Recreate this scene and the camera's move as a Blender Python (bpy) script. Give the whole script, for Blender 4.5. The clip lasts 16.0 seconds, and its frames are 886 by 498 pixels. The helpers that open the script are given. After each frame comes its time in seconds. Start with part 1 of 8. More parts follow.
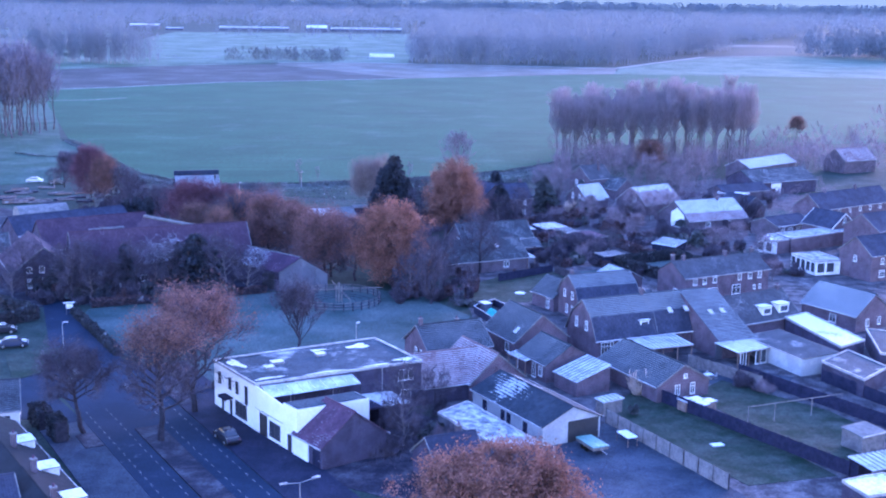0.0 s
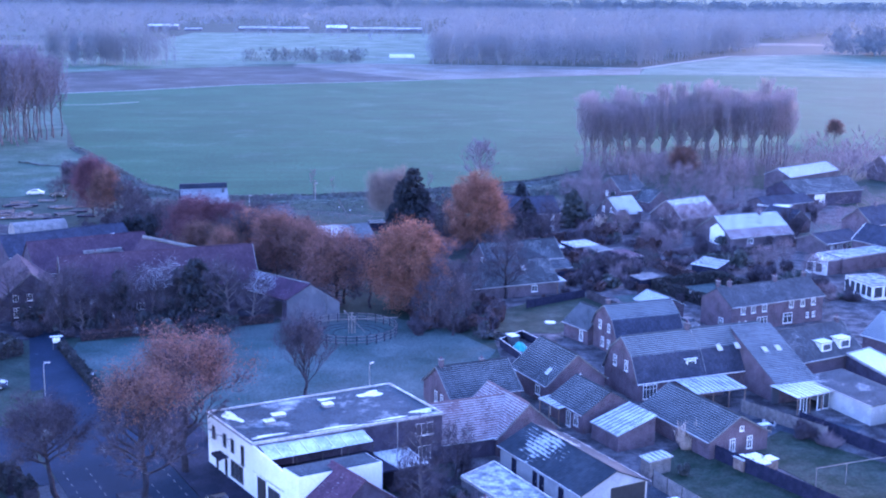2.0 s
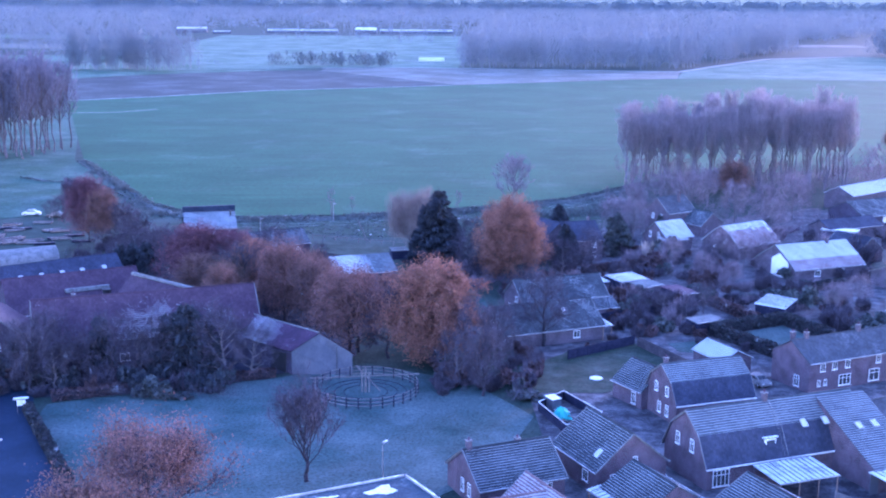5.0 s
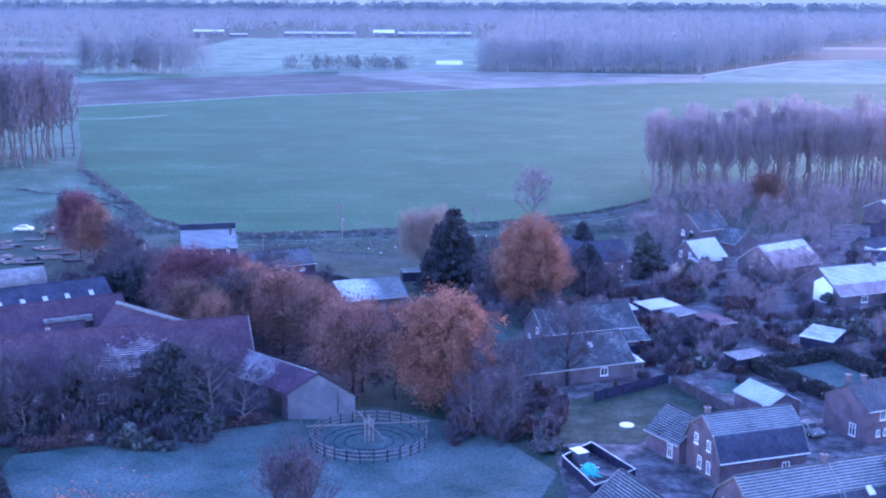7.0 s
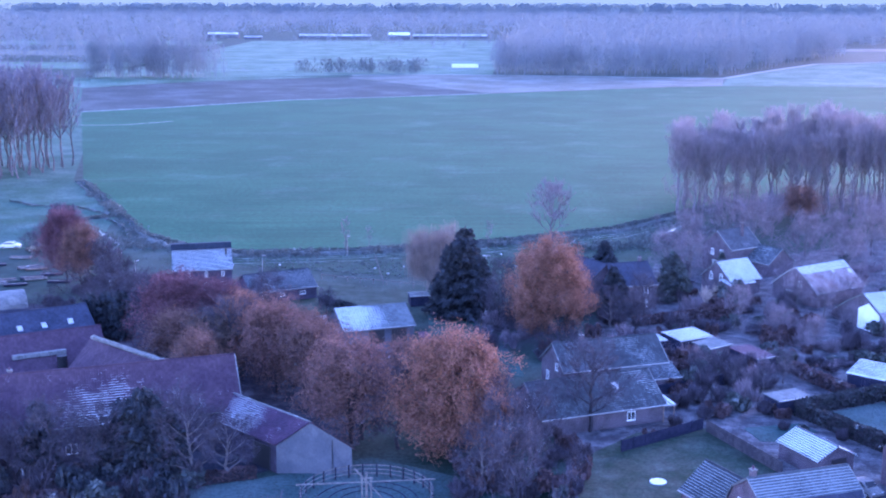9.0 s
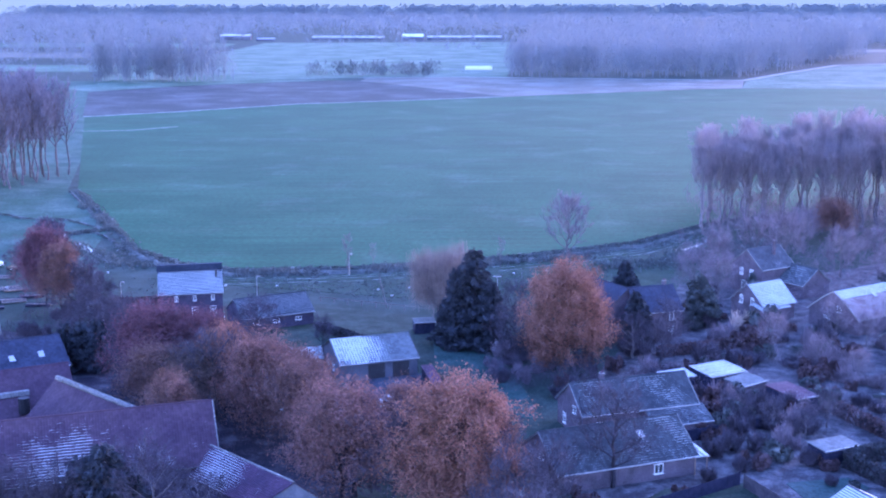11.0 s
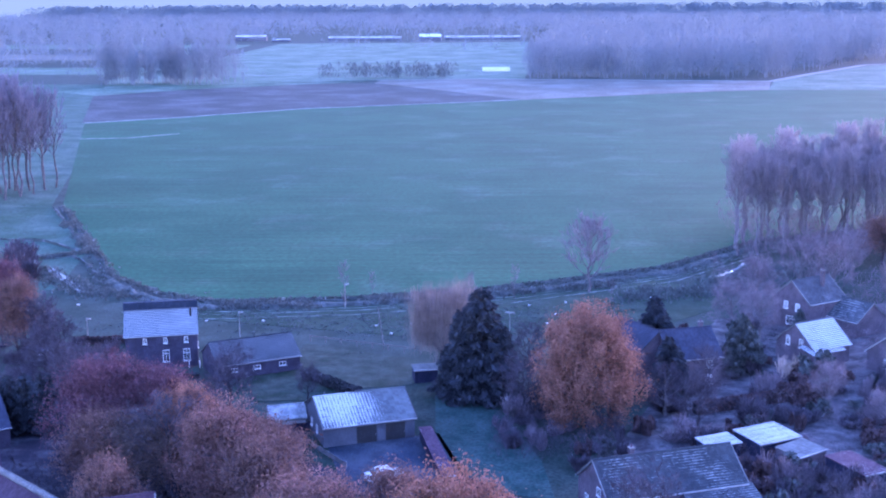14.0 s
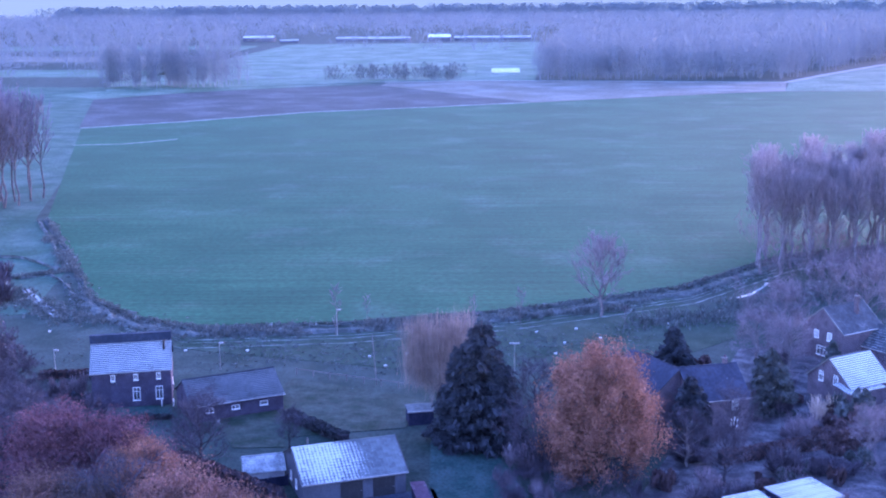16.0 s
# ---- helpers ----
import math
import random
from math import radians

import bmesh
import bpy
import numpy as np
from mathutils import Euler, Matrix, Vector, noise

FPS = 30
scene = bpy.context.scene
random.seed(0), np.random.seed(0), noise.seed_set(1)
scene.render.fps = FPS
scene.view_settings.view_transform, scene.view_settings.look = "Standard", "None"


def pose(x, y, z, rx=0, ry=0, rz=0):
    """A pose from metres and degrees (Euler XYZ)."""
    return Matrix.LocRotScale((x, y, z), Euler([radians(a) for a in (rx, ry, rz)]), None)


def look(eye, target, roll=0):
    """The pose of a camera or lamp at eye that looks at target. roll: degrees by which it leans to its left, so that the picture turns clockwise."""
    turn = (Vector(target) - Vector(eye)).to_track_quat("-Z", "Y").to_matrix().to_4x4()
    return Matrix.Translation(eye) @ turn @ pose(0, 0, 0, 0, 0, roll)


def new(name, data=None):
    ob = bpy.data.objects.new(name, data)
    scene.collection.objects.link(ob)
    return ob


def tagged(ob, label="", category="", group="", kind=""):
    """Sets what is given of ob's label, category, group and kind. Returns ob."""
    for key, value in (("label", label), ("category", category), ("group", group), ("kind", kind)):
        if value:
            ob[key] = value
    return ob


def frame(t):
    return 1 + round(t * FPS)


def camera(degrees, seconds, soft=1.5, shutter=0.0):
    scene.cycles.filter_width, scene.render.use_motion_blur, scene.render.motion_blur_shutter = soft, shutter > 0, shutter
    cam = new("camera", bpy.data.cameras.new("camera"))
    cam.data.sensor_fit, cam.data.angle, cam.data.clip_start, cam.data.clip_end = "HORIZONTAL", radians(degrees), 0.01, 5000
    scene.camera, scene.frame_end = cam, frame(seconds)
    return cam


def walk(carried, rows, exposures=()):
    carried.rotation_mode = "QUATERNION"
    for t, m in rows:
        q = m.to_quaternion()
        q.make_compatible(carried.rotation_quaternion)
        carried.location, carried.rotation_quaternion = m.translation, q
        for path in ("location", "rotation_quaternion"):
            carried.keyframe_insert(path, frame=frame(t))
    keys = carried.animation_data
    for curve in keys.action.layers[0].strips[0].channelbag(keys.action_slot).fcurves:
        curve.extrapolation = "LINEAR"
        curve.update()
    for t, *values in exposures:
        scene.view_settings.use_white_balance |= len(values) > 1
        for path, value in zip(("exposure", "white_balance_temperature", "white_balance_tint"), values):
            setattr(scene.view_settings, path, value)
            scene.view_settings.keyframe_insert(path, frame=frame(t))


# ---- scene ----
cam = camera(40.0, 16.0, soft=2.1)
# seconds, eye, tilt from straight down, roll, turn
ROWS = [
    (0.0, 0.881, -2.726, 53.439, 78.366, 0.816, 0.785),
    (0.5, 0.729, 2.242, 53.600, 78.341, 0.722, 1.038),
    (1.0, 0.583, 7.177, 53.744, 78.322, 0.644, 1.293),
    (1.5, 0.442, 12.080, 53.873, 78.307, 0.580, 1.550),
    (2.0, 0.306, 16.952, 53.986, 78.298, 0.527, 1.805),
    (2.5, 0.176, 21.794, 54.086, 78.295, 0.483, 2.059),
    (3.0, 0.051, 26.607, 54.174, 78.296, 0.446, 2.310),
    (3.5, -0.069, 31.392, 54.249, 78.303, 0.414, 2.559),
    (4.0, -0.184, 36.150, 54.314, 78.314, 0.385, 2.803),
    (4.5, -0.293, 40.881, 54.369, 78.328, 0.359, 3.042),
    (5.0, -0.398, 45.587, 54.416, 78.346, 0.334, 3.277),
    (5.5, -0.498, 50.269, 54.455, 78.367, 0.308, 3.507),
    (6.0, -0.594, 54.928, 54.487, 78.389, 0.282, 3.732),
    (6.5, -0.684, 59.564, 54.513, 78.412, 0.255, 3.951),
    (7.0, -0.770, 64.178, 54.535, 78.436, 0.226, 4.165),
    (7.5, -0.851, 68.772, 54.553, 78.460, 0.195, 4.373),
    (8.0, -0.928, 73.347, 54.568, 78.483, 0.161, 4.576),
    (8.5, -1.001, 77.903, 54.581, 78.504, 0.125, 4.774),
    (9.0, -1.069, 82.441, 54.594, 78.522, 0.088, 4.967),
    (9.5, -1.133, 86.962, 54.607, 78.539, 0.047, 5.155),
    (10.0, -1.193, 91.467, 54.621, 78.552, 0.005, 5.338),
    (10.5, -1.248, 95.958, 54.638, 78.561, -0.039, 5.516),
    (11.0, -1.300, 100.435, 54.657, 78.567, -0.084, 5.691),
    (11.5, -1.348, 104.899, 54.681, 78.570, -0.131, 5.860),
    (12.0, -1.392, 109.350, 54.711, 78.569, -0.178, 6.026),
    (12.5, -1.432, 113.791, 54.746, 78.565, -0.226, 6.187),
    (13.0, -1.468, 118.222, 54.789, 78.559, -0.274, 6.343),
    (13.5, -1.501, 122.643, 54.840, 78.551, -0.321, 6.495),
    (14.0, -1.530, 127.056, 54.900, 78.543, -0.368, 6.642),
    (14.5, -1.556, 131.462, 54.971, 78.535, -0.415, 6.785),
    (15.0, -1.578, 135.862, 55.052, 78.530, -0.460, 6.921),
    (15.5, -1.597, 140.256, 55.146, 78.528, -0.505, 7.052),
    (16.0, -1.613, 144.646, 55.254, 78.533, -0.548, 7.175),
]
walk(cam, [(t, pose(x, y, z, rx, 0, rz) @ pose(0, 0, 0, 0, 0, roll)) for t, x, y, z, rx, roll, rz in ROWS],
     exposures=[(0.0, 3.58, 4700, 57), (8.0, 3.75, 4750, 58), (16.0, 3.64, 4800, 64)])

# ---- light: clear winter dawn, the sun just up, far ahead and to the right ----
SUN_EL, SUN_AZ = radians(5.0), radians(38.0)
world = bpy.data.worlds.new("dawn_sky")
scene.world = world
world.use_nodes = True
wn = world.node_tree.nodes
sky = wn.new("ShaderNodeTexSky")
sky.sky_type, sky.sun_disc = "NISHITA", False
sky.sun_elevation, sky.sun_rotation = SUN_EL, SUN_AZ
sky.dust_density, sky.ozone_density, sky.air_density = 0.4, 1.5, 1.0
wn["Background"].inputs["Strength"].default_value = 0.15
world.node_tree.links.new(sky.outputs["Color"], wn["Background"].inputs["Color"])
sun_data = bpy.data.lights.new("sun", "SUN")
sun_data.energy, sun_data.angle, sun_data.color = 0.5, radians(14), (1.0, 0.80, 0.70)
sun = new("sun", sun_data)
sun.matrix_world = look((math.sin(SUN_AZ) * 900, math.cos(SUN_AZ) * 900, math.tan(SUN_EL) * 900), (0, 0, 0))

# ---- materials ----
FROST = (0.72, 0.78, 0.81)


def start(name):
    m = bpy.data.materials.new(name)
    m.use_nodes = True
    return m, m.node_tree.nodes, m.node_tree.links, m.node_tree.nodes["Principled BSDF"]


def noise_at(n, l, vec, size, detail=4.0, rough=0.6):
    t = n.new("ShaderNodeTexNoise")
    t.inputs["Scale"].default_value = 1.0 / size
    t.inputs["Detail"].default_value = detail
    t.inputs["Roughness"].default_value = rough
    l.new(vec, t.inputs["Vector"])
    return t.outputs["Fac"]


def step(n, l, fac, lo, hi, to_lo=0.0, to_hi=1.0):
    r = n.new("ShaderNodeMapRange")
    r.interpolation_type = "SMOOTHSTEP"
    for k, v in zip(("From Min", "From Max", "To Min", "To Max"), (lo, hi, to_lo, to_hi)):
        r.inputs[k].default_value = v
    l.new(fac, r.inputs["Value"])
    return r.outputs["Result"]


def calc(n, l, op, a, b=None):
    m = n.new("ShaderNodeMath")
    m.operation = op
    for k, v in enumerate((a, b)):
        if v is None:
            continue
        if isinstance(v, (int, float)):
            m.inputs[k].default_value = v
        else:
            l.new(v, m.inputs[k])
    return m.outputs[0]


def blend(n, l, fac, a, b, how="MIX"):
    m = n.new("ShaderNodeMix")
    m.data_type, m.blend_type = "RGBA", how
    for k, v in ((0, fac), (6, a), (7, b)):
        if isinstance(v, (int, float)):
            m.inputs[k].default_value = v
        elif isinstance(v, tuple):
            m.inputs[k].default_value = (*v, 1.0)
        else:
            l.new(v, m.inputs[k])
    return m.outputs[2]


def finish(n, l, bsdf, col, rough, height, bump, dist=0.05):
    l.new(col, bsdf.inputs["Base Color"])
    bsdf.inputs["Roughness"].default_value = rough
    bsdf.inputs["Specular IOR Level"].default_value = 0.5 if rough < 0.7 else 0.12
    if bump and height is not None:
        b = n.new("ShaderNodeBump")
        b.inputs["Strength"].default_value, b.inputs["Distance"].default_value = bump, dist
        l.new(height, b.inputs["Height"])
        l.new(b.outputs["Normal"], bsdf.inputs["Normal"])


def surface(name, a, b, big=3.0, fine=0.15, rough=0.85, bump=0.3, frost=0.0, patch=4.0, flat_only=True, metal=0.0, fine_amt=0.35, soft=0.0, most=1.0):
    """Ground, walls, wood: two colours in large patches, a fine grain, and hoar frost lying on what faces up."""
    m, n, l, bsdf = start(name)
    pos = n.new("ShaderNodeNewGeometry")
    p = pos.outputs["Position"]
    col = blend(n, l, step(n, l, noise_at(n, l, p, big), 0.38, 0.62), a, b)
    grain = noise_at(n, l, p, fine, 3.0, 0.7)
    dark = step(n, l, grain, 0.3, 0.7, 1.0 - fine_amt, 1.0 + fine_amt)
    col = blend(n, l, 1.0, col, dark, "MULTIPLY")
    if frost:
        lie = noise_at(n, l, p, patch, 6.0, 0.65)
        mask = step(n, l, lie, 0.72 - 0.5 * frost - soft, 0.86 - 0.4 * frost + soft, 0.0, most)
        crumb = step(n, l, grain, 0.25, 0.6, 0.35, 1.0)
        mask = calc(n, l, "MULTIPLY", mask, crumb)
        if flat_only:
            sep = n.new("ShaderNodeSeparateXYZ")
            l.new(pos.outputs["Normal"], sep.inputs[0])
            mask = calc(n, l, "MULTIPLY", mask, step(n, l, sep.outputs["Z"], 0.2, 0.7))
        col = blend(n, l, mask, col, FROST)
    finish(n, l, bsdf, col, rough, grain, bump)
    bsdf.inputs["Metallic"].default_value = metal
    return m


def drilled(m, pitch, amount):
    """Adds fine sowing lines, roughly along x, to a field's material."""
    n, l = m.node_tree.nodes, m.node_tree.links
    bsdf = n["Principled BSDF"]
    src = bsdf.inputs["Base Color"].links[0].from_socket
    geo = n.new("ShaderNodeNewGeometry")
    vec = n.new("ShaderNodeVectorMath")
    vec.operation = "MULTIPLY"
    vec.inputs[1].default_value = (0.02, 1.0, 0.0)
    rot = n.new("ShaderNodeVectorRotate")
    rot.rotation_type = "Z_AXIS"
    rot.inputs["Angle"].default_value = radians(-6)
    l.new(geo.outputs["Position"], rot.inputs["Vector"])
    l.new(rot.outputs[0], vec.inputs[0])
    rows = noise_at(n, l, vec.outputs[0], pitch, 2.0, 0.5)
    l.new(blend(n, l, 1.0, src, step(n, l, rows, 0.35, 0.65, 1 - amount, 1 + amount), "MULTIPLY"), bsdf.inputs["Base Color"])


def roofing(name, a, b, frost=0.4, spot=None, course=0.34, tile=0.3, stripes=0.6, patch=3.0, rough=0.75, most=1.0, ribs=0.0):
    """Roof tiles: each tile a shade of its own, frost thickest on the lower lip of the courses."""
    m, n, l, bsdf = start(name)
    uv = n.new("ShaderNodeUVMap")
    sep = n.new("ShaderNodeSeparateXYZ")
    l.new(uv.outputs["UV"], sep.inputs[0])
    u, v = sep.outputs["X"], sep.outputs["Y"]
    p = n.new("ShaderNodeNewGeometry").outputs["Position"]
    cell = n.new("ShaderNodeCombineXYZ")
    l.new(calc(n, l, "FLOOR", calc(n, l, "DIVIDE", u, tile)), cell.inputs[0])
    l.new(calc(n, l, "FLOOR", calc(n, l, "DIVIDE", v, course)), cell.inputs[1])
    white = n.new("ShaderNodeTexWhiteNoise")
    l.new(cell.outputs[0], white.inputs["Vector"])
    big = noise_at(n, l, p, 2.5)
    col = blend(n, l, step(n, l, big, 0.35, 0.65), a, b)
    col = blend(n, l, 1.0, col, step(n, l, white.outputs["Value"], 0, 1, 0.84, 1.14), "MULTIPLY")
    along = calc(n, l, "FRACT", calc(n, l, "DIVIDE", u, tile))
    wave = calc(n, l, "ABSOLUTE", calc(n, l, "SUBTRACT", along, 0.5))
    lip = calc(n, l, "FRACT", calc(n, l, "DIVIDE", v, course))
    if frost:
        lie = noise_at(n, l, p, patch, 5.0, 0.6)
        fine = noise_at(n, l, p, 0.35, 3.0)
        amt = calc(n, l, "ADD", calc(n, l, "MULTIPLY", lie, 1.2), calc(n, l, "MULTIPLY", fine, 0.5))
        amt = calc(n, l, "ADD", amt, calc(n, l, "MULTIPLY", calc(n, l, "SUBTRACT", lip, 0.5), stripes))
        amt = calc(n, l, "ADD", amt, calc(n, l, "MULTIPLY", white.outputs["Value"], 0.15))
        if ribs:
            amt = calc(n, l, "ADD", amt, calc(n, l, "MULTIPLY", calc(n, l, "SUBTRACT", wave, 0.25), ribs))
        at = 1.55 - frost * 1.1
        if spot:
            away = n.new("ShaderNodeVectorMath")
            away.operation = "DISTANCE"
            l.new(p, away.inputs[0])
            away.inputs[1].default_value = spot[:3]
            amt = calc(n, l, "ADD", amt, step(n, l, away.outputs["Value"], 0.0, spot[3], 0.35, -0.6))
        col = blend(n, l, step(n, l, amt, at - 0.07, at + 0.13, 0.0, most), col, FROST)
    finish(n, l, bsdf, col, rough, wave, 0.5, 0.06)
    return m


def brickwork(name, a, b, mortar, bw=0.22, bh=0.065):
    m, n, l, bsdf = start(name)
    tc = n.new("ShaderNodeTexCoord")
    sep = n.new("ShaderNodeSeparateXYZ")
    l.new(tc.outputs["Object"], sep.inputs[0])
    comb = n.new("ShaderNodeCombineXYZ")
    l.new(calc(n, l, "ADD", sep.outputs["X"], sep.outputs["Y"]), comb.inputs[0])
    l.new(sep.outputs["Z"], comb.inputs[1])
    br = n.new("ShaderNodeTexBrick")
    l.new(comb.outputs[0], br.inputs["Vector"])
    for k, v in (("Color1", a), ("Color2", b), ("Mortar", mortar)):
        br.inputs[k].default_value = (*v, 1)
    for k, v in (("Scale", 1.0), ("Mortar Size", 0.008), ("Brick Width", bw), ("Row Height", bh)):
        br.inputs[k].default_value = v
    p = n.new("ShaderNodeNewGeometry").outputs["Position"]
    wear = noise_at(n, l, p, 1.8, 5.0)
    col = blend(n, l, 1.0, br.outputs["Color"], step(n, l, wear, 0.3, 0.7, 0.72, 1.2), "MULTIPLY")
    finish(n, l, bsdf, col, 0.9, noise_at(n, l, p, 0.08), 0.3, 0.02)
    return m


def foliage(name, a, b, frost=0.0, rough=0.8, through_light=0.25, vary=1.0):
    """Leaves and twigs: every leaf or twig a shade of its own, clumps lighter and darker."""
    m, n, l, bsdf = start(name)
    geo = n.new("ShaderNodeNewGeometry")
    p = geo.outputs["Position"]
    col = blend(n, l, geo.outputs["Random Per Island"], a, b)
    clump = noise_at(n, l, p, 1.6, 3.0)
    col = blend(n, l, 1.0, col, step(n, l, clump, 0.3, 0.7, 1 - 0.35 * vary, 1 + 0.3 * vary), "MULTIPLY")
    if frost:
        col = blend(n, l, step(n, l, noise_at(n, l, p, 2.0), 0.65 - 0.4 * frost, 0.95 - 0.4 * frost, 0, 0.8), col, FROST)
    finish(n, l, bsdf, col, rough, None, 0)
    if through_light:
        tr = n.new("ShaderNodeBsdfTranslucent")
        l.new(col, tr.inputs["Color"])
        mix = n.new("ShaderNodeMixShader")
        mix.inputs[0].default_value = through_light
        l.new(bsdf.outputs[0], mix.inputs[1])
        l.new(tr.outputs[0], mix.inputs[2])
        l.new(mix.outputs[0], n["Material Output"].inputs["Surface"])
    return m


def plain(name, c, rough=0.6, metal=0.0, fine=0.3):
    return surface(name, c, tuple(x * 0.8 for x in c), 1.5, fine, rough, 0.1, metal=metal, fine_amt=0.15)


GROUND = surface("rough_grass", (0.0075, 0.0240, 0.0172), (0.0143, 0.0312, 0.0246), 9, 0.5, frost=0.55, patch=7, soft=0.2, most=0.06)
FIELD = surface("winter_crop", (0.006, 0.056, 0.027), (0.012, 0.070, 0.034), 40, 1.2, frost=0.16, patch=26, bump=0.5, fine_amt=0.28, soft=0.15, most=0.09)
drilled(FIELD, 1.1, 0.16)
PLOUGH = surface("ploughed_soil", (0.0275, 0.0344, 0.0363), (0.0358, 0.0437, 0.0452), 30, 1.5, frost=0.25, patch=30, soft=0.2, most=0.14)
STUBBLE = surface("pale_stubble", (0.0784, 0.0824, 0.0680), (0.0992, 0.1008, 0.0843), 40, 1.5, frost=0.35, patch=30, soft=0.2, most=0.22)
MEADOW = surface("frosted_meadow", (0.0289, 0.0747, 0.0414), (0.0425, 0.0918, 0.0549), 50, 2.0, frost=0.5, patch=30, soft=0.22, most=0.2)
FAR_GRASS = surface("outer_meadow_grass", (0.013, 0.052, 0.033), (0.024, 0.066, 0.042), 14, 0.8, frost=0.45, patch=12, soft=0.2, most=0.12)
PASTURE = surface("pasture_grass", (0.0061, 0.0271, 0.0144), (0.0136, 0.0361, 0.0216), 6, 0.4, frost=0.45, patch=5, soft=0.2, most=0.06)
LAWN = surface("park_lawn", (0.0047, 0.0297, 0.0279), (0.0104, 0.0405, 0.0396), 7, 0.4, frost=0.60, patch=11, soft=0.3, most=0.16)
TERRACE = surface("terrace_grass", (0.007, 0.036, 0.032), (0.014, 0.046, 0.042), 4, 0.4, frost=0.4, patch=3, soft=0.3, most=0.10)
GARDEN = surface("garden_lawn", (0.0090, 0.0255, 0.0144), (0.0210, 0.0340, 0.0243), 2.5, 0.3, frost=0.36, patch=3.5, soft=0.2, most=0.09)
VERGE = surface("frosted_verge", (0.0562, 0.0804, 0.0680), (0.0900, 0.1164, 0.1003), 4, 0.6, frost=0.8, patch=3, soft=0.15, most=0.28)
ASPHALT = surface("asphalt", (0.0104, 0.0202, 0.0400), (0.0162, 0.0282, 0.0536), 6, 0.12, 0.85, 0.2, frost=0.15, patch=5, most=0.35)
PAVING = surface("concrete_paving", (0.0126, 0.0220, 0.0391), (0.0216, 0.0317, 0.0536), 5, 0.2, frost=0.4, patch=6, soft=0.3, most=0.14)
KLINKER = surface("brick_paving", (0.0152, 0.0189, 0.0361), (0.0247, 0.0270, 0.0492), 3, 0.2, frost=0.12, patch=3, most=0.3)
SOIL = surface("leaf_litter", (0.0180, 0.0195, 0.0320), (0.0320, 0.0298, 0.0440), 3, 0.25, frost=0.20, patch=3, soft=0.2, most=0.20)
# Frosted earth, its base kept pale to include the lift of haze.
GARDEN_EARTH = surface("rimed_haze_pale_garden_earth", (0.0343, 0.0336, 0.0425), (0.0608, 0.0560, 0.0663), 2.5, 0.3, frost=0.36, patch=2.5, soft=0.2, most=0.22)
MUD = surface("yard_mud", (0.0230, 0.0336, 0.0323), (0.0403, 0.0512, 0.0493), 5, 0.4, frost=0.5, patch=3, soft=0.2, most=0.18)
WATER = surface("ditch_ice", (0.20, 0.235, 0.265), (0.30, 0.335, 0.365), 2, 0.3, 0.15, 0.05)
PAINT = surface("worn_road_paint", (0.10, 0.105, 0.11), (0.17, 0.175, 0.18), 1.2, 0.15, 0.8, 0.1)
RED_BRICK = brickwork("red_brick", (0.0944, 0.0635, 0.0840), (0.1256, 0.0865, 0.1064), (0.146, 0.132, 0.144))
BROWN_BRICK = brickwork("brown_brick", (0.0812, 0.0616, 0.0818), (0.1099, 0.0865, 0.1064), (0.140, 0.127, 0.138))
DARK_BRICK = brickwork("dark_brick", (0.045, 0.038, 0.065), (0.063, 0.052, 0.080), (0.078, 0.075, 0.096))
WHITE_WALL = surface("white_render", (0.72, 0.73, 0.72), (0.80, 0.80, 0.79), 2.5, 0.2, 0.8, 0.15, fine_amt=0.08)
GREY_WALL = surface("grey_render", (0.084, 0.090, 0.111), (0.112, 0.118, 0.141), 2.5, 0.2, 0.85, 0.2, fine_amt=0.12)
PALE_WALL = surface("pale_render", (0.32, 0.33, 0.34), (0.42, 0.43, 0.43), 2.5, 0.2, 0.85, 0.2, fine_amt=0.1)
CONCRETE = surface("concrete", (0.14, 0.14, 0.145), (0.21, 0.205, 0.205), 1.2, 0.1, 0.9, 0.2, frost=0.3, patch=2, most=0.6)
BLUE_TILE = roofing("blue_grey_tiles", (0.028, 0.034, 0.043), (0.044, 0.051, 0.062), 0.18, stripes=1.6, ribs=0.3, patch=4.5, most=0.24)
BLUE_TILE_LIGHT = roofing("blue_grey_tiles_frosted", (0.050, 0.060, 0.076), (0.072, 0.083, 0.10), 0.38, stripes=1.8, most=0.20)
DARK_TILE = roofing("dark_tiles", (0.032, 0.037, 0.059), (0.049, 0.054, 0.083), 0.12, stripes=0.4, most=0.25)
RED_TILE = roofing("weathered_red_tiles", (0.0525, 0.0322, 0.0503), (0.0720, 0.0463, 0.0655), 0.0)
RED_TILE_FROST = roofing("red_tiles_half_frosted", (0.0525, 0.0322, 0.0503), (0.0720, 0.0463, 0.0655), 0.40, stripes=1.2, patch=1.5, most=0.50, spot=(-53.0, 217.6, 4.6, 9.0))
WING_TILE = roofing("rusty_tiles_half_frosted", (0.0504, 0.0319, 0.0556), (0.0720, 0.0418, 0.0704), 0.44, stripes=1.3, patch=1.8, most=0.45, spot=(-39.0, 221.5, 5.4, 6.0))
PINK_TILE = roofing("red_tiles_rimed", (0.1403, 0.0966, 0.1050), (0.1785, 0.1242, 0.1300), 0.50, stripes=0.8, most=0.3)
BROWN_TILE = roofing("brown_red_tiles", (0.0684, 0.0390, 0.0630), (0.0912, 0.0520, 0.0774), 0.10, stripes=1.0, most=0.4)
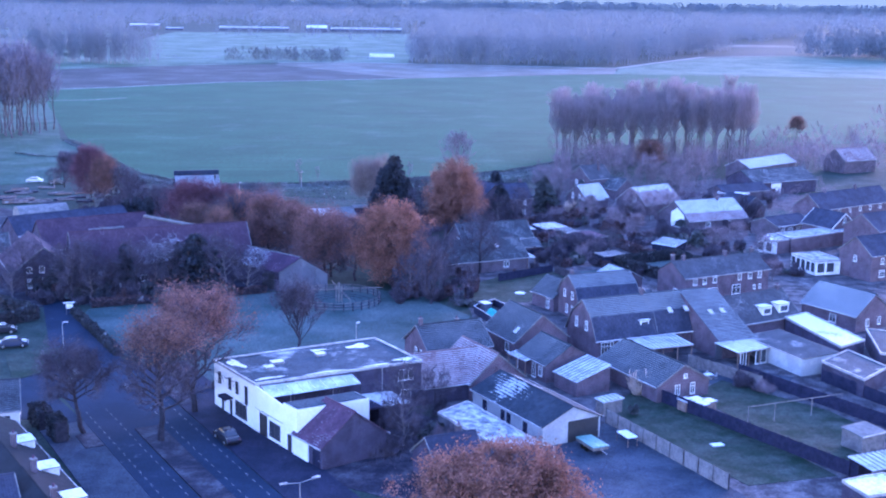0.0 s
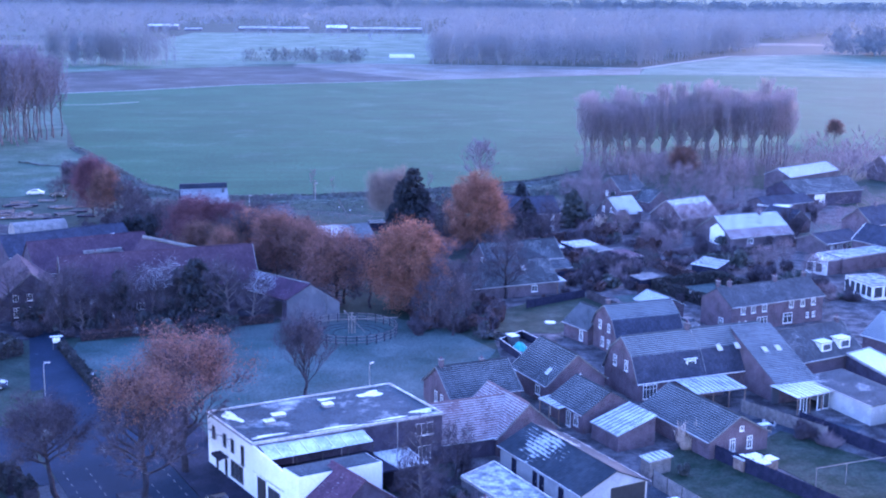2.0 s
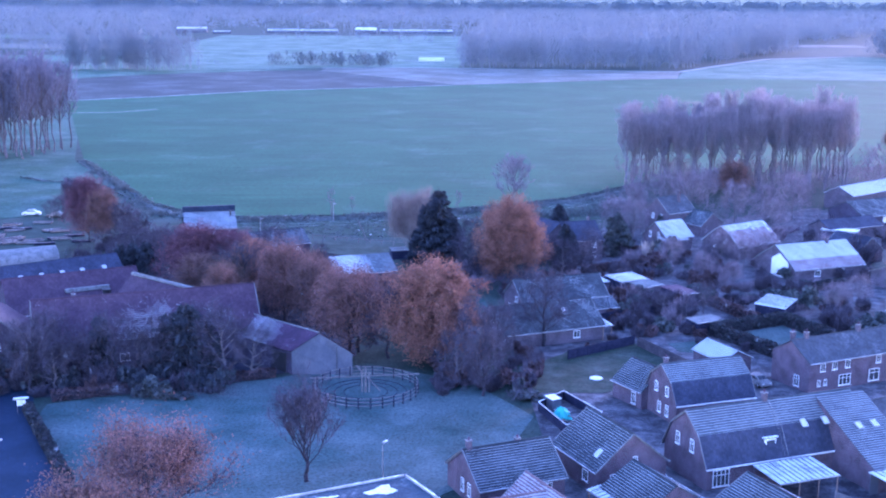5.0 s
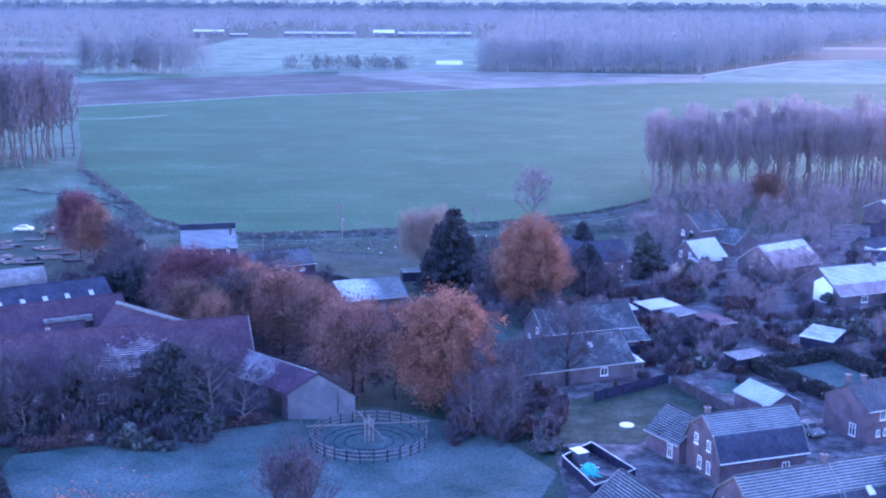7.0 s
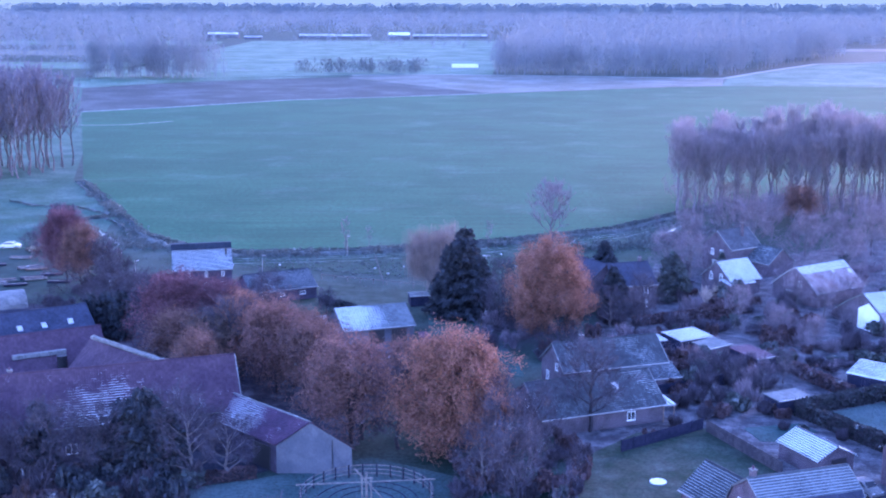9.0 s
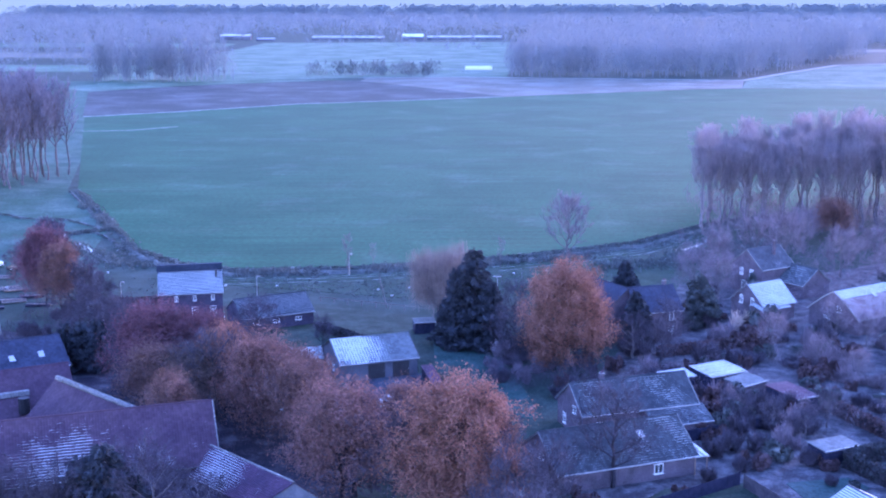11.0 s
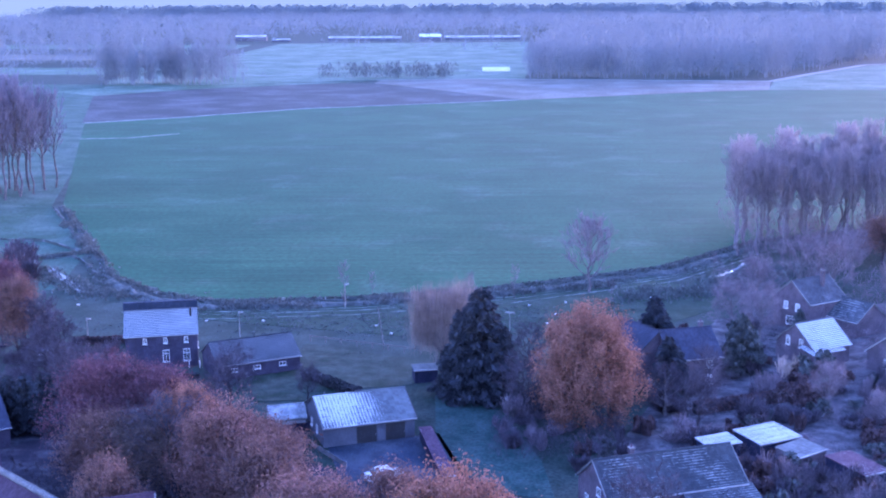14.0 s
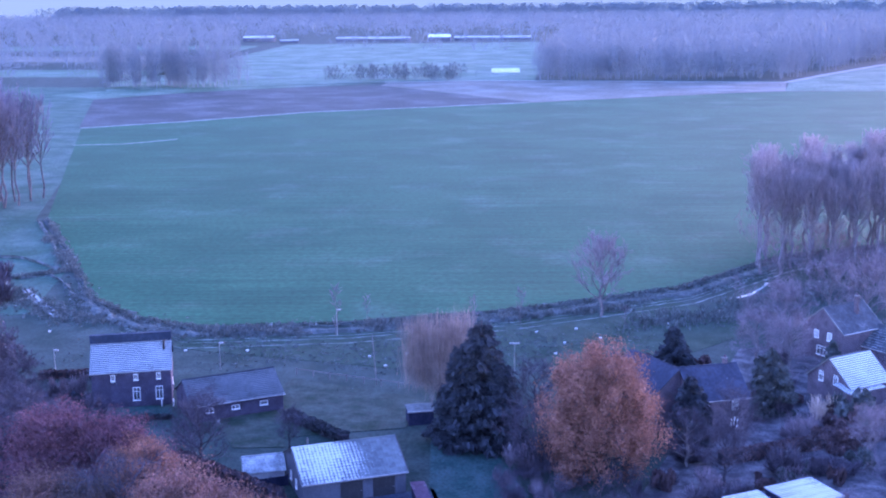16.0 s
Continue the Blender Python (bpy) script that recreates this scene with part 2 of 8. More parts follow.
BARN_SLATE = roofing("dark_slates_with_a_frost_drift", (0.022, 0.032, 0.046), (0.036, 0.047, 0.062), 0.34, tile=0.5, course=0.5, stripes=0.35, patch=2.0, most=0.5, spot=(8.4, 149.4, 4.2, 10.0))
SLATE = roofing("grey_slates", (0.044, 0.050, 0.060), (0.070, 0.076, 0.088), 0.34, tile=0.5, course=0.5, stripes=0.7, most=0.26)
PAIR_TILE = roofing("dark_blue_tiles_with_frost_patches", (0.036, 0.043, 0.054), (0.054, 0.062, 0.074), 0.26, stripes=0.7, ribs=0.2, patch=4.5, most=0.30)
HALF_FROST_TILE = roofing("tiles_with_thick_frost_stripes", (0.0368, 0.0476, 0.0648), (0.0544, 0.0672, 0.0864), 0.50, stripes=2.0, patch=4.0, most=0.44)
BLACK_TILE = roofing("black_tiles", (0.018, 0.026, 0.046), (0.029, 0.038, 0.062), 0.0)
GLAZED_TILE = roofing("black_glazed_tiles", (0.009, 0.012, 0.018), (0.015, 0.019, 0.026), 0.0)
PLAIN_TILE = roofing("smooth_blue_tiles", (0.050, 0.056, 0.070), (0.070, 0.076, 0.090), 0.34, stripes=0.3, patch=5.0, most=0.16)
FROST_TILE = roofing("frost_covered_tiles", (0.085, 0.096, 0.112), (0.125, 0.136, 0.152), 0.66, stripes=1.7, most=0.68)
FROST_SHEET = roofing("frost_covered_sheets", (0.17, 0.20, 0.225), (0.23, 0.26, 0.28), 0.72, course=2.6, tile=0.37, stripes=0.15, ribs=0.9, patch=1.6, most=0.55)
SHEET = roofing("fibre_cement_sheets", (0.10, 0.115, 0.125), (0.14, 0.155, 0.165), 0.56, course=0.42, tile=0.42, stripes=0.5, ribs=1.0, patch=6.0, most=0.58, spot=(-32.6, 273.0, 4.0, 9.0))
BITUMEN = surface("bitumen_roof", (0.030, 0.047, 0.064), (0.048, 0.066, 0.084), 3, 0.2, 0.8, 0.2, frost=0.27, patch=5, soft=0.05, most=0.75)
FROST_FLAT = surface("frosted_flat_roof", (0.20, 0.20, 0.21), (0.26, 0.26, 0.27), 3, 0.25, 0.8, 0.2, frost=1.0, patch=4)
PATCH_FROST = surface("patchy_frosted_sheeting", (0.060, 0.080, 0.098), (0.090, 0.112, 0.13), 3, 0.2, 0.8, 0.2, frost=0.58, patch=1.3, soft=0.10, most=0.72)
TENT = surface("rimed_canvas", (0.20, 0.22, 0.23), (0.28, 0.30, 0.31), 1.5, 0.2, 0.8, 0.15, frost=0.4, patch=1.5, soft=0.2, most=0.5)
CANOPY = surface("frosted_canopy", (0.34, 0.40, 0.39), (0.42, 0.48, 0.47), 2, 0.2, 0.4, 0.1, frost=0.6, patch=2, most=0.6)
WHITE = plain("white_paint", (0.75, 0.75, 0.74), 0.5)
EDGE = surface("weathered_verge_edge", (0.13, 0.13, 0.135), (0.18, 0.18, 0.185), 1, 0.2, 0.7, 0.1, frost=0.3, patch=1.2, most=0.6)
TRIM = surface("frosted_trim", (0.24, 0.24, 0.245), (0.32, 0.32, 0.32), 1, 0.2, 0.6, 0.1, frost=0.5, patch=1.5)
DARK = plain("dark_paint", (0.030, 0.030, 0.034), 0.5)
BLACK_METAL = plain("black_metal", (0.03, 0.03, 0.035), 0.35, 0.3)
STEEL = plain("galvanised_steel", (0.38, 0.39, 0.40), 0.45, 0.8)
WOOD = surface("weathered_wood", (0.17, 0.12, 0.10), (0.23, 0.17, 0.14), 0.8, 0.06, 0.85, 0.3, frost=0.35, patch=1)
DARK_WOOD = surface("dark_wood", (0.015, 0.017, 0.035), (0.026, 0.026, 0.050), 0.8, 0.06, 0.85, 0.3, frost=0.15, patch=1, most=0.5)
GREY_WOOD = surface("grey_wood", (0.13, 0.12, 0.12), (0.19, 0.175, 0.17), 0.8, 0.06, 0.85, 0.3, frost=0.3, patch=1, most=0.6)
FENCE_WOOD = surface("purple_brown_fence_wood", (0.055, 0.050, 0.060), (0.085, 0.074, 0.082), 0.8, 0.06, 0.85, 0.3, frost=0.25, patch=1, most=0.5)
BARK = surface("bark", (0.030, 0.028, 0.036), (0.050, 0.045, 0.056), 0.6, 0.08, 0.9, 0.6)
POPLAR_BARK = surface("poplar_bark", (0.075, 0.070, 0.078), (0.115, 0.105, 0.112), 0.8, 0.1, 0.9, 0.5)
# Paler copy of the poplar bark; bright haze on the right is painted in.
POPLAR_BARK_HAZE = surface("haze_pale_poplar_bark", (0.11, 0.10, 0.112), (0.17, 0.155, 0.17), 0.8, 0.1, 0.9, 0.5)
PALE_BARK = surface("pale_bark", (0.105, 0.095, 0.102), (0.15, 0.135, 0.14), 0.8, 0.1, 0.9, 0.5)
TWIG = foliage("bare_twigs", (0.048, 0.043, 0.060), (0.092, 0.080, 0.102), 0.1, 0.9, 0.0)
# Rimed twigs, lightened further so the colour also carries the right-hand haze.
TWIG_RIME_HAZE = foliage("rimed_haze_pale_twigs", (0.140, 0.117, 0.141), (0.224, 0.186, 0.215), 0.10, 0.9, 0.2)
# Far woods: distance haze is put into this pale blue-grey twig colour.
TWIG_FAR_HAZE = foliage("haze_pale_far_woods", (0.1566, 0.1841, 0.2100), (0.1804, 0.2083, 0.2360), 0.0, 0.9, 0.5, vary=0.25)
# Left poplar twigs, brightened and blued a little for haze.
TWIG_POPLAR = foliage("poplar_twigs", (0.1176, 0.1200, 0.1600), (0.1848, 0.1800, 0.2250), 0.0, 0.9, 0.4, vary=0.6)
# Right poplar twigs: lighter copy, with the sunward haze painted into the colour.
TWIG_POPLAR_HAZE = foliage("haze_pale_poplar_twigs", (0.205, 0.182, 0.205), (0.29, 0.26, 0.285), 0.0, 0.9, 0.5, vary=0.5)
# Far firs likewise carry the haze in their pale base colour.
FIR_FAR_HAZE = foliage("haze_pale_far_firs", (0.115, 0.14, 0.145), (0.15, 0.175, 0.18), 0.0, 0.9, 0.3, vary=0.5)
ORANGE = foliage("orange_oak_leaves", (0.1721, 0.0862, 0.0650), (0.2790, 0.1470, 0.1098))
RUST = foliage("rust_brown_leaves", (0.1306, 0.0770, 0.0711), (0.2198, 0.1250, 0.1112))
RUSSET = foliage("dull_russet_leaves", (0.1210, 0.0721, 0.0668), (0.1980, 0.1181, 0.1008))
WINE = foliage("wine_red_leaves", (0.0911, 0.0485, 0.0664), (0.1564, 0.0805, 0.0985))
OLIVE = foliage("fading_olive_leaves", (0.0862, 0.0690, 0.0639), (0.1472, 0.1100, 0.0954))
NEEDLE = foliage("dark_needles", (0.030, 0.036, 0.046), (0.064, 0.072, 0.088), 0.0, 0.85, 0.15)
NEEDLE_RIME = foliage("rimed_needles", (0.050, 0.060, 0.064), (0.105, 0.118, 0.120), 0.15, 0.85, 0.15)
HEDGE = foliage("hedge_leaves", (0.025, 0.031, 0.035), (0.054, 0.056, 0.062), 0.12, 0.85, 0.1)
BEECH = foliage("brown_beech_leaves", (0.060, 0.042, 0.050), (0.100, 0.068, 0.072), 0.1, 0.85, 0.15)
WILLOW = foliage("brown_willow_twigs", (0.17, 0.135, 0.125), (0.25, 0.20, 0.18))
REED = foliage("frosted_reeds", (0.0612, 0.0736, 0.0723), (0.1368, 0.1600, 0.1615), 0.15, 0.9, 0.2)
PAMPAS = foliage("pale_pampas", (0.42, 0.33, 0.28), (0.55, 0.46, 0.40), 0.2)


def glazing(name, tint):
    m, n, l, bsdf = start(name)
    bsdf.inputs["Base Color"].default_value = (*tint, 1)
    bsdf.inputs["Roughness"].default_value = 0.08
    bsdf.inputs["Specular IOR Level"].default_value = 0.6
    return m


PANE = glazing("window_glass", (0.05, 0.055, 0.065))
BLIND = glazing("glass_with_white_blind", (0.45, 0.46, 0.47))
CAR_PAINT = glazing("black_car_paint", (0.02, 0.02, 0.025))
CAR_BLUE = glazing("dark_blue_car_paint", (0.03, 0.04, 0.07))
TYRE = plain("tyre_rubber", (0.02, 0.02, 0.02), 0.9)
TEAL = plain("turquoise_tarpaulin", (0.05, 0.42, 0.36), 0.5)
SEA_GREEN = surface("sea_green_cover", (0.0960, 0.2250, 0.2088), (0.1360, 0.2775, 0.2592), 1.5, 0.2, 0.5, 0.1, frost=0.4, patch=2, most=0.6)


# ---- builders ----
class Mesh:
    """Collects faces; box, tube, sheet and strips; becomes one mesh."""

    def __init__(self):
        self.v, self.f, self.uv = [], [], []

    def face(self, pts, uv=None):
        k = len(self.v)
        self.v += [tuple(p) for p in pts]
        self.f.append(tuple(range(k, k + len(pts))))
        self.uv += uv if uv else [(p[0], p[1]) for p in pts]

    def box(self, x0, x1, y0, y1, z0, z1, m=None):
        c = [Vector((x, y, z)) for z in (z0, z1) for y in (y0, y1) for x in (x0, x1)]
        if m is not None:
            c = [m @ p for p in c]
        k = len(self.v)
        self.v += [tuple(p) for p in c]
        for q in ((0, 2, 3, 1), (4, 5, 7, 6), (0, 1, 5, 4), (2, 6, 7, 3), (0, 4, 6, 2), (1, 3, 7, 5)):
            self.f.append(tuple(k + i for i in q))
            self.uv += [(c[i][0] + c[i][1], c[i][2]) for i in q]

    def prism(self, ring, z0, z1, cap=True):
        """An upright block over a ring of (x, y), anticlockwise."""
        n = len(ring)
        for i in range(n):
            a, b = ring[i], ring[(i + 1) % n]
            self.face([(*a, z0), (*b, z0), (*b, z1), (*a, z1)])
        if cap:
            self.face([(*p, z1) for p in ring])

    def tube(self, p, q, r0, r1, n=6, cap=True):
        p, q = Vector(p), Vector(q)
        d = (q - p)
        if d.length < 1e-5:
            return
        a = d.orthogonal().normalized()
        b = d.normalized().cross(a)
        k = len(self.v)
        for c, r in ((p, r0), (q, r1)):
            for i in range(n):
                w = 2 * math.pi * i / n
                self.v.append(tuple(c + r * (math.cos(w) * a + math.sin(w) * b)))
        for i in range(n):
            j = (i + 1) % n
            self.f.append((k + i, k + j, k + n + j, k + n + i))
            self.uv += [(0, 0)] * 4
        if cap:
            self.f.append(tuple(k + n + i for i in range(n)))
            self.uv += [(0, 0)] * n

    def pipe(self, pts, radii, n=7):
        """One bent, tapering tube through the points."""
        k = len(self.v)
        for c, r in zip(pts, radii):
            for i in range(n):
                w = 2 * math.pi * i / n
                self.v.append((c[0] + r * math.cos(w), c[1] + r * math.sin(w), c[2]))
        for s in range(len(pts) - 1):
            for i in range(n):
                j = (i + 1) % n
                a, b = k + s * n, k + (s + 1) * n
                self.f.append((a + i, a + j, b + j, b + i))
                self.uv += [(0, 0)] * 4

    def data(self, name):
        me = bpy.data.meshes.new(name)
        me.from_pydata(self.v, [], self.f)
        lay = me.uv_layers.new(name="UVMap")
        lay.data.foreach_set("uv", np.array(self.uv, dtype=np.float32).ravel())
        me.update()
        return me


def part(name, mesh, material, parent=None, label="", at=None):
    """One mesh object of one material, under a thing or a part."""
    me = mesh.data(name) if isinstance(mesh, Mesh) else mesh
    if not me.materials:
        me.materials.append(material)
    ob = new(name, me)
    if parent is not None:
        ob.parent = parent
    if at is not None:
        ob.matrix_basis = at
    if label:
        ob["label"] = label
    return ob


def thing(name, label, category, x=0.0, y=0.0, yaw=0.0, z=0.0, group="", kind=""):
    ob = new(name)
    ob.empty_display_size = 0.5
    ob.matrix_basis = pose(x, y, z, 0, 0, yaw)
    return tagged(ob, label, category, group, kind)


def slab(name, ring, z, material, label, category, depth=0.05, kind="structure"):
    """A flat piece of ground lying on the sheet below it."""
    m = Mesh()
    area = sum(a[0] * b[1] - b[0] * a[1] for a, b in zip(ring, ring[1:] + ring[:1]))
    m.prism(ring if area > 0 else ring[::-1], z - depth, z)
    return tagged(part(name, m, material), label, category, kind=kind)


def course_slope(m, x0, x1, p0, p1, pitch=0.34, lift=0.035, v0=0.0, skew=0.0):
    """Overlapping courses from p0 (top) down to p1, both (y, z); skew moves the x ends per metre."""
    run = math.hypot(p1[0] - p0[0], p1[1] - p0[1])
    n = max(1, round(run / pitch))
    nrm = Vector((0, -(p1[1] - p0[1]), p1[0] - p0[0])).normalized()
    if nrm.z < 0:
        nrm = -nrm
    for i in range(n):
        a, b = i / n, (i + 1) / n
        ya, za = p0[0] + (p1[0] - p0[0]) * a, p0[1] + (p1[1] - p0[1]) * a
        yb, zb = p0[0] + (p1[0] - p0[0]) * b, p0[1] + (p1[1] - p0[1]) * b
        up = nrm * lift
        q = [(x0, ya, za), (x1, ya, za), (x1, yb + up.y, zb + up.z), (x0, yb + up.y, zb + up.z)]
        low = [(x0, yb + up.y, zb + up.z), (x1, yb + up.y, zb + up.z), (x1, yb, zb), (x0, yb, zb)]
        va, vb = v0 + a * run, v0 + b * run - 1e-3
        uv = [(x0, va), (x1, va), (x1, vb), (x0, vb)]
        uv2 = [(x0, vb), (x1, vb), (x1, vb), (x0, vb)]
        if p1[0] > p0[0]:
            q, low, uv, uv2 = q[::-1], low[::-1], uv[::-1], uv2[::-1]
        m.face(q[::-1], uv[::-1])
        m.face(low[::-1], uv2[::-1])
    return v0 + run


WINDOWS = {}


def window(parent, at, w, h, frame_mat=None, pane_mat=None, bars=1, name="window", cross=False):
    """A window or glazed door: frame with bars and sill, and its pane."""
    frame_mat, pane_mat = frame_mat or WHITE, pane_mat or PANE
    key = (w, h, bars, cross, frame_mat.name, pane_mat.name)
    if key not in WINDOWS:
        t, m, g = 0.09, Mesh(), Mesh()
        out = [(-w / 2, 0), (w / 2, 0), (w / 2, h), (-w / 2, h)]
        inn = [(-w / 2 + t, t), (w / 2 - t, t), (w / 2 - t, h - t), (-w / 2 + t, h - t)]
        k = [[(x, y, z) for x, z in ring] for y, ring in ((-0.07, out), (-0.07, inn), (0.05, inn), (0.05, out))]
        m.v = [p for ring in k for p in ring]
        for a in range(4):
            for i in range(4):
                q = (4 * a + i, 4 * a + (i + 1) % 4, 4 * ((a + 1) % 4) + (i + 1) % 4, 4 * ((a + 1) % 4) + i)
                m.f.append(q)
                m.uv += [(0, 0)] * 4
        g.box(-w / 2 + t, w / 2 - t, -0.03, 0.04, t, h - t)
        s = Mesh()
        s.box(-w / 2 - 0.06, w / 2 + 0.06, -0.14, 0.05, -0.07, -0.002)
        b = Mesh()
        b.box(-0.035, 0.035, -0.06, 0.045, t, h - t)
        c = Mesh()
        c.box(-w / 2 + t, w / 2 - t, -0.064, 0.045, h * 0.66, h * 0.66 + 0.07)
        WINDOWS[key] = tuple(x.data(nm) for x, nm in ((m, "window"), (g, "pane"), (s, "sill"), (b, "glazing_bar"), (c, "transom")))
        for me, mt in zip(WINDOWS[key], (frame_mat, pane_mat, frame_mat, frame_mat, frame_mat)):
            me.materials.append(mt)
    a, g, s, b, c = WINDOWS[key]
    ob = part(name, a, frame_mat, parent, at=at)
    if name == "skylight" or parent.parent is not None:
        part("pane", g, None, ob if parent.parent is None else parent, at=None if parent.parent is None else at)
        return ob
    part("pane", g, None, ob)
    part("sill", s, None, ob)
    for i in range(bars):
        part("glazing_bar", b, None, ob, at=pose(-w / 2 + (i + 1) * w / (bars + 1), 0, 0))
    if cross:
        part("transom", c, None, ob)
    return ob


def side_pose(side, s, z, L, half):
    return {"f": pose(s, -half, z), "b": pose(-s, half, z, 0, 0, 180), "l": pose(-L / 2, -s, z, 0, 0, -90), "r": pose(L / 2, s, z, 0, 0, 90)}[side]


def chimney(parent, x, y, z0, z1, size=0.55, mat=None):
    m = Mesh()
    m.box(x - size / 2, x + size / 2, y - size / 2, y + size / 2, z0, z1)
    c = part("chimney", m, mat or BROWN_BRICK, parent)
    m = Mesh()
    m.box(x - size / 2 - 0.07, x + size / 2 + 0.07, y - size / 2 - 0.07, y + size / 2 + 0.07, z1, z1 + 0.1)
    part("chimney_cap", m, CONCRETE, c)
    m = Mesh()
    m.tube((x, y, z1 + 0.1), (x, y, z1 + 0.45), 0.12, 0.10, 8)
    part("chimney_pot", m, BROWN_TILE, c)


def house(name, label, cx, cy, yaw, L, half, he, hr, wall, roof, category="house", brk=None, over=0.3, windows=(), doors=(),
          chimneys=(), skylights=(), dormers=(), trim=True, back_roof=None, lower_roof=None, gutter=True, group="", dormer_mat=None):
    """A house with a ridge along its own x; its front is its -y side. brk: the (y, z) at which a mansard roof steepens."""
    root = thing(name, label, category, cx, cy, yaw, group=group)
    m = Mesh()
    prof = [(half, 0), (half, he)] + ([(brk[0], brk[1] - 0.06)] if brk else []) + [(0, hr - 0.08)] + ([(-brk[0], brk[1] - 0.06)] if brk else []) + [(-half, he), (-half, 0)]
    m.face([(-L / 2, y, z) for y, z in prof])
    m.face([(L / 2, y, z) for y, z in prof[::-1]])
    m.face([(-L / 2, -half, 0), (L / 2, -half, 0), (L / 2, -half, he), (-L / 2, -half, he)])
    m.face([(L / 2, half, 0), (-L / 2, half, 0), (-L / 2, half, he), (L / 2, half, he)])
    part("wall", m, wall, root)
    sl = (hr - he) / half if not brk else (brk[1] - he) / (half - brk[0])
    x0, x1 = -L / 2 - 0.2, L / 2 + 0.2
    for sgn, rm in ((-1, roof), (1, back_roof or roof)):
        end = (sgn * (half + over), he - over * sl)
        line = [(0.0, hr)] + ([(sgn * brk[0], brk[1])] if brk else []) + [end]
        for k in range(len(line) - 1):
            m = Mesh()
            course_slope(m, x0, x1, line[k], line[k + 1])
            a, b = line[k], line[k + 1]
            m.face([(x0, a[0], a[1] - 0.12), (x1, a[0], a[1] - 0.12), (x1, b[0], b[1] - 0.12), (x0, b[0], b[1] - 0.12)])
            for x in (x0, x1):
                m.face([(x, a[0], a[1]), (x, b[0], b[1]), (x, b[0], b[1] - 0.12), (x, a[0], a[1] - 0.12)])
            part("roof", m, (lower_roof or rm) if k else rm, root)
        if trim:
            for x in (x0 - 0.02, x1 + 0.02):
                m = Mesh()
                for k in range(len(line) - 1):
                    a, b = line[k], line[k + 1]
                    m.face([(x, a[0], a[1] + 0.04), (x, b[0], b[1] + 0.04), (x, b[0], b[1] - 0.2), (x, a[0], a[1] - 0.2)])
                    m.face([(x - 0.07, a[0], a[1] + 0.045), (x + 0.07, a[0], a[1] + 0.045), (x + 0.07, b[0], b[1] + 0.045), (x - 0.07, b[0], b[1] + 0.045)])
                part("verge_board", m, EDGE if trim is True else trim, root)
        if gutter:
            m = Mesh()
            m.box(x0, x1, end[0] - 0.07 + sgn * 0.07, end[0] + 0.07 + sgn * 0.07, end[1] - 0.12, end[1] + 0.0)
            part("gutter", m, TRIM if gutter is True else gutter, root)
    m = Mesh()
    n = max(2, int(L / 0.4))
    for i in range(n):
        a, b = x0 + (x1 - x0) * i / n, x0 + (x1 - x0) * (i + 1) / n
        m.tube((a, 0, hr + 0.0), (b, 0, hr + 0.015), 0.11, 0.125, 6)
    part("ridge_tiles", m, roof, root)
    for side, s, z, w, h, *rest in windows:
        window(root, side_pose(side, s, z, L, half), w, h, bars=rest[0] if rest else 1, pane_mat=rest[1] if len(rest) > 1 else None, cross=h > 1.3)
    for side, s, w, h, mt in doors:
        m = Mesh()
        m.box(-w / 2, w / 2, -0.05, 0.03, 0.02, h)
        d = part("door", m, mt, root, at=side_pose(side, s, 0, L, half))
        m = Mesh()
        m.box(w / 2 - 0.2, w / 2 - 0.12, -0.12, -0.05, 1.0, 1.08)
        part("door_handle", m, STEEL, d)
        n = max(2, int(w / 0.45))
        m = Mesh()
        m.box(-0.02, 0.02, -0.07, -0.045, 0.05, h - 0.05)
        bat = m.data("batten")
        bat.materials.append(mt)
        for k in range(1, n):
            part("batten", bat, None, d, at=pose(-w / 2 + k * w / n, 0, 0))
    for x, y, up in chimneys:
        zr = hr - abs(y) * (hr - he) / half
        chimney(root, x, y, zr - 0.6, hr + up)
    for sgn, x, f in skylights:
        y, z = sgn * half * f, hr - (hr - he) * f if not brk else hr - (hr - brk[1]) * min(1, half * f / brk[0])
        tilt = math.degrees(math.atan2(hr - he, half)) * -sgn if not brk else math.degrees(math.atan2(hr - brk[1], brk[0])) * -sgn
        window(root, pose(x, y, z + 0.10, tilt, 0, 0) @ pose(0, 0, 0, -90, 0, 0) @ pose(0, 0, -0.5), 0.8, 1.1, TRIM, BLIND, 0, "skylight")
    for sgn, x, w, h in dormers:
        y0 = sgn * half * 0.86
        zb = he + (hr - he) * 0.14 if not brk else he + 0.5
        d = Mesh()
        depth = half * 0.62
        ya, yb = (y0, y0 - sgn * depth)
        d.box(x - w / 2, x + w / 2, min(ya, yb), max(ya, yb), zb - 0.1, zb + h)
        dm = part("dormer", d, dormer_mat or WHITE, root)
        r = Mesh()
        r.box(x - w / 2 - 0.2, x + w / 2 + 0.2, min(ya, yb) - 0.15, max(ya, yb) + 0.15, zb + h, zb + h + 0.12)
        part("dormer_roof", r, FROST_FLAT, dm)
        window(dm, pose(x, y0 + sgn * 0.03, zb + 0.12, 0, 0, 0 if sgn < 0 else 180), w * 0.86, h - 0.25, bars=1)
    return root


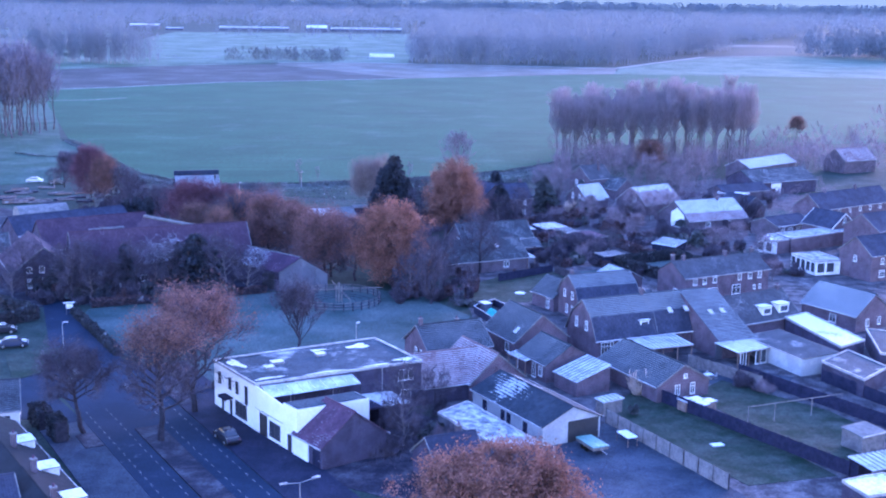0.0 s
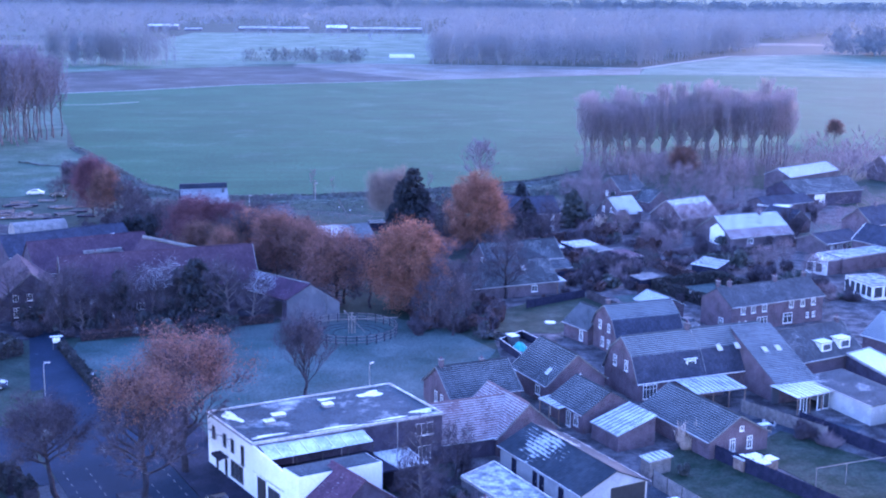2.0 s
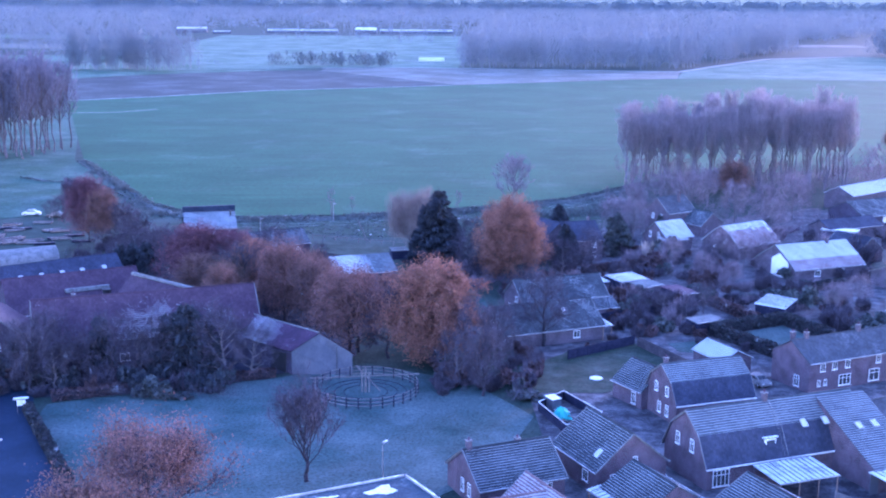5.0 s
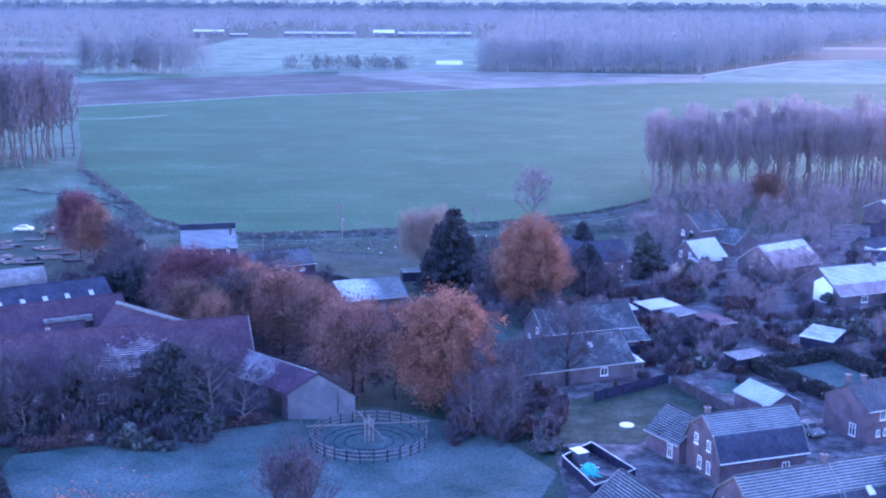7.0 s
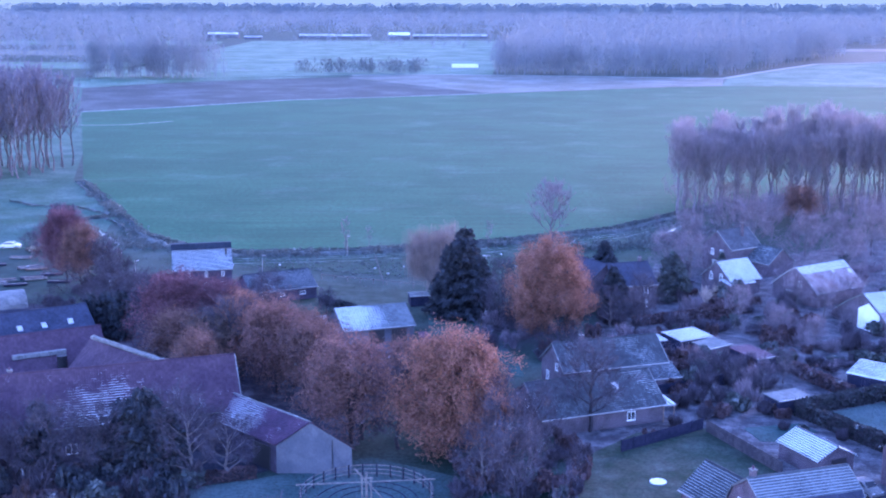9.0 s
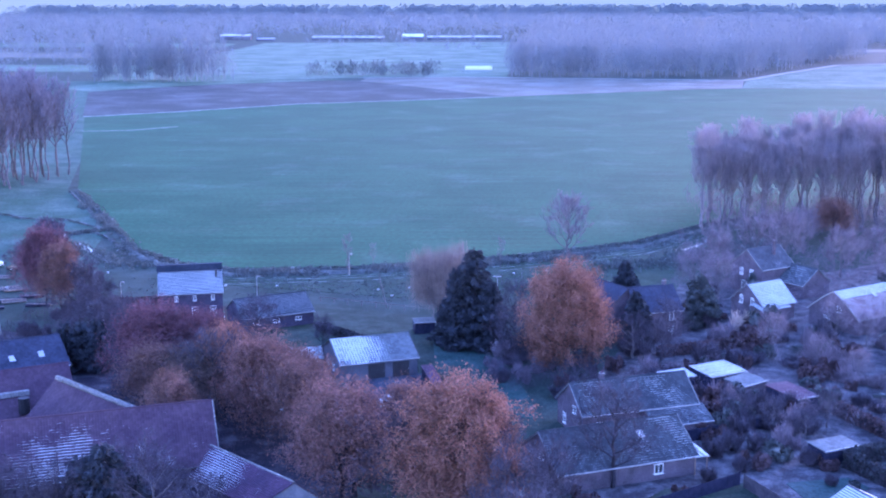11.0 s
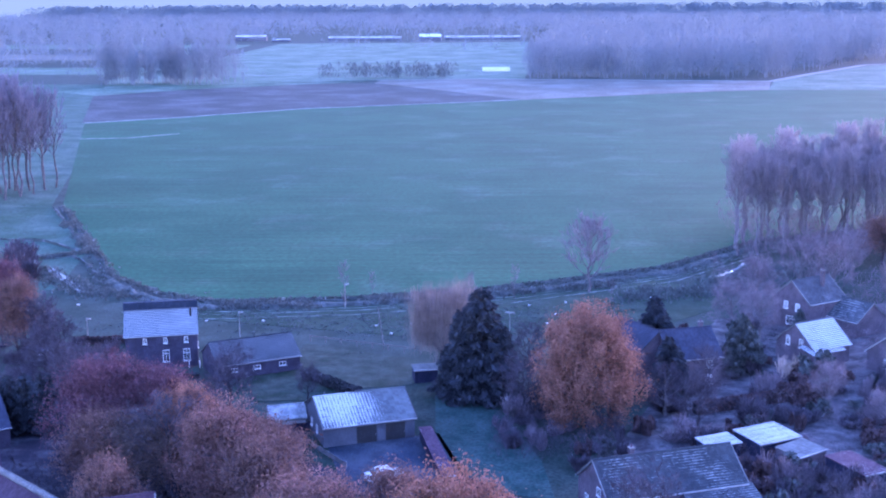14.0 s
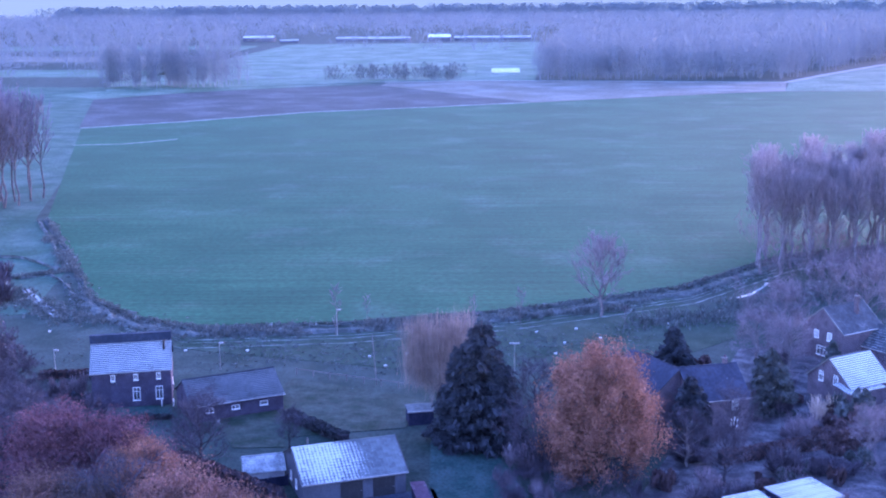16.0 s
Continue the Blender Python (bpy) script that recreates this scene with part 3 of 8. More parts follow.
def flat_block(name, label, ring, h, wall, roof, category="shed", edge=0.18, group=""):
    """A flat-roofed block over a ring of four (x, y) corners, anticlockwise, with a raised roof edge."""
    cx, cy = sum(p[0] for p in ring) / len(ring), sum(p[1] for p in ring) / len(ring)
    yaw = math.degrees(math.atan2(ring[1][1] - ring[0][1], ring[1][0] - ring[0][0]))
    root = thing(name, label, category, cx, cy, yaw, group=group)
    inv = pose(cx, cy, 0, 0, 0, yaw).inverted()
    loc = [tuple((inv @ Vector((x, y, 0)))[:2]) for x, y in ring]
    m = Mesh()
    m.prism(loc, 0, h - 0.12, cap=False)
    part("wall", m, wall, root)
    m = Mesh()
    m.prism([(x * 1.01, y * 1.01) for x, y in loc], h - 0.12, h)
    part("roof", m, roof, root)
    for i in range(len(loc)):
        a, b = Vector((*loc[i], 0)), Vector((*loc[(i + 1) % len(loc)], 0))
        d = (b - a)
        ang = math.degrees(math.atan2(d.y, d.x))
        m = Mesh()
        m.box(-0.06, d.length + 0.06, -0.08, 0.10, h - 0.2, h + edge - 0.05)
        part("roof_edge", m, TRIM, root, at=pose(a.x, a.y, 0, 0, 0, ang))
    return root


def mono_shed(name, label, quad, hb, hf, wall, roof, category="shed", open_front=False, group="", shrink=1.0):
    """A lean-to: quad = back-left, back-right, front-right, front-left corners of its roof."""
    cx, cy = sum(p[0] for p in quad) / 4, sum(p[1] for p in quad) / 4
    dx, dy = quad[1][0] - quad[0][0] + quad[2][0] - quad[3][0], quad[1][1] - quad[0][1] + quad[2][1] - quad[3][1]
    yaw = math.degrees(math.atan2(dy, dx))
    inv = pose(cx, cy, 0, 0, 0, yaw).inverted()
    q = [inv @ Vector((x, y, 0)) for x, y in quad]
    L = ((q[1] - q[0]).length + (q[2] - q[3]).length) / 2
    D = abs((q[0].y + q[1].y) / 2 - (q[2].y + q[3].y) / 2)
    L, D = L * shrink, D * shrink
    root = thing(name, label, category, cx, cy, yaw, group=group)
    m = Mesh()
    course_slope(m, -L / 2, L / 2, (D / 2, hb), (-D / 2, hf), 0.5, 0.03)
    m.face([(-L / 2, D / 2, hb - 0.1), (L / 2, D / 2, hb - 0.1), (L / 2, -D / 2, hf - 0.1), (-L / 2, -D / 2, hf - 0.1)])
    for x in (-L / 2, L / 2):
        m.face([(x, D / 2, hb), (x, -D / 2, hf), (x, -D / 2, hf - 0.1), (x, D / 2, hb - 0.1)])
    part("roof", m, roof, root)
    if roof in (FROST_SHEET, CANOPY):
        m = Mesh()
        m.tube((0, D / 2, hb + 0.04), (0, -D / 2, hf + 0.04), 0.055, 0.055, 5)
        bar = m.data("glazing_bar")
        bar.materials.append(EDGE)
        n = max(3, round(L / 0.75))
        for k in range(1, n):
            part("glazing_bar", bar, None, root, at=pose(-L / 2 + k * L / n, 0, 0))
    m = Mesh()
    m.box(-L / 2 - 0.03, L / 2 + 0.03, -D / 2 - 0.08, -D / 2, hf - 0.12, hf + 0.03)
    part("fascia", m, TRIM, root)
    i = 0.15
    if open_front:
        for x in np.linspace(-L / 2 + i, L / 2 - i, max(2, round(L / 2.5) + 1)):
            m = Mesh()
            m.box(x - 0.06, x + 0.06, -D / 2 + i - 0.06, -D / 2 + i + 0.06, 0, hf - 0.1)
            part("post", m, WOOD, root)
        m = Mesh()
        m.box(-L / 2 + i, L / 2 - i, D / 2 - i - 0.1, D / 2 - i, 0, hb - 0.1)
        part("wall", m, wall, root)
    else:
        m = Mesh()
        a, b, c, d = (-L / 2 + i, D / 2 - i), (L / 2 - i, D / 2 - i), (L / 2 - i, -D / 2 + i), (-L / 2 + i, -D / 2 + i)
        h1, h2 = hb - 0.12, hf - 0.08
        m.face([(*d, 0), (*c, 0), (*c, h2), (*d, h2)])
        m.face([(*b, 0), (*a, 0), (*a, h1), (*b, h1)])
        m.face([(*c, 0), (*b, 0), (*b, h1), (*c, h2)])
        m.face([(*a, 0), (*d, 0), (*d, h2), (*a, h1)])
        part("wall", m, wall, root)
    return root


# ---- trees and shrubs ----
def quads_mesh(name, centres, ax, ay, material):
    """Loose small quads: centres, and half-axes ax and ay, arrays of (n, 3)."""
    n = len(centres)
    v = np.stack([centres - ax - ay, centres + ax - ay, centres + ax + ay, centres - ax + ay], 1).reshape(-1, 3)
    me = bpy.data.meshes.new(name)
    me.vertices.add(4 * n)
    me.loops.add(4 * n)
    me.polygons.add(n)
    me.vertices.foreach_set("co", v.astype(np.float32).ravel())
    me.loops.foreach_set("vertex_index", np.arange(4 * n, dtype=np.int32))
    me.polygons.foreach_set("loop_start", np.arange(0, 4 * n, 4, dtype=np.int32))
    me.update(calc_edges=True)
    me.materials.append(material)
    return me


def any_way(rng, n):
    d = rng.normal(size=(n, 3))
    return d / np.linalg.norm(d, axis=1, keepdims=True)


def leaf_mesh(name, rng, tips, per, spread, size, material, droop=0.0):
    c = np.repeat(tips, per, 0) + rng.normal(size=(len(tips) * per, 3)) * spread
    c[:, 2] -= droop * rng.random(len(c))
    a = any_way(rng, len(c))
    b = np.cross(a, any_way(rng, len(c)))
    b /= np.linalg.norm(b, axis=1, keepdims=True) + 1e-9
    s = size * (0.6 + 0.8 * rng.random((len(c), 1)))
    return quads_mesh(name, c, a * s, b * s * 0.8, material)


def skeleton(rnd, h, spread, bole=0.25, limbs=9, forks=(5, 5, 5), up=0.35, trunk_r=0.3, bend=0.0, twig_r=0.02):
    """Limbs of a tree as segments (p, q, r0, r1, level); the crown fills an ellipsoid of that height and half width."""
    segs, tips = [], []
    top = h * 0.70
    spine = [Vector((0, 0, 0))]
    steps = 7
    for i in range(1, steps + 1):
        z = top * i / steps
        spine.append(Vector((rnd.uniform(-1, 1) * 0.02 * h + bend * math.sin(i / steps * 2.2), rnd.uniform(-1, 1) * 0.02 * h, z)))
    for i in range(steps):
        segs.append((spine[i], spine[i + 1], trunk_r * (1 - 0.8 * i / steps), trunk_r * (1 - 0.8 * (i + 1) / steps), 0))

    def on_spine(z):
        i = min(steps - 1, int(z / top * steps))
        f = z / top * steps - i
        return spine[i].lerp(spine[i + 1], min(1, f))

    def grow(p, d, length, r, level):
        d = d.normalized()
        mid = p + d * length * 0.5 + Vector([rnd.uniform(-1, 1) for _ in range(3)]) * length * 0.07
        q = p + d * length + Vector((0, 0, up * length * 0.15))
        if level < 3:
            segs.append((p, mid, r, r * 0.75, level))
            segs.append((mid, q, r * 0.75, r * 0.5, level))
        else:
            mid = p.lerp(q, 0.5)
            segs.append((p, q, r, r * 0.5, level))
        if level > len(forks):
            tips.append(q)
            return
        n = forks[level - 1]
        for k in range(n):
            f = 0.35 + 0.65 * (k + 1) / n
            at = p.lerp(mid, f * 2) if f < 0.5 else mid.lerp(q, f * 2 - 1)
            side = Vector([rnd.gauss(0, 1) for _ in range(3)])
            side = (side - side.dot(d) * d).normalized()
            nd = d * (0.75 if k < n - 1 else 1.1) + side * rnd.uniform(0.45, 1.0) + Vector((0, 0, up * rnd.uniform(0.2, 0.8)))
            grow(at, nd, length * rnd.uniform(0.42, 0.62), max(twig_r, r * 0.45), level + 1)

    for k in range(limbs):
        f = (k + 0.5) / limbs
        z = h * bole + (top - h * bole) * f ** 0.9
        ang = k * 2.4 + rnd.uniform(-0.4, 0.4)
        reach = spread * math.sqrt(max(0.08, 1 - (abs(f - 0.38) / 0.75) ** 2)) * rnd.uniform(0.75, 1.05)
        tilt = up + 0.9 * f
        d = Vector((math.cos(ang), math.sin(ang), tilt))
        grow(on_spine(z), d, reach * 0.62, trunk_r * (0.42 - 0.22 * f), 1)
    return segs, tips


def wood_meshes(segs, fine_from=3):
    trunk, limbs, fine = Mesh(), Mesh(), Mesh()
    stem = [s for s in segs if s[4] == 0]
    trunk.pipe([stem[0][0]] + [s[1] for s in stem], [stem[0][2]] + [s[3] for s in stem])
    for p, q, r0, r1, lv in segs:
        if lv == 0:
            continue
        if lv >= 3:
            d = (q - p)
            s = d.cross(Vector((math.sin(p.x * 9 + p.z), math.cos(p.y * 7), math.sin(p.z * 5)))).normalized()
            fine.face([p - s * r0 * 1.3, p + s * r0 * 1.3, q + s * r1 * 1.3, q - s * r1 * 1.3])
            continue
        (limbs if lv < fine_from - 1 else fine).tube(p, q, r0, r1, 4 if lv < 2 else 3, False)
    return trunk, limbs, fine


def dome_clumps(rng, h, spread, low, n, ragged=0.36):
    """Places of leaf clumps over an uneven, egg-shaped crown, with bays and gaps between its boughs."""
    i = np.arange(n) + 0.5
    z = 1 - 2 * i / n
    a = i * 2.39996 + rng.normal(size=n) * 0.35
    w = np.sqrt(1 - z * z) * np.where(z > 0, 1 - 0.22 * z, 1.0)
    ph = rng.random(4) * 6.28
    bough = np.sin(4 * a + 2.5 * z + ph[0]) * 0.6 + np.sin(7 * a - 6 * z + ph[1]) * 0.45 + np.sin(2 * a + 10 * z + ph[2]) * 0.45
    keep = bough + rng.normal(size=n) * 0.4 > -0.5
    rad = (1 + ragged * 0.7 * bough) * np.where(rng.random(n) < 0.65, rng.uniform(0.80, 1.03, n), rng.uniform(0.35, 0.80, n))
    mid, half = h * (low + (1 - low) * 0.46), h * (1 - low) / 2
    up = np.where(z > 0, 1.08, 0.92)
    return np.stack([spread * rad * w * np.cos(a), spread * rad * w * np.sin(a), mid + half * up * np.minimum(rad, 1.08) * z], 1)[keep]


TREES = {}


def tree_kind(key, seed, h, spread, bark, twig, leaf=None, per=6, leaf_size=0.16, leaf_spread=0.45, leaf_share=1.0, dome=0, low=0.1, dome_top=1.0, **kw):
    """The meshes of one tree: trunk with limbs, twigs, and leaves where it has them; dome: leaf clumps that round the crown off."""
    rnd, rng = random.Random(seed), np.random.default_rng(seed)
    segs, tips = skeleton(rnd, h, spread, **kw)
    a, d, b = (m.data(n) for m, n in zip(wood_meshes(segs), ("trunk", "limb_frame", "branchwork")))
    for me, mt in ((a, bark), (d, bark), (b, twig)):
        me.materials.append(mt)
    c = None
    if leaf is not None:
        pts = np.array([tuple(p) for p in tips])
        if leaf_share < 1:
            pts = pts[pts[:, 2] > np.quantile(pts[:, 2], 1 - leaf_share)]
        if dome:
            pts = pts[(np.hypot(pts[:, 0], pts[:, 1]) < spread * 1.12) & (pts[:, 2] < h * 1.0)]
            more = dome_clumps(rng, h, spread, low, dome)
            more = more[more[:, 2] > h * (1 - dome_top)]
            pts = np.concatenate([pts, np.repeat(more, 5, 0) + rng.normal(size=(5 * len(more), 3)) * 0.55])
        c = leaf_mesh("crown", rng, pts, per, leaf_spread, leaf_size, leaf)
    TREES[key] = a, d, b, c


def tree(key, name, label, x, y, scale=1.0, yaw=0.0, group="", tall=1.0, category="tree"):
    a, d, b, c = TREES[key]
    root = thing(name, label, category, x, y, yaw, group=group)
    root.scale = (scale, scale, scale * tall)
    part("trunk", a, None, root)
    tagged(part("limb_frame", d, None, root), kind="stuff")
    tagged(part("branchwork", b, None, root), kind="stuff")
    if c is not None:
        part("crown", c, None, root)
    return root


def conifer(name, label, x, y, h, r, seed, material=None, n=9000, group="", blunt=0.8, tops=()):
    """An evergreen: a stem with tiers of drooping branches, each with its sprays; tops adds shorter leaders beside it."""
    rng = np.random.default_rng(seed)
    root = thing(name, label, "tree", x, y, group=group)
    m = Mesh()
    cs, axs, ays = [], [], []
    stems = ((0.0, 0.0, h, r),) + tuple(tops)
    bulk = sum(a[2] * a[3] for a in stems)
    for sx, sy, hh, rr in stems:
        m.tube((sx * 0.4, sy * 0.4, 0), (sx, sy, hh * 0.96), 0.018 * hh + 0.05, 0.02, 7)
        k = int(hh * 13)
        zb = hh * (0.04 + 0.95 * (np.arange(k) + rng.random(k)) / k)
        wb = rr * np.clip(1 - zb / hh, 0, 1) ** blunt * rng.uniform(0.62, 1.08, k) + 0.12
        ab = np.arange(k) * 2.4 + rng.normal(size=k) * 0.5
        lift = rng.uniform(-0.30, 0.22, k) + 0.5 * (zb / hh) ** 3
        for i in range(0, k, 2):
            m.tube((sx, sy, zb[i]), (sx + 0.8 * wb[i] * math.cos(ab[i]), sy + 0.8 * wb[i] * math.sin(ab[i]), zb[i] + 0.8 * lift[i] * wb[i]), 0.045, 0.012, 3, False)
        q = int(n * 1.6 * hh * rr / bulk)
        j = rng.choice(k, q, p=(wb + 0.3) / (wb + 0.3).sum())
        t = 0.2 + 0.85 * rng.random(q) ** 0.6
        side = rng.normal(size=q) * 0.17 * wb[j] * (1.15 - 0.5 * t)
        ca, sa = np.cos(ab[j]), np.sin(ab[j])
        cs.append(np.stack([sx + t * wb[j] * ca - side * sa, sy + t * wb[j] * sa + side * ca, zb[j] + lift[j] * t * wb[j] - 0.10 * t * t * wb[j] + rng.normal(size=q) * 0.16], 1))
        d = np.stack([ca - 0.5 * np.sign(side) * sa, sa + 0.5 * np.sign(side) * ca, -0.25 + 0.45 * rng.normal(size=q)], 1)
        w = np.cross(d, any_way(rng, q))
        sz = (0.09 + 0.13 * rng.random((q, 1))) * min(1.25, 0.5 + hh / 18)
        axs.append(d * sz * 1.25)
        ays.append(w * sz * 0.5)
    part("trunk", m, BARK, root)
    part("crown", quads_mesh("crown", np.concatenate(cs), np.concatenate(axs), np.concatenate(ays), material or NEEDLE), None, root)
    return root


BUSHES = {}


def bush_kind(key, seed, material, n=1000, size=0.10, lumps=9, twiggy=False):
    """A shrub of unit radius and height: short stems and many small leaves or twigs, in uneven lumps."""
    rng = np.random.default_rng(seed)
    wide = rng.uniform(0.16, 0.36, lumps)
    cen = rng.normal(size=(lumps, 3)) * (0.46, 0.46, 0.22) + (0, 0, 0.42)
    cen[:, 2] = np.clip(cen[:, 2], 0.15, 0.95 - wide)
    k = rng.choice(lumps, n, p=wide ** 2 / (wide ** 2).sum())
    d = any_way(rng, n)
    c = cen[k] + d * wide[k][:, None] * (0.5 + 0.75 * rng.random((n, 1)) ** 0.7)
    c[:, 2] = np.clip(c[:, 2], 0.02, 1.12)
    a = any_way(rng, n)
    if twiggy:
        a = d * 0.7 + (0, 0, 0.8) + 0.35 * a
    b = np.cross(a, any_way(rng, n))
    b /= np.linalg.norm(b, axis=1, keepdims=True)
    s = size * (0.5 + 0.9 * rng.random((n, 1)))
    crown = quads_mesh("crown", c, a * s * (1.7 if twiggy else 1), b * s * (0.11 if twiggy else 0.7), material)
    m = Mesh()
    for i in range(lumps):
        m.tube((0.03 * i - 0.1, 0.02 * i - 0.05, 0), tuple(cen[i]), 0.035, 0.012, 4)
    stem = m.data("stem")
    stem.materials.append(BARK)
    BUSHES[key] = stem, crown


def bush(key, label, x, y, r, h, yaw=0.0, name="bush", group=""):
    stem, crown = BUSHES[key]
    root = thing(name, label, "bush", x, y, yaw, group=group)
    root.scale = (r, r, h)
    part("stem", stem, None, root)
    part("crown", crown, None, root)
    return root


def hedge(label, p, q, w, h, material=None, seed=0, name="hedge", density=26):
    """A clipped hedge from p to q: a twiggy core and a skin of small leaves."""
    rng = np.random.default_rng(seed + int(abs(p[0] * 7 + p[1] * 13)))
    d = math.hypot(q[0] - p[0], q[1] - p[1])
    root = thing(name, label, "hedge", p[0], p[1], math.degrees(math.atan2(q[1] - p[1], q[0] - p[0])))
    core = Mesh()
    k = max(2, int(d / 1.2))
    for i in range(k):
        a, b = d * i / k, d * (i + 1) / k
        j = 0.06 * math.sin(i * 2.3)
        core.box(a, b, -w / 2 + 0.12 + j * 0.5, w / 2 - 0.12 + j * 0.5, 0, h - 0.14 + j)
    part("core", core, BARK, root)
    n = int(d * (w + 2 * h) * density)
    t, u = rng.random(n) * d, rng.random(n) * (w + 2 * h)
    y = np.where(u < h, -w / 2, np.where(u < h + w, u - h - w / 2, w / 2)) + rng.normal(size=n) * 0.05
    z = np.where(u < h, u, np.where(u < h + w, h, w + 2 * h - u)) + rng.normal(size=n) * 0.06
    z += 0.07 * np.sin(t * 1.1) * (z > h * 0.7)
    c = np.stack([t, y, np.clip(z, 0.03, None)], 1)
    a = any_way(rng, n)
    b = np.cross(a, any_way(rng, n))
    s = 0.13 * (0.6 + 0.8 * rng.random((n, 1)))
    part("foliage", quads_mesh("foliage", c, a * s, b * s, material or HEDGE), None, root)
    return root


def fence(label, p, q, h, material, name="fence", gap=2.0, boards=True, post_mat=None):
    d = math.hypot(q[0] - p[0], q[1] - p[1])
    root = thing(name, label, "fence", p[0], p[1], math.degrees(math.atan2(q[1] - p[1], q[0] - p[0])))
    n = max(1, round(d / gap))
    pm = Mesh()
    pm.box(-0.06, 0.06, -0.06, 0.06, 0, h + 0.08)
    pd = pm.data("post")
    pd.materials.append(post_mat or material)
    bm_ = Mesh()
    w = d / n
    if boards:
        prof = []
        for k in range(6):
            z0, z1 = 0.05 + (h - 0.1) * k / 6, 0.05 + (h - 0.1) * (k + 1) / 6
            prof += [(-0.035, z0), (-0.015, z1)]
        full = prof + [(0.02, z1), (0.02, 0.05)]
        bm_.v = [(x, y, z) for x in (0.06, w - 0.06) for y, z in full]
        n_ = len(full)
        for k in range(n_):
            bm_.f.append((k, (k + 1) % n_, n_ + (k + 1) % n_, n_ + k))
            bm_.uv += [(0, 0)] * 4
    else:
        bm_.box(0.0, w, -0.025, 0.025, h * 0.9 - 0.05, h * 0.9 + 0.05)
    bd = bm_.data("panel")
    bd.materials.append(material)
    for i in range(n + 1):
        part("post", pd, None, root, at=pose(i * w, 0, 0))
        if i < n:
            part("panel", bd, None, root, at=pose(i * w, 0, 0))
    return root


# ---- ground, road, fields ----
def rs(q, s):
    """A place by metres along and across the main road."""
    return (0.852 * s + 0.524 * q, 0.524 * s - 0.852 * q)


def band(q0, q1, s0, s1):
    return [rs(q0, s0), rs(q0, s1), rs(q1, s1), rs(q1, s0)]


m = Mesh()
m.face([(-4600, -300, 0), (4600, -300, 0), (4600, 4850, 0), (-4600, 4850, 0)])
tagged(part("ground", m, GROUND), "frost-whitened rough grass and earth reaching the horizon", "ground", kind="structure")

# Added emissive wall at 4.78 km; its glow paints pale haze on the horizon.
HAZE_GLOW = bpy.data.materials.new("glowing_haze_backdrop")
HAZE_GLOW.use_nodes = True
glow = HAZE_GLOW.node_tree.nodes.new("ShaderNodeEmission")
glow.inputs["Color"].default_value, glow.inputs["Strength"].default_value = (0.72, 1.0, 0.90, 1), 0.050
HAZE_GLOW.node_tree.links.new(glow.outputs[0], HAZE_GLOW.node_tree.nodes["Material Output"].inputs["Surface"])
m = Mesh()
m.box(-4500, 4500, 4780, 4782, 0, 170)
tagged(part("backdrop", m, HAZE_GLOW), "glowing backdrop wall coloured as pale blue haze along the horizon", "backdrop", kind="structure")

NEAR_EDGE = [(-146, 449), (-122, 408), (-110, 386), (-98, 364), (-84, 350), (-70, 344.5), (-44, 350), (-16.8, 361), (15, 382), (38, 413), (64, 428)]
slab("field", NEAR_EDGE + [(140, 470), (420, 560), (520, 880), (300, 905), (113, 907), (78, 894), (14, 854), (-38.3, 823), (-87, 794), (-148, 761.5), (-198, 709), (-235, 677)], 0.05,
     FIELD, "large green winter crop field with faint frost", "field")
slab("ploughed_field", [(-237, 679), (-198, 711), (-148, 763), (-87, 796), (-38, 825), (-64, 860), (-100, 906), (-147, 965), (-194, 955), (-258, 903), (-300, 846)], 0.06, PLOUGH, "brown-purple ploughed field beyond the green one", "field")
slab("stubble_field", [(-36, 826), (14, 857), (78, 896.5), (113, 910), (126, 992), (16.7, 1006), (-76.8, 1016), (-147, 1000), (-147, 967), (-100, 908), (-64, 862)], 0.056, STUBBLE, "pale frosted stubble field", "field")
slab("meadow", [(-300, 848), (-258, 905), (-194, 957), (-151, 992), (-269, 942), (-322, 915), (-345, 880)], 0.058, MEADOW, "pale strip of grass beside the ploughed field", "meadow")
slab("meadow", [(-322, 917), (-269, 944), (-150, 1004), (-77, 1021), (-45, 1020), (-50, 1300), (-60, 1850), (-420, 1800), (-380, 1400), (-350, 1000)], 0.06, MEADOW, "frosted meadow in front of far sheds", "meadow")
slab("meadow", [(113, 911), (300, 908), (520, 884), (900, 1000), (900, 1250), (330, 1266), (240, 1210), (168, 1073), (127, 988)], 0.062, MEADOW, "frosted pasture beyond the poplars", "meadow")
slab("meadow", [(-480, 960), (-335, 950), (-300, 906), (-237, 682), (-420, 640)], 0.052, FAR_GRASS, "frosted meadow beside the poplar wood", "meadow")
slab("meadow", [(-420, 638), (-229, 683), (-148, 446), (-113, 387), (-104, 350), (-140, 330), (-260, 370)], 0.044, FAR_GRASS, "frosted grass below the poplars", "meadow")

slab("meadow", [(-1000, 1080), (-345, 1065), (-352, 1170), (-1000, 1190)], 0.06, MEADOW, "frosted meadow between far woods", "meadow")
slab("meadow", [(-1100, 1330), (-390, 1310), (-405, 1440), (-1100, 1460)], 0.06, STUBBLE, "pale field between far woods", "field")
slab("meadow", [(-1300, 1630), (-430, 1610), (-450, 1760), (-1300, 1800)], 0.06, MEADOW, "far frosted meadow", "meadow")
slab("meadow", [(60, 1500), (420, 1520), (420, 1600), (60, 1580)], 0.06, STUBBLE, "pale clearing in the wide wood", "field")


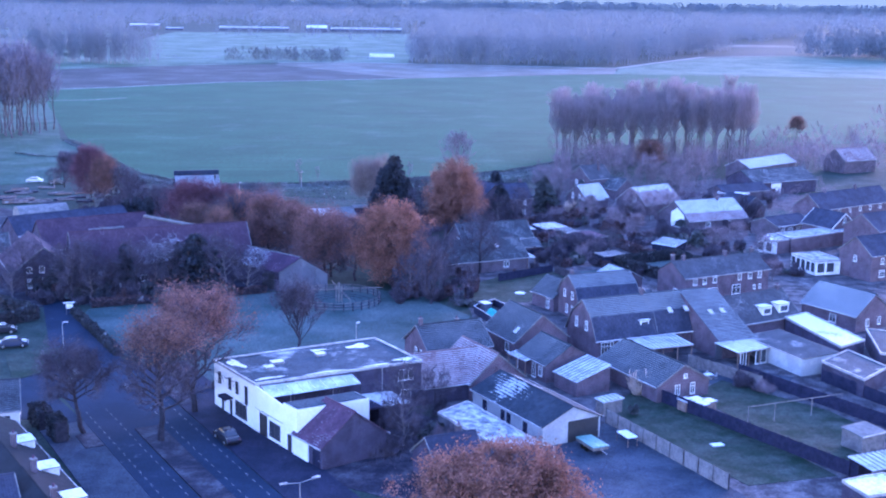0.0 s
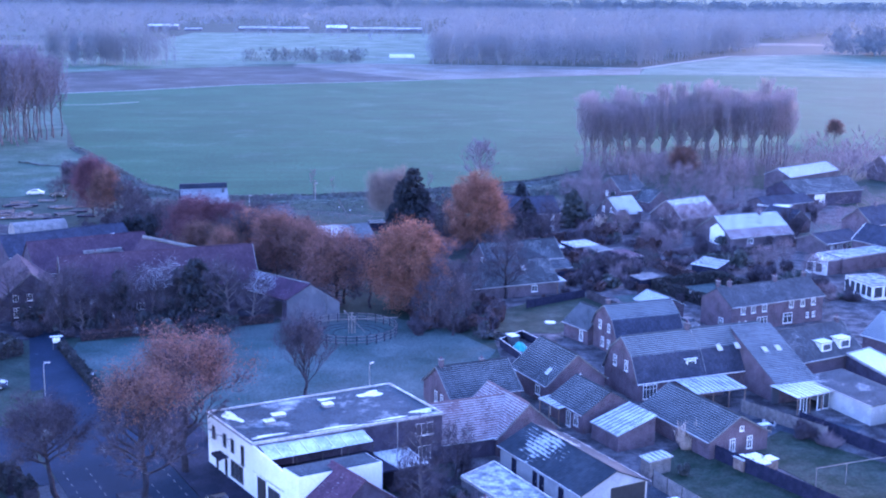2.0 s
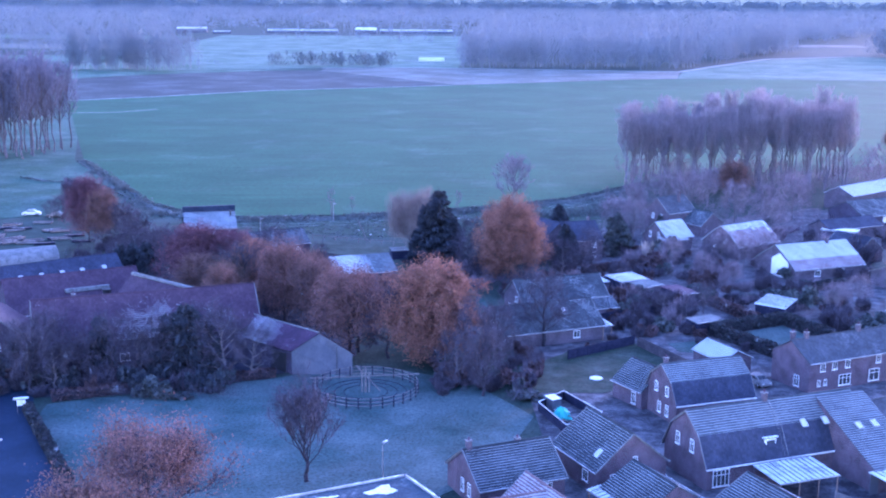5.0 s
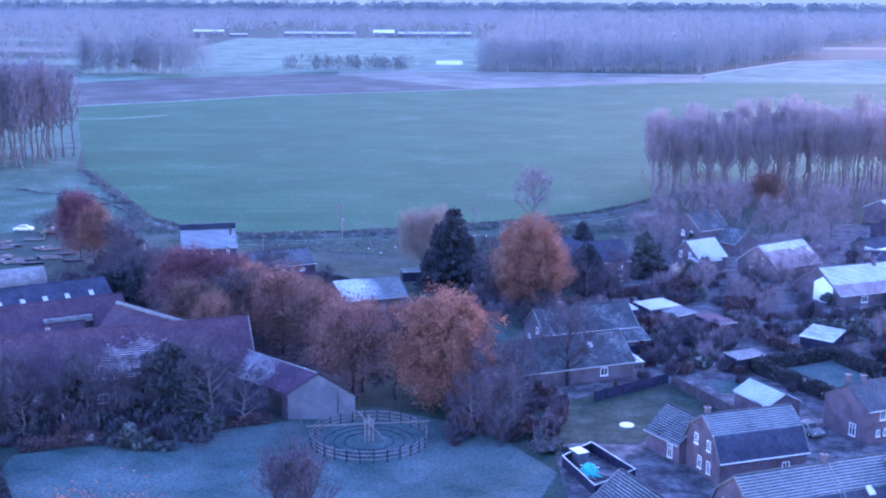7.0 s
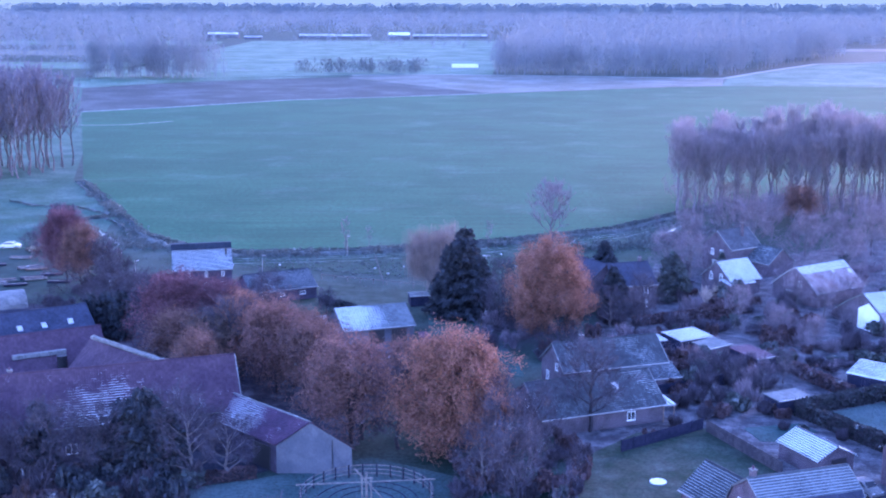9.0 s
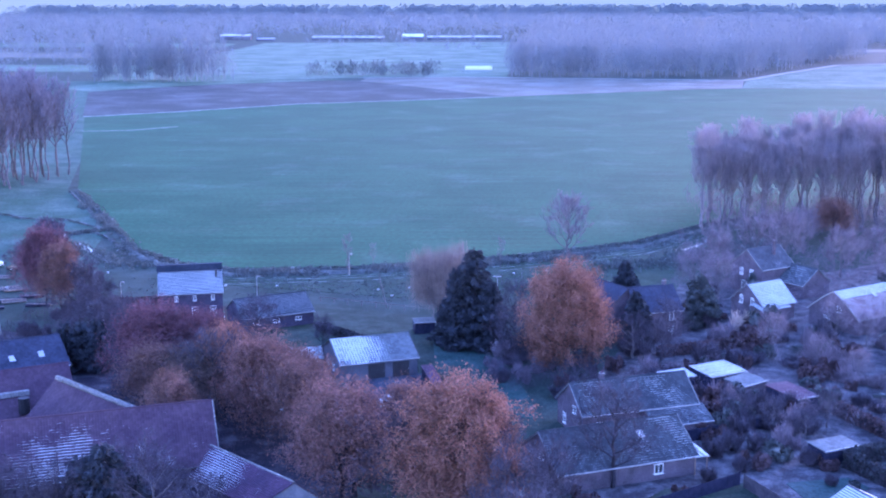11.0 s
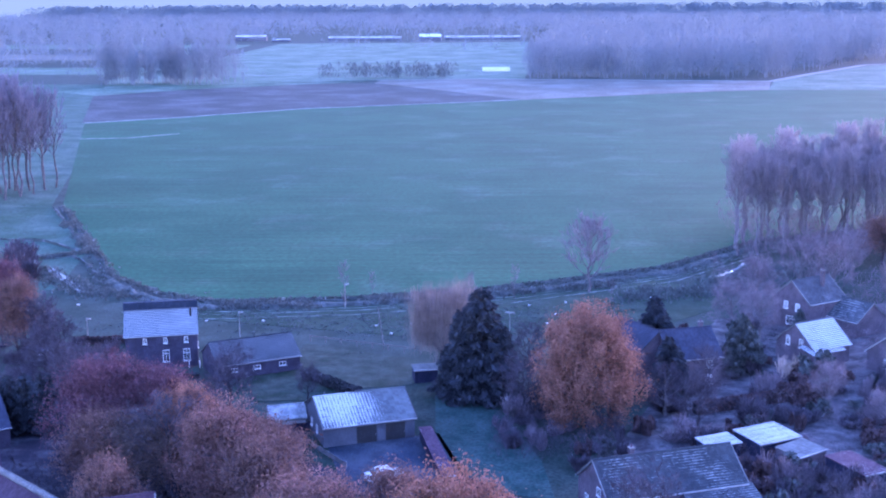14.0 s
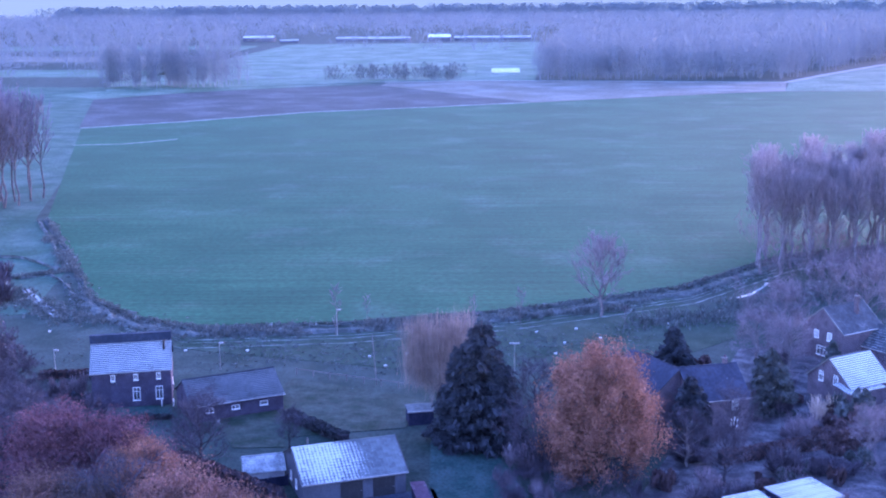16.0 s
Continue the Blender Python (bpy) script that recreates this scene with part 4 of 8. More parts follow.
def strip(name, line, w, z, material, label, category, rough=0.0, seed=1, kind="structure", step_m=2.0, ragged=0.0):
    """A ribbon of ground along a line; rough makes its cross-section a lumpy bank."""
    rng = random.Random(seed)
    pts = [Vector((*p, 0)) for p in line]
    path = []
    for a, b in zip(pts, pts[1:]):
        n = max(1, int((b - a).length / step_m))
        path += [a.lerp(b, i / n) for i in range(n)]
    path.append(pts[-1])
    m = Mesh()
    rows = []
    for i, p in enumerate(path):
        d = (path[min(i + 1, len(path) - 1)] - path[max(i - 1, 0)]).normalized()
        s = Vector((-d.y, d.x, 0))
        row = []
        ww = w * (1 - ragged * rng.random())
        for k in range(5):
            f = k / 4 - 0.5
            hgt = (0.25 - f * f) * 4 * rough * rng.uniform(0.35, 1.1)
            q = p + s * (ww * f + rng.uniform(-1, 1) * rough * 0.3)
            row.append((q.x, q.y, z + hgt))
        rows.append(row)
    for a, b in zip(rows, rows[1:]):
        for k in range(4):
            m.face([a[k], b[k], b[k + 1], a[k + 1]][::-1])
    return tagged(part(name, m, material), label, category, kind=kind)


strip("field_verge", [(-236, 678), (-198, 710), (-148, 762), (-87, 795), (-38, 824)], 2.2, 0.09, VERGE, "frost-white grass verge between two fields", "verge", 0.3, step_m=8)
strip("field_track", [(-150, 1000), (-77, 1018), (17, 1008), (126, 993), (167, 1079), (238, 1216), (325, 1270), (420, 1300)], 7, 0.12, VERGE, "frost-white track along the edge of the wood", "track", 0.2, step_m=10)
strip("field_verge", [(-210, 612), (-191, 617), (-175, 635)], 1.6, 0.09, VERGE, "white streak of frosted grass in the crop field", "verge", 0.15, step_m=6)
near_bank = [(p[0] + 0.6, p[1] - 1.6) for p in NEAR_EDGE]
strip("ditch_bank", near_bank, 1.0, 0.03, MUD, "lumpy frosted bank along the field ditch", "bank", 0.3, 3, step_m=1.1, ragged=1.0)
strip("ditch_bank", [(p[0] + 0.4, p[1] - 3.4) for p in NEAR_EDGE], 0.8, 0.02, MUD, "overgrown lip of the field ditch", "bank", 0.3, 8, step_m=1.4, ragged=0.95)
strip("ditch_bank", [(p[0] + 1.5, p[1] - 6.5) for p in NEAR_EDGE[3:]], 4.2, 0.03, MUD, "muddy frosted bank of the ditch", "bank", 0.6, 4, step_m=1.5, ragged=0.7)
strip("ditch_bank", [(-150, 405), (-140, 398), (-128, 397), (-118, 389), (-113, 386)], 1.2, 0.06, MUD, "frosted bank of a side ditch", "bank", 0.6, 5, ragged=0.8)
strip("ditch_bank", [(-112, 388), (-116, 392), (-121, 400), (-131, 418), (-146, 443)], 1.4, 0.03, MUD, "dark bank under the poplars", "bank", 0.5, 6, ragged=0.8)
strip("ditch_bank", [(-119, 377), (-114, 381), (-108, 374), (-101, 363), (-90, 354), (-84, 351)], 1.4, 0.03, MUD, "broken frosted bank near the farmhouse", "bank", 0.5, 7, ragged=0.95)
for dy, w, k in ((-9.5, 0.45, 21), (-11.4, 0.4, 22), (-14.5, 0.6, 23)):
    strip("wheel_rut", [(p[0] + 2, p[1] + dy) for p in NEAR_EDGE[4:]], w * 0.7, 0.06, VERGE, "frosted wheel rut of the grass track along the ditch", "track", 0.1, k, step_m=1.3, ragged=1.0)
strip("ditch_water", [(-113.5, 368), (-111.5, 365.3), (-108, 360.8), (-104.4, 356.4), (-101, 352.2), (-97.3, 347.7)], 1.7, 0.10, WATER, "pale frozen water in a bend of the ditch", "water", 0.0)
strip("ditch_water", [(24, 372), (27, 374), (29, 377), (31.4, 382), (32.8, 386.2)], 0.7, 0.10, WATER, "pale frozen water in the ditch by the poplars", "water", 0.0)

# village ground and gardens
slab("yard", [(-6, 176), (-2, 150), (12, 112), (60, 112), (110, 180), (120, 300), (80, 372), (50, 350), (22, 338), (0, 262), (2, 214), (4, 192)], 0.03, GARDEN_EARTH,
     "brown leaf-strewn earth of the village gardens", "ground")
slab("park_lawn", [(-63, 200), (-62, 192), (-50, 173.5), (-33, 157), (-10, 170), (-2, 180), (3, 200), (-6, 214), (-22, 222), (-34, 214), (-48, 207)], 0.05, LAWN,
     "frost-covered grass of the small park", "lawn")
slab("farm_yard", [(-120, 200), (-75, 200), (-64, 203), (-46, 210), (-34, 216), (-24, 226), (-30, 262), (-70, 285), (-120, 300)], 0.035, SOIL, "dark farmyard with fallen leaves", "ground")
slab("garden_lawn", [(20, 152), (25.5, 160), (31, 160), (45, 130.5), (34, 127)], 0.07, GARDEN, "back garden lawn, half frosted", "lawn")
slab("garden_lawn", [(33, 159), (39, 166), (51, 153), (55, 143), (47, 131)], 0.08, GARDEN, "lawn with a frame for laundry and play", "lawn")
slab("garden_lawn", [(3, 210), (13, 210.5), (27.5, 221.5), (20, 236), (11, 233.5), (3, 223)], 0.07, GARDEN, "frosted lawn behind the gambrel house", "lawn")
slab("garden_lawn", [(34.5, 242), (42.3, 229), (52, 236.4), (46, 249)], 0.07, LAWN, "frosted lawn within a clipped hedge", "lawn")
slab("garden_lawn", [(25.0, 236.6), (32.6, 239.0), (34.4, 236.0), (29.6, 231.6), (26.4, 231.8)], 0.072, LAWN, "small frosted lawn beside the brick shed", "lawn")
slab("garden_lawn", [(60, 300), (80, 318), (92, 310), (75, 292)], 0.07, LAWN, "frosted garden among houses", "lawn")
slab("pasture", [(-84, 334), (-60, 328), (-30, 322), (10, 330), (28, 352), (12, 372), (-18, 351), (-46, 341), (-72, 336)], 0.045, PASTURE, "small frosted pasture by the ditch", "pasture")
slab("garden_lawn", [(-46, 316), (-24, 308), (-26, 296), (-44, 290), (-50, 298)], 0.07, GARDEN, "green garden beside the farmhouse", "lawn")
slab("orchard_grass", [(-22, 292), (-16, 296), (-6, 268), (-4, 256), (-14, 258), (-20, 276)], 0.06, TERRACE, "frosted rough grass behind the garage", "lawn")
slab("terrace", [(-68.2, 294.2), (-58.2, 297.4), (-60.0, 301.6), (-71.0, 299.4)], 0.12, TERRACE, "raised grass terrace below the farmhouse", "terrace")
slab("garden_lawn", [(-53, 297.6), (-45, 300.8), (-42.6, 296), (-40, 287.5), (-46.5, 286.5)], 0.075, GARDEN, "dark green lawn before the stable", "lawn")
slab("garage_yard", [(-33, 270), (-19.6, 276.2), (-14.5, 262), (-18, 254), (-28, 256)], 0.06, PAVING, "dark paved yard before the double garage", "yard")
slab("court_yard", [(12, 138), (21, 148), (33, 124), (30, 112), (14, 112)], 0.06, PAVING, "frosted concrete yard behind the barn", "yard")
slab("garden_paving", [(34, 170), (44, 171), (50, 168), (46, 163), (38, 163)], 0.075, PAVING, "paved garden terrace", "paving")
slab("garden_paving", [(18, 262), (30, 268), (31, 262), (20, 256)], 0.07, PAVING, "frosted paved corner of a garden", "paving")

# streets
slab("road", band(70, -162, 35.8, 40.4), 0.05, ASPHALT, "dark asphalt carriageway with bicycle lanes", "road")
slab("road", band(-139, -164, 35.9, 48.2), 0.047, ASPHALT, "asphalt where the carriageways join", "road")
slab("road", band(70, -162, 43.8, 48.3), 0.051, ASPHALT, "dark asphalt carriageway beside the white building", "road")
slab("road", [rs(-158, 35.0), rs(-156, 48.3), rs(-168, 50.0), (-49.0, 171.0), (-58.4, 166.6), (-62, 158), (-110, 178), (-110, 163), (-57.6, 144.7), rs(-146, 35.8)], 0.045, ASPHALT, "asphalt junction of village streets", "road")
slab("road", [(-58.2, 166.8), (-49.2, 171.2), (-64.6, 199), (-70.4, 215.3), (-76, 216), (-72.6, 205)], 0.048, ASPHALT, "narrow lane to the farm", "road")
slab("pavement", band(70, -147, 30.0, 35.7), 0.14, PAVING, "concrete slab pavement with kerb", "pavement", 0.14)
slab("pavement", band(70, -166, 48.4, 55.5), 0.14, KLINKER, "red-brown brick pavement with parking bays", "pavement", 0.14)
slab("median", band(70, -141, 40.5, 43.7), 0.16, SOIL, "tree verge between the carriageways, covered in leaves", "verge", 0.16)
slab("verge", [(-67, 172), (-60, 176.5), (-56.5, 166), (-61.5, 160)], 0.12, GARDEN, "small grass triangle at the corner", "verge", 0.12)
slab("verge", [rs(-158, 48.6), rs(-147, 48.6), rs(-147, 51.0), rs(-158, 51.0)], 0.19, SOIL, "leaf-covered tree bed in the pavement", "verge", 0.16)
slab("verge", [rs(-142, 33.4), rs(-137, 33.4), rs(-137, 35.6), rs(-142, 35.6)], 0.19, SOIL, "leaf-covered tree bed", "verge", 0.16)


def dashes(s, q0, q1, length, gap, w, label):
    """Each dash is a piece of the line's paint."""
    root = thing("road_marking", label, "marking", kind="structure")
    m = Mesh()
    m.box(-length / 2, length / 2, -w / 2, w / 2, 0, 0.012)
    me = m.data("dash")
    me.materials.append(PAINT)
    q = q0
    while q > q1:
        x, y = rs(q, s)
        part("dash", me, None, root, at=pose(x, y, 0.052, 0, 0, -58.4))
        q -= length + gap


for s in (36.9, 39.5):
    dashes(s, -66, -150, 0.9, 1.2, 0.10, "white broken line of a bicycle lane")
for s in (44.8, 47.3):
    dashes(s, -66, -152, 0.9, 1.2, 0.10, "white broken line of a bicycle lane")
dashes(48.9, -100, -134, 0.9, 1.2, 0.12, "white broken line of parking bays")


# ---- white corner building ----
def corner_building():
    A, B, C, D = Vector((-31.3, 151.4)), Vector((-10.9, 163.3)), Vector((-3.9, 152.7)), Vector((-24.2, 141.5))
    P1, P2 = Vector((-19.9, 135.9)), Vector((-17.9, 133.4))
    back = Vector((0.86, 0.51))
    root = thing("shop_building", "white-rendered flat-roofed corner building with a frosted bitumen roof", "building", -17, 147)
    inv = Vector((-17, 147))
    loc = lambda p: tuple(p - inv)
    m = Mesh()
    for a, b in ((B, A), (A, D)):
        m.face([(*loc(a), 0), (*loc(b), 0), (*loc(b), 6.2), (*loc(a), 6.2)])
    part("front_wall", m, WHITE_WALL, root, "white rendered street wall")
    m = Mesh()
    for a, b in ((D, C), (C, B)):
        m.face([(*loc(a), 0), (*loc(b), 0), (*loc(b), 6.2), (*loc(a), 6.2)])
    part("side_wall", m, DARK_BRICK, root, "dark brick side wall")
    m = Mesh()
    m.prism([loc(A), loc(D), loc(C), loc(B)], 6.0, 6.15)
    part("roof", m, BITUMEN, root, "grey bitumen roof with patches of frost")
    for a, b in ((A, D), (D, C), (C, B), (B, A)):
        d = b - a
        m = Mesh()
        m.box(-0.1, d.length + 0.1, -0.12, 0.12, 6.05, 6.34)
        part("roof_edge", m, TRIM, root, at=pose(*loc(a), 0, 0, 0, math.degrees(math.atan2(d.y, d.x))))
    for fx, fy, w in ((0.27, 0.42, 1.5), (0.19, 0.55, 1.1), (0.55, 0.35, 1.2)):
        p = A + (B - A) * fx + (D - A) * fy
        m = Mesh()
        m.box(-w / 2, w / 2, -0.5, 0.5, 6.15, 6.45)
        m.box(-w / 2 - 0.08, w / 2 + 0.08, -0.58, 0.58, 6.45, 6.53)
        part("roof_dome", m, FROST_FLAT, root, "frosted roof light", at=pose(*loc(p), 0, 0, 0, 30))
    for k, f in enumerate((0.02, 0.2, 0.45, 0.75)):
        p = D + (C - D) * f + Vector((0.4, -0.7)) * 0.12
        m = Mesh()
        m.tube((*loc(p), 0), (*loc(p), 6.1), 0.06, 0.06, 6)
        part("drainpipe", m, TRIM, root)
    # street windows, along A to D and on to the terrace wall
    d = (D - A).normalized()
    ang = math.degrees(math.atan2(d.y, d.x))
    out = Vector((d.y, -d.x))

    def on_front(s, z, w, h, **kw):
        p = A + d * s + out * 0.02
        window(root, pose(*loc(p), z, 0, 0, ang), w, h, **kw)

    for s in (1.8, 4.9, 7.0, 9.7):
        on_front(s, 3.6 if s < 9 else 2.9, 0.75, 1.5 if s < 9 else 2.3, frame_mat=DARK, bars=0)
    on_front(8.1, 0.7, 3.2, 1.9, frame_mat=DARK, bars=2)
    on_front(2.7, 0.05, 0.9, 2.2, frame_mat=WHITE, bars=0)
    on_front(5.2, 0.05, 1.0, 2.2, frame_mat=WHITE, bars=0)
    m = Mesh()
    m.box(3.4, 5.8, -1.1, 0, 2.45, 2.6)
    m.box(3.4, 5.8, -1.1, -1.0, 2.3, 2.45)
    part("porch_roof", m, DARK_WOOD, root, "small dark porch roof", at=pose(*loc(A), 0, 0, 0, ang))
    # terrace part: screen wall, deck, glazed canopy
    d2 = (P1 - D).normalized()
    a2 = math.degrees(math.atan2(d2.y, d2.x))
    w = (P1 - D).length
    m = Mesh()
    m.box(0, w, 0, 0.25, 0, 3.2)
    m.face([(0, 0, 3.2), (w, 0, 3.2), (w, 0, 5.3), (0, 0, 6.0)])
    m.face([(w, 0.25, 3.2), (0, 0.25, 3.2), (0, 0.25, 6.0), (w, 0.25, 5.3)])
    m.face([(0, 0, 6.0), (w, 0, 5.3), (w, 0.25, 5.3), (0, 0.25, 6.0)])
    part("terrace_wall", m, WHITE_WALL, root, "white screen wall of the roof terrace", at=pose(*loc(D), 0, 0, 0, a2))
    m = Mesh()
    ring = [D, P1, P1 + back * 13.5, D + back * 13.5]
    m.prism([loc(p) for p in ring], 3.0, 3.2)
    part("terrace_floor", m, DARK_WOOD, root)
    m = Mesh()
    n = 8
    for i in range(n):
        a, b = D + back * (0.8 + 12.2 * i / n), D + back * (0.8 + 12.2 * (i + 0.95) / n)
        low = Vector((0.55, -0.83)) * 2.9
        q = [(*loc(a), 5.85), (*loc(a + low), 5.2), (*loc(b + low), 5.2), (*loc(b), 5.85)]
        m.face(q)
        m.face([(x, y, z - 0.06) for x, y, z in q][::-1])
    part("canopy", m, CANOPY, root, "pale green frosted glass canopy")
    for i in range(n + 1):
        a = D + back * (0.8 + 12.2 * i / n)
        low = a + Vector((0.55, -0.83)) * 2.9
        m = Mesh()
        m.tube((*loc(a), 5.86), (*loc(low), 5.21), 0.05, 0.05, 4)
        part("canopy_bar", m, WHITE, root)
        if i % 2 == 0:
            m = Mesh()
            m.box(-0.06, 0.06, -0.06, 0.06, 3.2, 5.18)
            part("canopy_post", m, DARK, root, at=pose(*loc(low), 0))
    for s, ww, h, z in ((2.1, 1.9, 2.9, 0.02),):
        m = Mesh()
        m.box(s - ww / 2, s + ww / 2, -0.06, 0.02, z, h)
        part("gate", m, DARK, root, "dark garage door", at=pose(*loc(D), 0, 0, 0, a2))
    p = D + d2 * 5.0
    window(root, pose(*loc(p), 0.7, 0, 0, a2) @ pose(0, -0.02, 0), 2.6, 1.9, frame_mat=DARK, bars=1)
    # flat block
    m = Mesh()
    ring = [P1, P2, P2 + back * 9.5, P1 + back * 9.5]
    m.prism([loc(p) for p in ring], 0, 5.75)
    part("end_block", m, WHITE_WALL, root, "white rendered end block")
    m = Mesh()
    m.prism([loc(p) for p in (P1 + back * 0.2 + d2 * 0.15, P2 + back * 0.2 - d2 * 0.15, P2 + back * 9.3 - d2 * 0.15, P1 + back * 9.3 + d2 * 0.15)], 5.75, 5.85)
    part("end_roof", m, BITUMEN, root, "grey flat roof with a little frost")
    p = P1 + d2 * 1.5
    m = Mesh()
    m.box(-0.45, 0.45, -0.05, 0.02, 0.02, 2.2)
    part("door", m, DARK, root, at=pose(*loc(p), 0, 0, 0, a2))
    # low annex at the back, and brick wall windows
    m = Mesh()
    a, b = D + (C - D) * 0.62, D + (C - D) * 0.80
    o = Vector((0.49, -0.87))
    m.prism([loc(a), loc(a + o * 5.5), loc(b + o * 5.5), loc(b)], 0, 2.7)
    part("annex", m, DARK_BRICK, root)
    m = Mesh()
    m.prism([loc(a - back * 0.1), loc(a + o * 5.7 - back * 0.1), loc(b + o * 5.7 + back * 0.1), loc(b + back * 0.1)], 2.7, 2.8)
    part("annex_roof", m, FROST_FLAT, root)
    ad = math.degrees(math.atan2((C - D).y, (C - D).x))
    for f, z, ww, h in ((0.90, 3.9, 2.2, 1.5), (0.90, 1.0, 1.6, 1.6)):
        p = D + (C - D) * f + o * 0.03
        window(root, pose(*loc(p), z, 0, 0, ad), ww, h, bars=2)


corner_building()


def frost_patch(x, y, z, rx, ry, yaw, seed):
    """A thin, ragged sheet of hoar frost left lying on a flat roof."""
    rng = random.Random(seed)
    ob = thing("frost_patch", "ragged white patch of hoar frost on the bitumen roof", "frost", x, y, yaw, z, group="frost patches on the roof")
    m = Mesh()
    ring = []
    for k in range(28):
        a = 2 * math.pi * k / 28
        f = 0.8 + 0.2 * math.sin(3 * a + seed) + rng.uniform(-0.16, 0.12)
        ring.append((rx * f * math.cos(a), ry * f * math.sin(a)))
    m.prism(ring, 0, 0.012)
    part("frost", m, FROST_FLAT, ob)


for k, (x, y, rx, ry, yaw) in enumerate(((-12.9, 159.4, 1.9, 1.3, 30), (-6.2, 153.6, 1.7, 0.8, 30), (-28.2, 150.2, 2.6, 0.9, -50), (-18.2, 157.0, 1.4, 0.5, 30), (-23.0, 144.2, 2.4, 0.4, 30), (-16.0, 147.2, 3.4, 0.3, 29), (-9.6, 150.8, 2.6, 0.3, 29))):
    frost_patch(x, y, 6.154, rx, ry, yaw, 300 + k)
slab("yard", [(-16, 127), (-2, 119), (8, 128), (0, 146), (-5, 150), (-9, 141)], 0.062, SOIL, "dark leaf-strewn yard behind the shop", "yard")
barn = house("barn", "red-tiled brick barn with a white street wall", -12.9, 134.3, -51.5, 6.2, 4.5, 2.9, 6.3, DARK_BRICK, BROWN_TILE, "barn", doors=(("f", 1.9, 1.6, 2.6, DARK_WOOD),), trim=False)
m = Mesh()
m.box(-3.1, 0.2, -0.12, 0, 0, 2.75)
part("painted_wall", m, WHITE_WALL, barn, "white painted street wall", at=pose(0, -4.5, 0))

# ---- houses between the shop and the long house ----
house("house", "low brick house with blue-grey tiles and a chimney", -0.6, 174.6, 27, 10.4, 4.3, 2.8, 5.8, RED_BRICK, BLUE_TILE,
      windows=(("l", 1.6, 0.9, 0.8, 1.5), ("l", -0.2, 0.9, 0.8, 1.5), ("f", 3, 0.9, 1.2, 1.3)), chimneys=((-4.6, 0, 0.9), (1.5, 0.2, 0.25)))
house("house", "wing of a house under rimed red tiles", -1.2, 158.9, 25, 10.0, 4.6, 2.6, 5.9, DARK_BRICK, PINK_TILE, trim=False,
      windows=(("l", 0, 0.8, 1.2, 1.2),))
house("house", "gabled brick house under rimed red tiles", 4.0, 161.3, -60, 9.6, 4.2, 2.6, 6.1, RED_BRICK, PINK_TILE, trim=True)
barn = house("barn", "long low barn with a frosted grey slate roof and black door", 10.9, 147.0, -59.5, 16.5, 4.3, 2.8, 4.7, PALE_WALL, BARN_SLATE, "barn", trim=False,
      doors=(("r", 1.75, 4.6, 2.75, DARK), ("f", -5.2, 1.0, 2.1, DARK_WOOD), ("f", -0.8, 0.9, 2.1, DARK_WOOD), ("f", 0.6, 0.9, 2.1, DARK_WOOD), ("f", 4.4, 1.0, 2.1, DARK_WOOD)))
flat_block("shed", "low flat-roofed annex white with frost", [(-1.4, 141.8), (6.9, 128.9), (10.7, 131.8), (2.2, 146.4)], 2.8, GREY_WALL, PATCH_FROST)
house("house", "small dark-roofed house with a chimney", 0.2, 127.5, 27, 6.0, 3.5, 2.8, 5.4, DARK_BRICK, DARK_TILE, chimneys=((1.2, 0.3, 0.7),))
house("house", "brick house with dark striped frosted tiles and a skylight", 11.4, 180.6, -63, 9.8, 4.6, 3.0, 6.7, RED_BRICK, BLUE_TILE,
      skylights=((-1, 3.0, 0.72),), windows=(("r", 0.4, 3.0, 0.6, 0.9), ("r", -2.4, 0.9, 0.9, 1.3), ("f", 2.5, 0.9, 1.2, 1.3)))
house("house", "brick house wing with dark striped tiles", 15.2, 168.6, -62, 7.8, 4.0, 2.8, 5.2, RED_BRICK, BLUE_TILE, windows=(("f", 2.4, 0.7, 1.0, 1.4), ("f", 0.6, 0.1, 1.0, 2.0)), trim=False)
mono_shed("conservatory", "small white glazed porch with a frosted roof", [(9.8, 170.8), (12.2, 166.8), (10.6, 165.9), (8.2, 169.9)], 2.7, 2.5, WHITE, FROST_SHEET, "conservatory", True)
mono_shed("shed", "brick shed under a bright frosted sheet roof", [(18.9, 166.1), (21.7, 161.1), (17.9, 156.1), (14.9, 161.1)], 3.9, 2.2, RED_BRICK, FROST_SHEET)
shed = house("shed", "long brick outbuilding with a striped frosted roof", 28.6, 163.6, -62, 14.0, 4.4, 2.5, 5.0, RED_BRICK, BLUE_TILE, "shed",
      windows=(("r", -1.0, 0.6, 0.8, 1.6), ("r", 1.6, 0.6, 0.8, 1.6), ("r", 0.3, 3.0, 0.6, 0.6)))
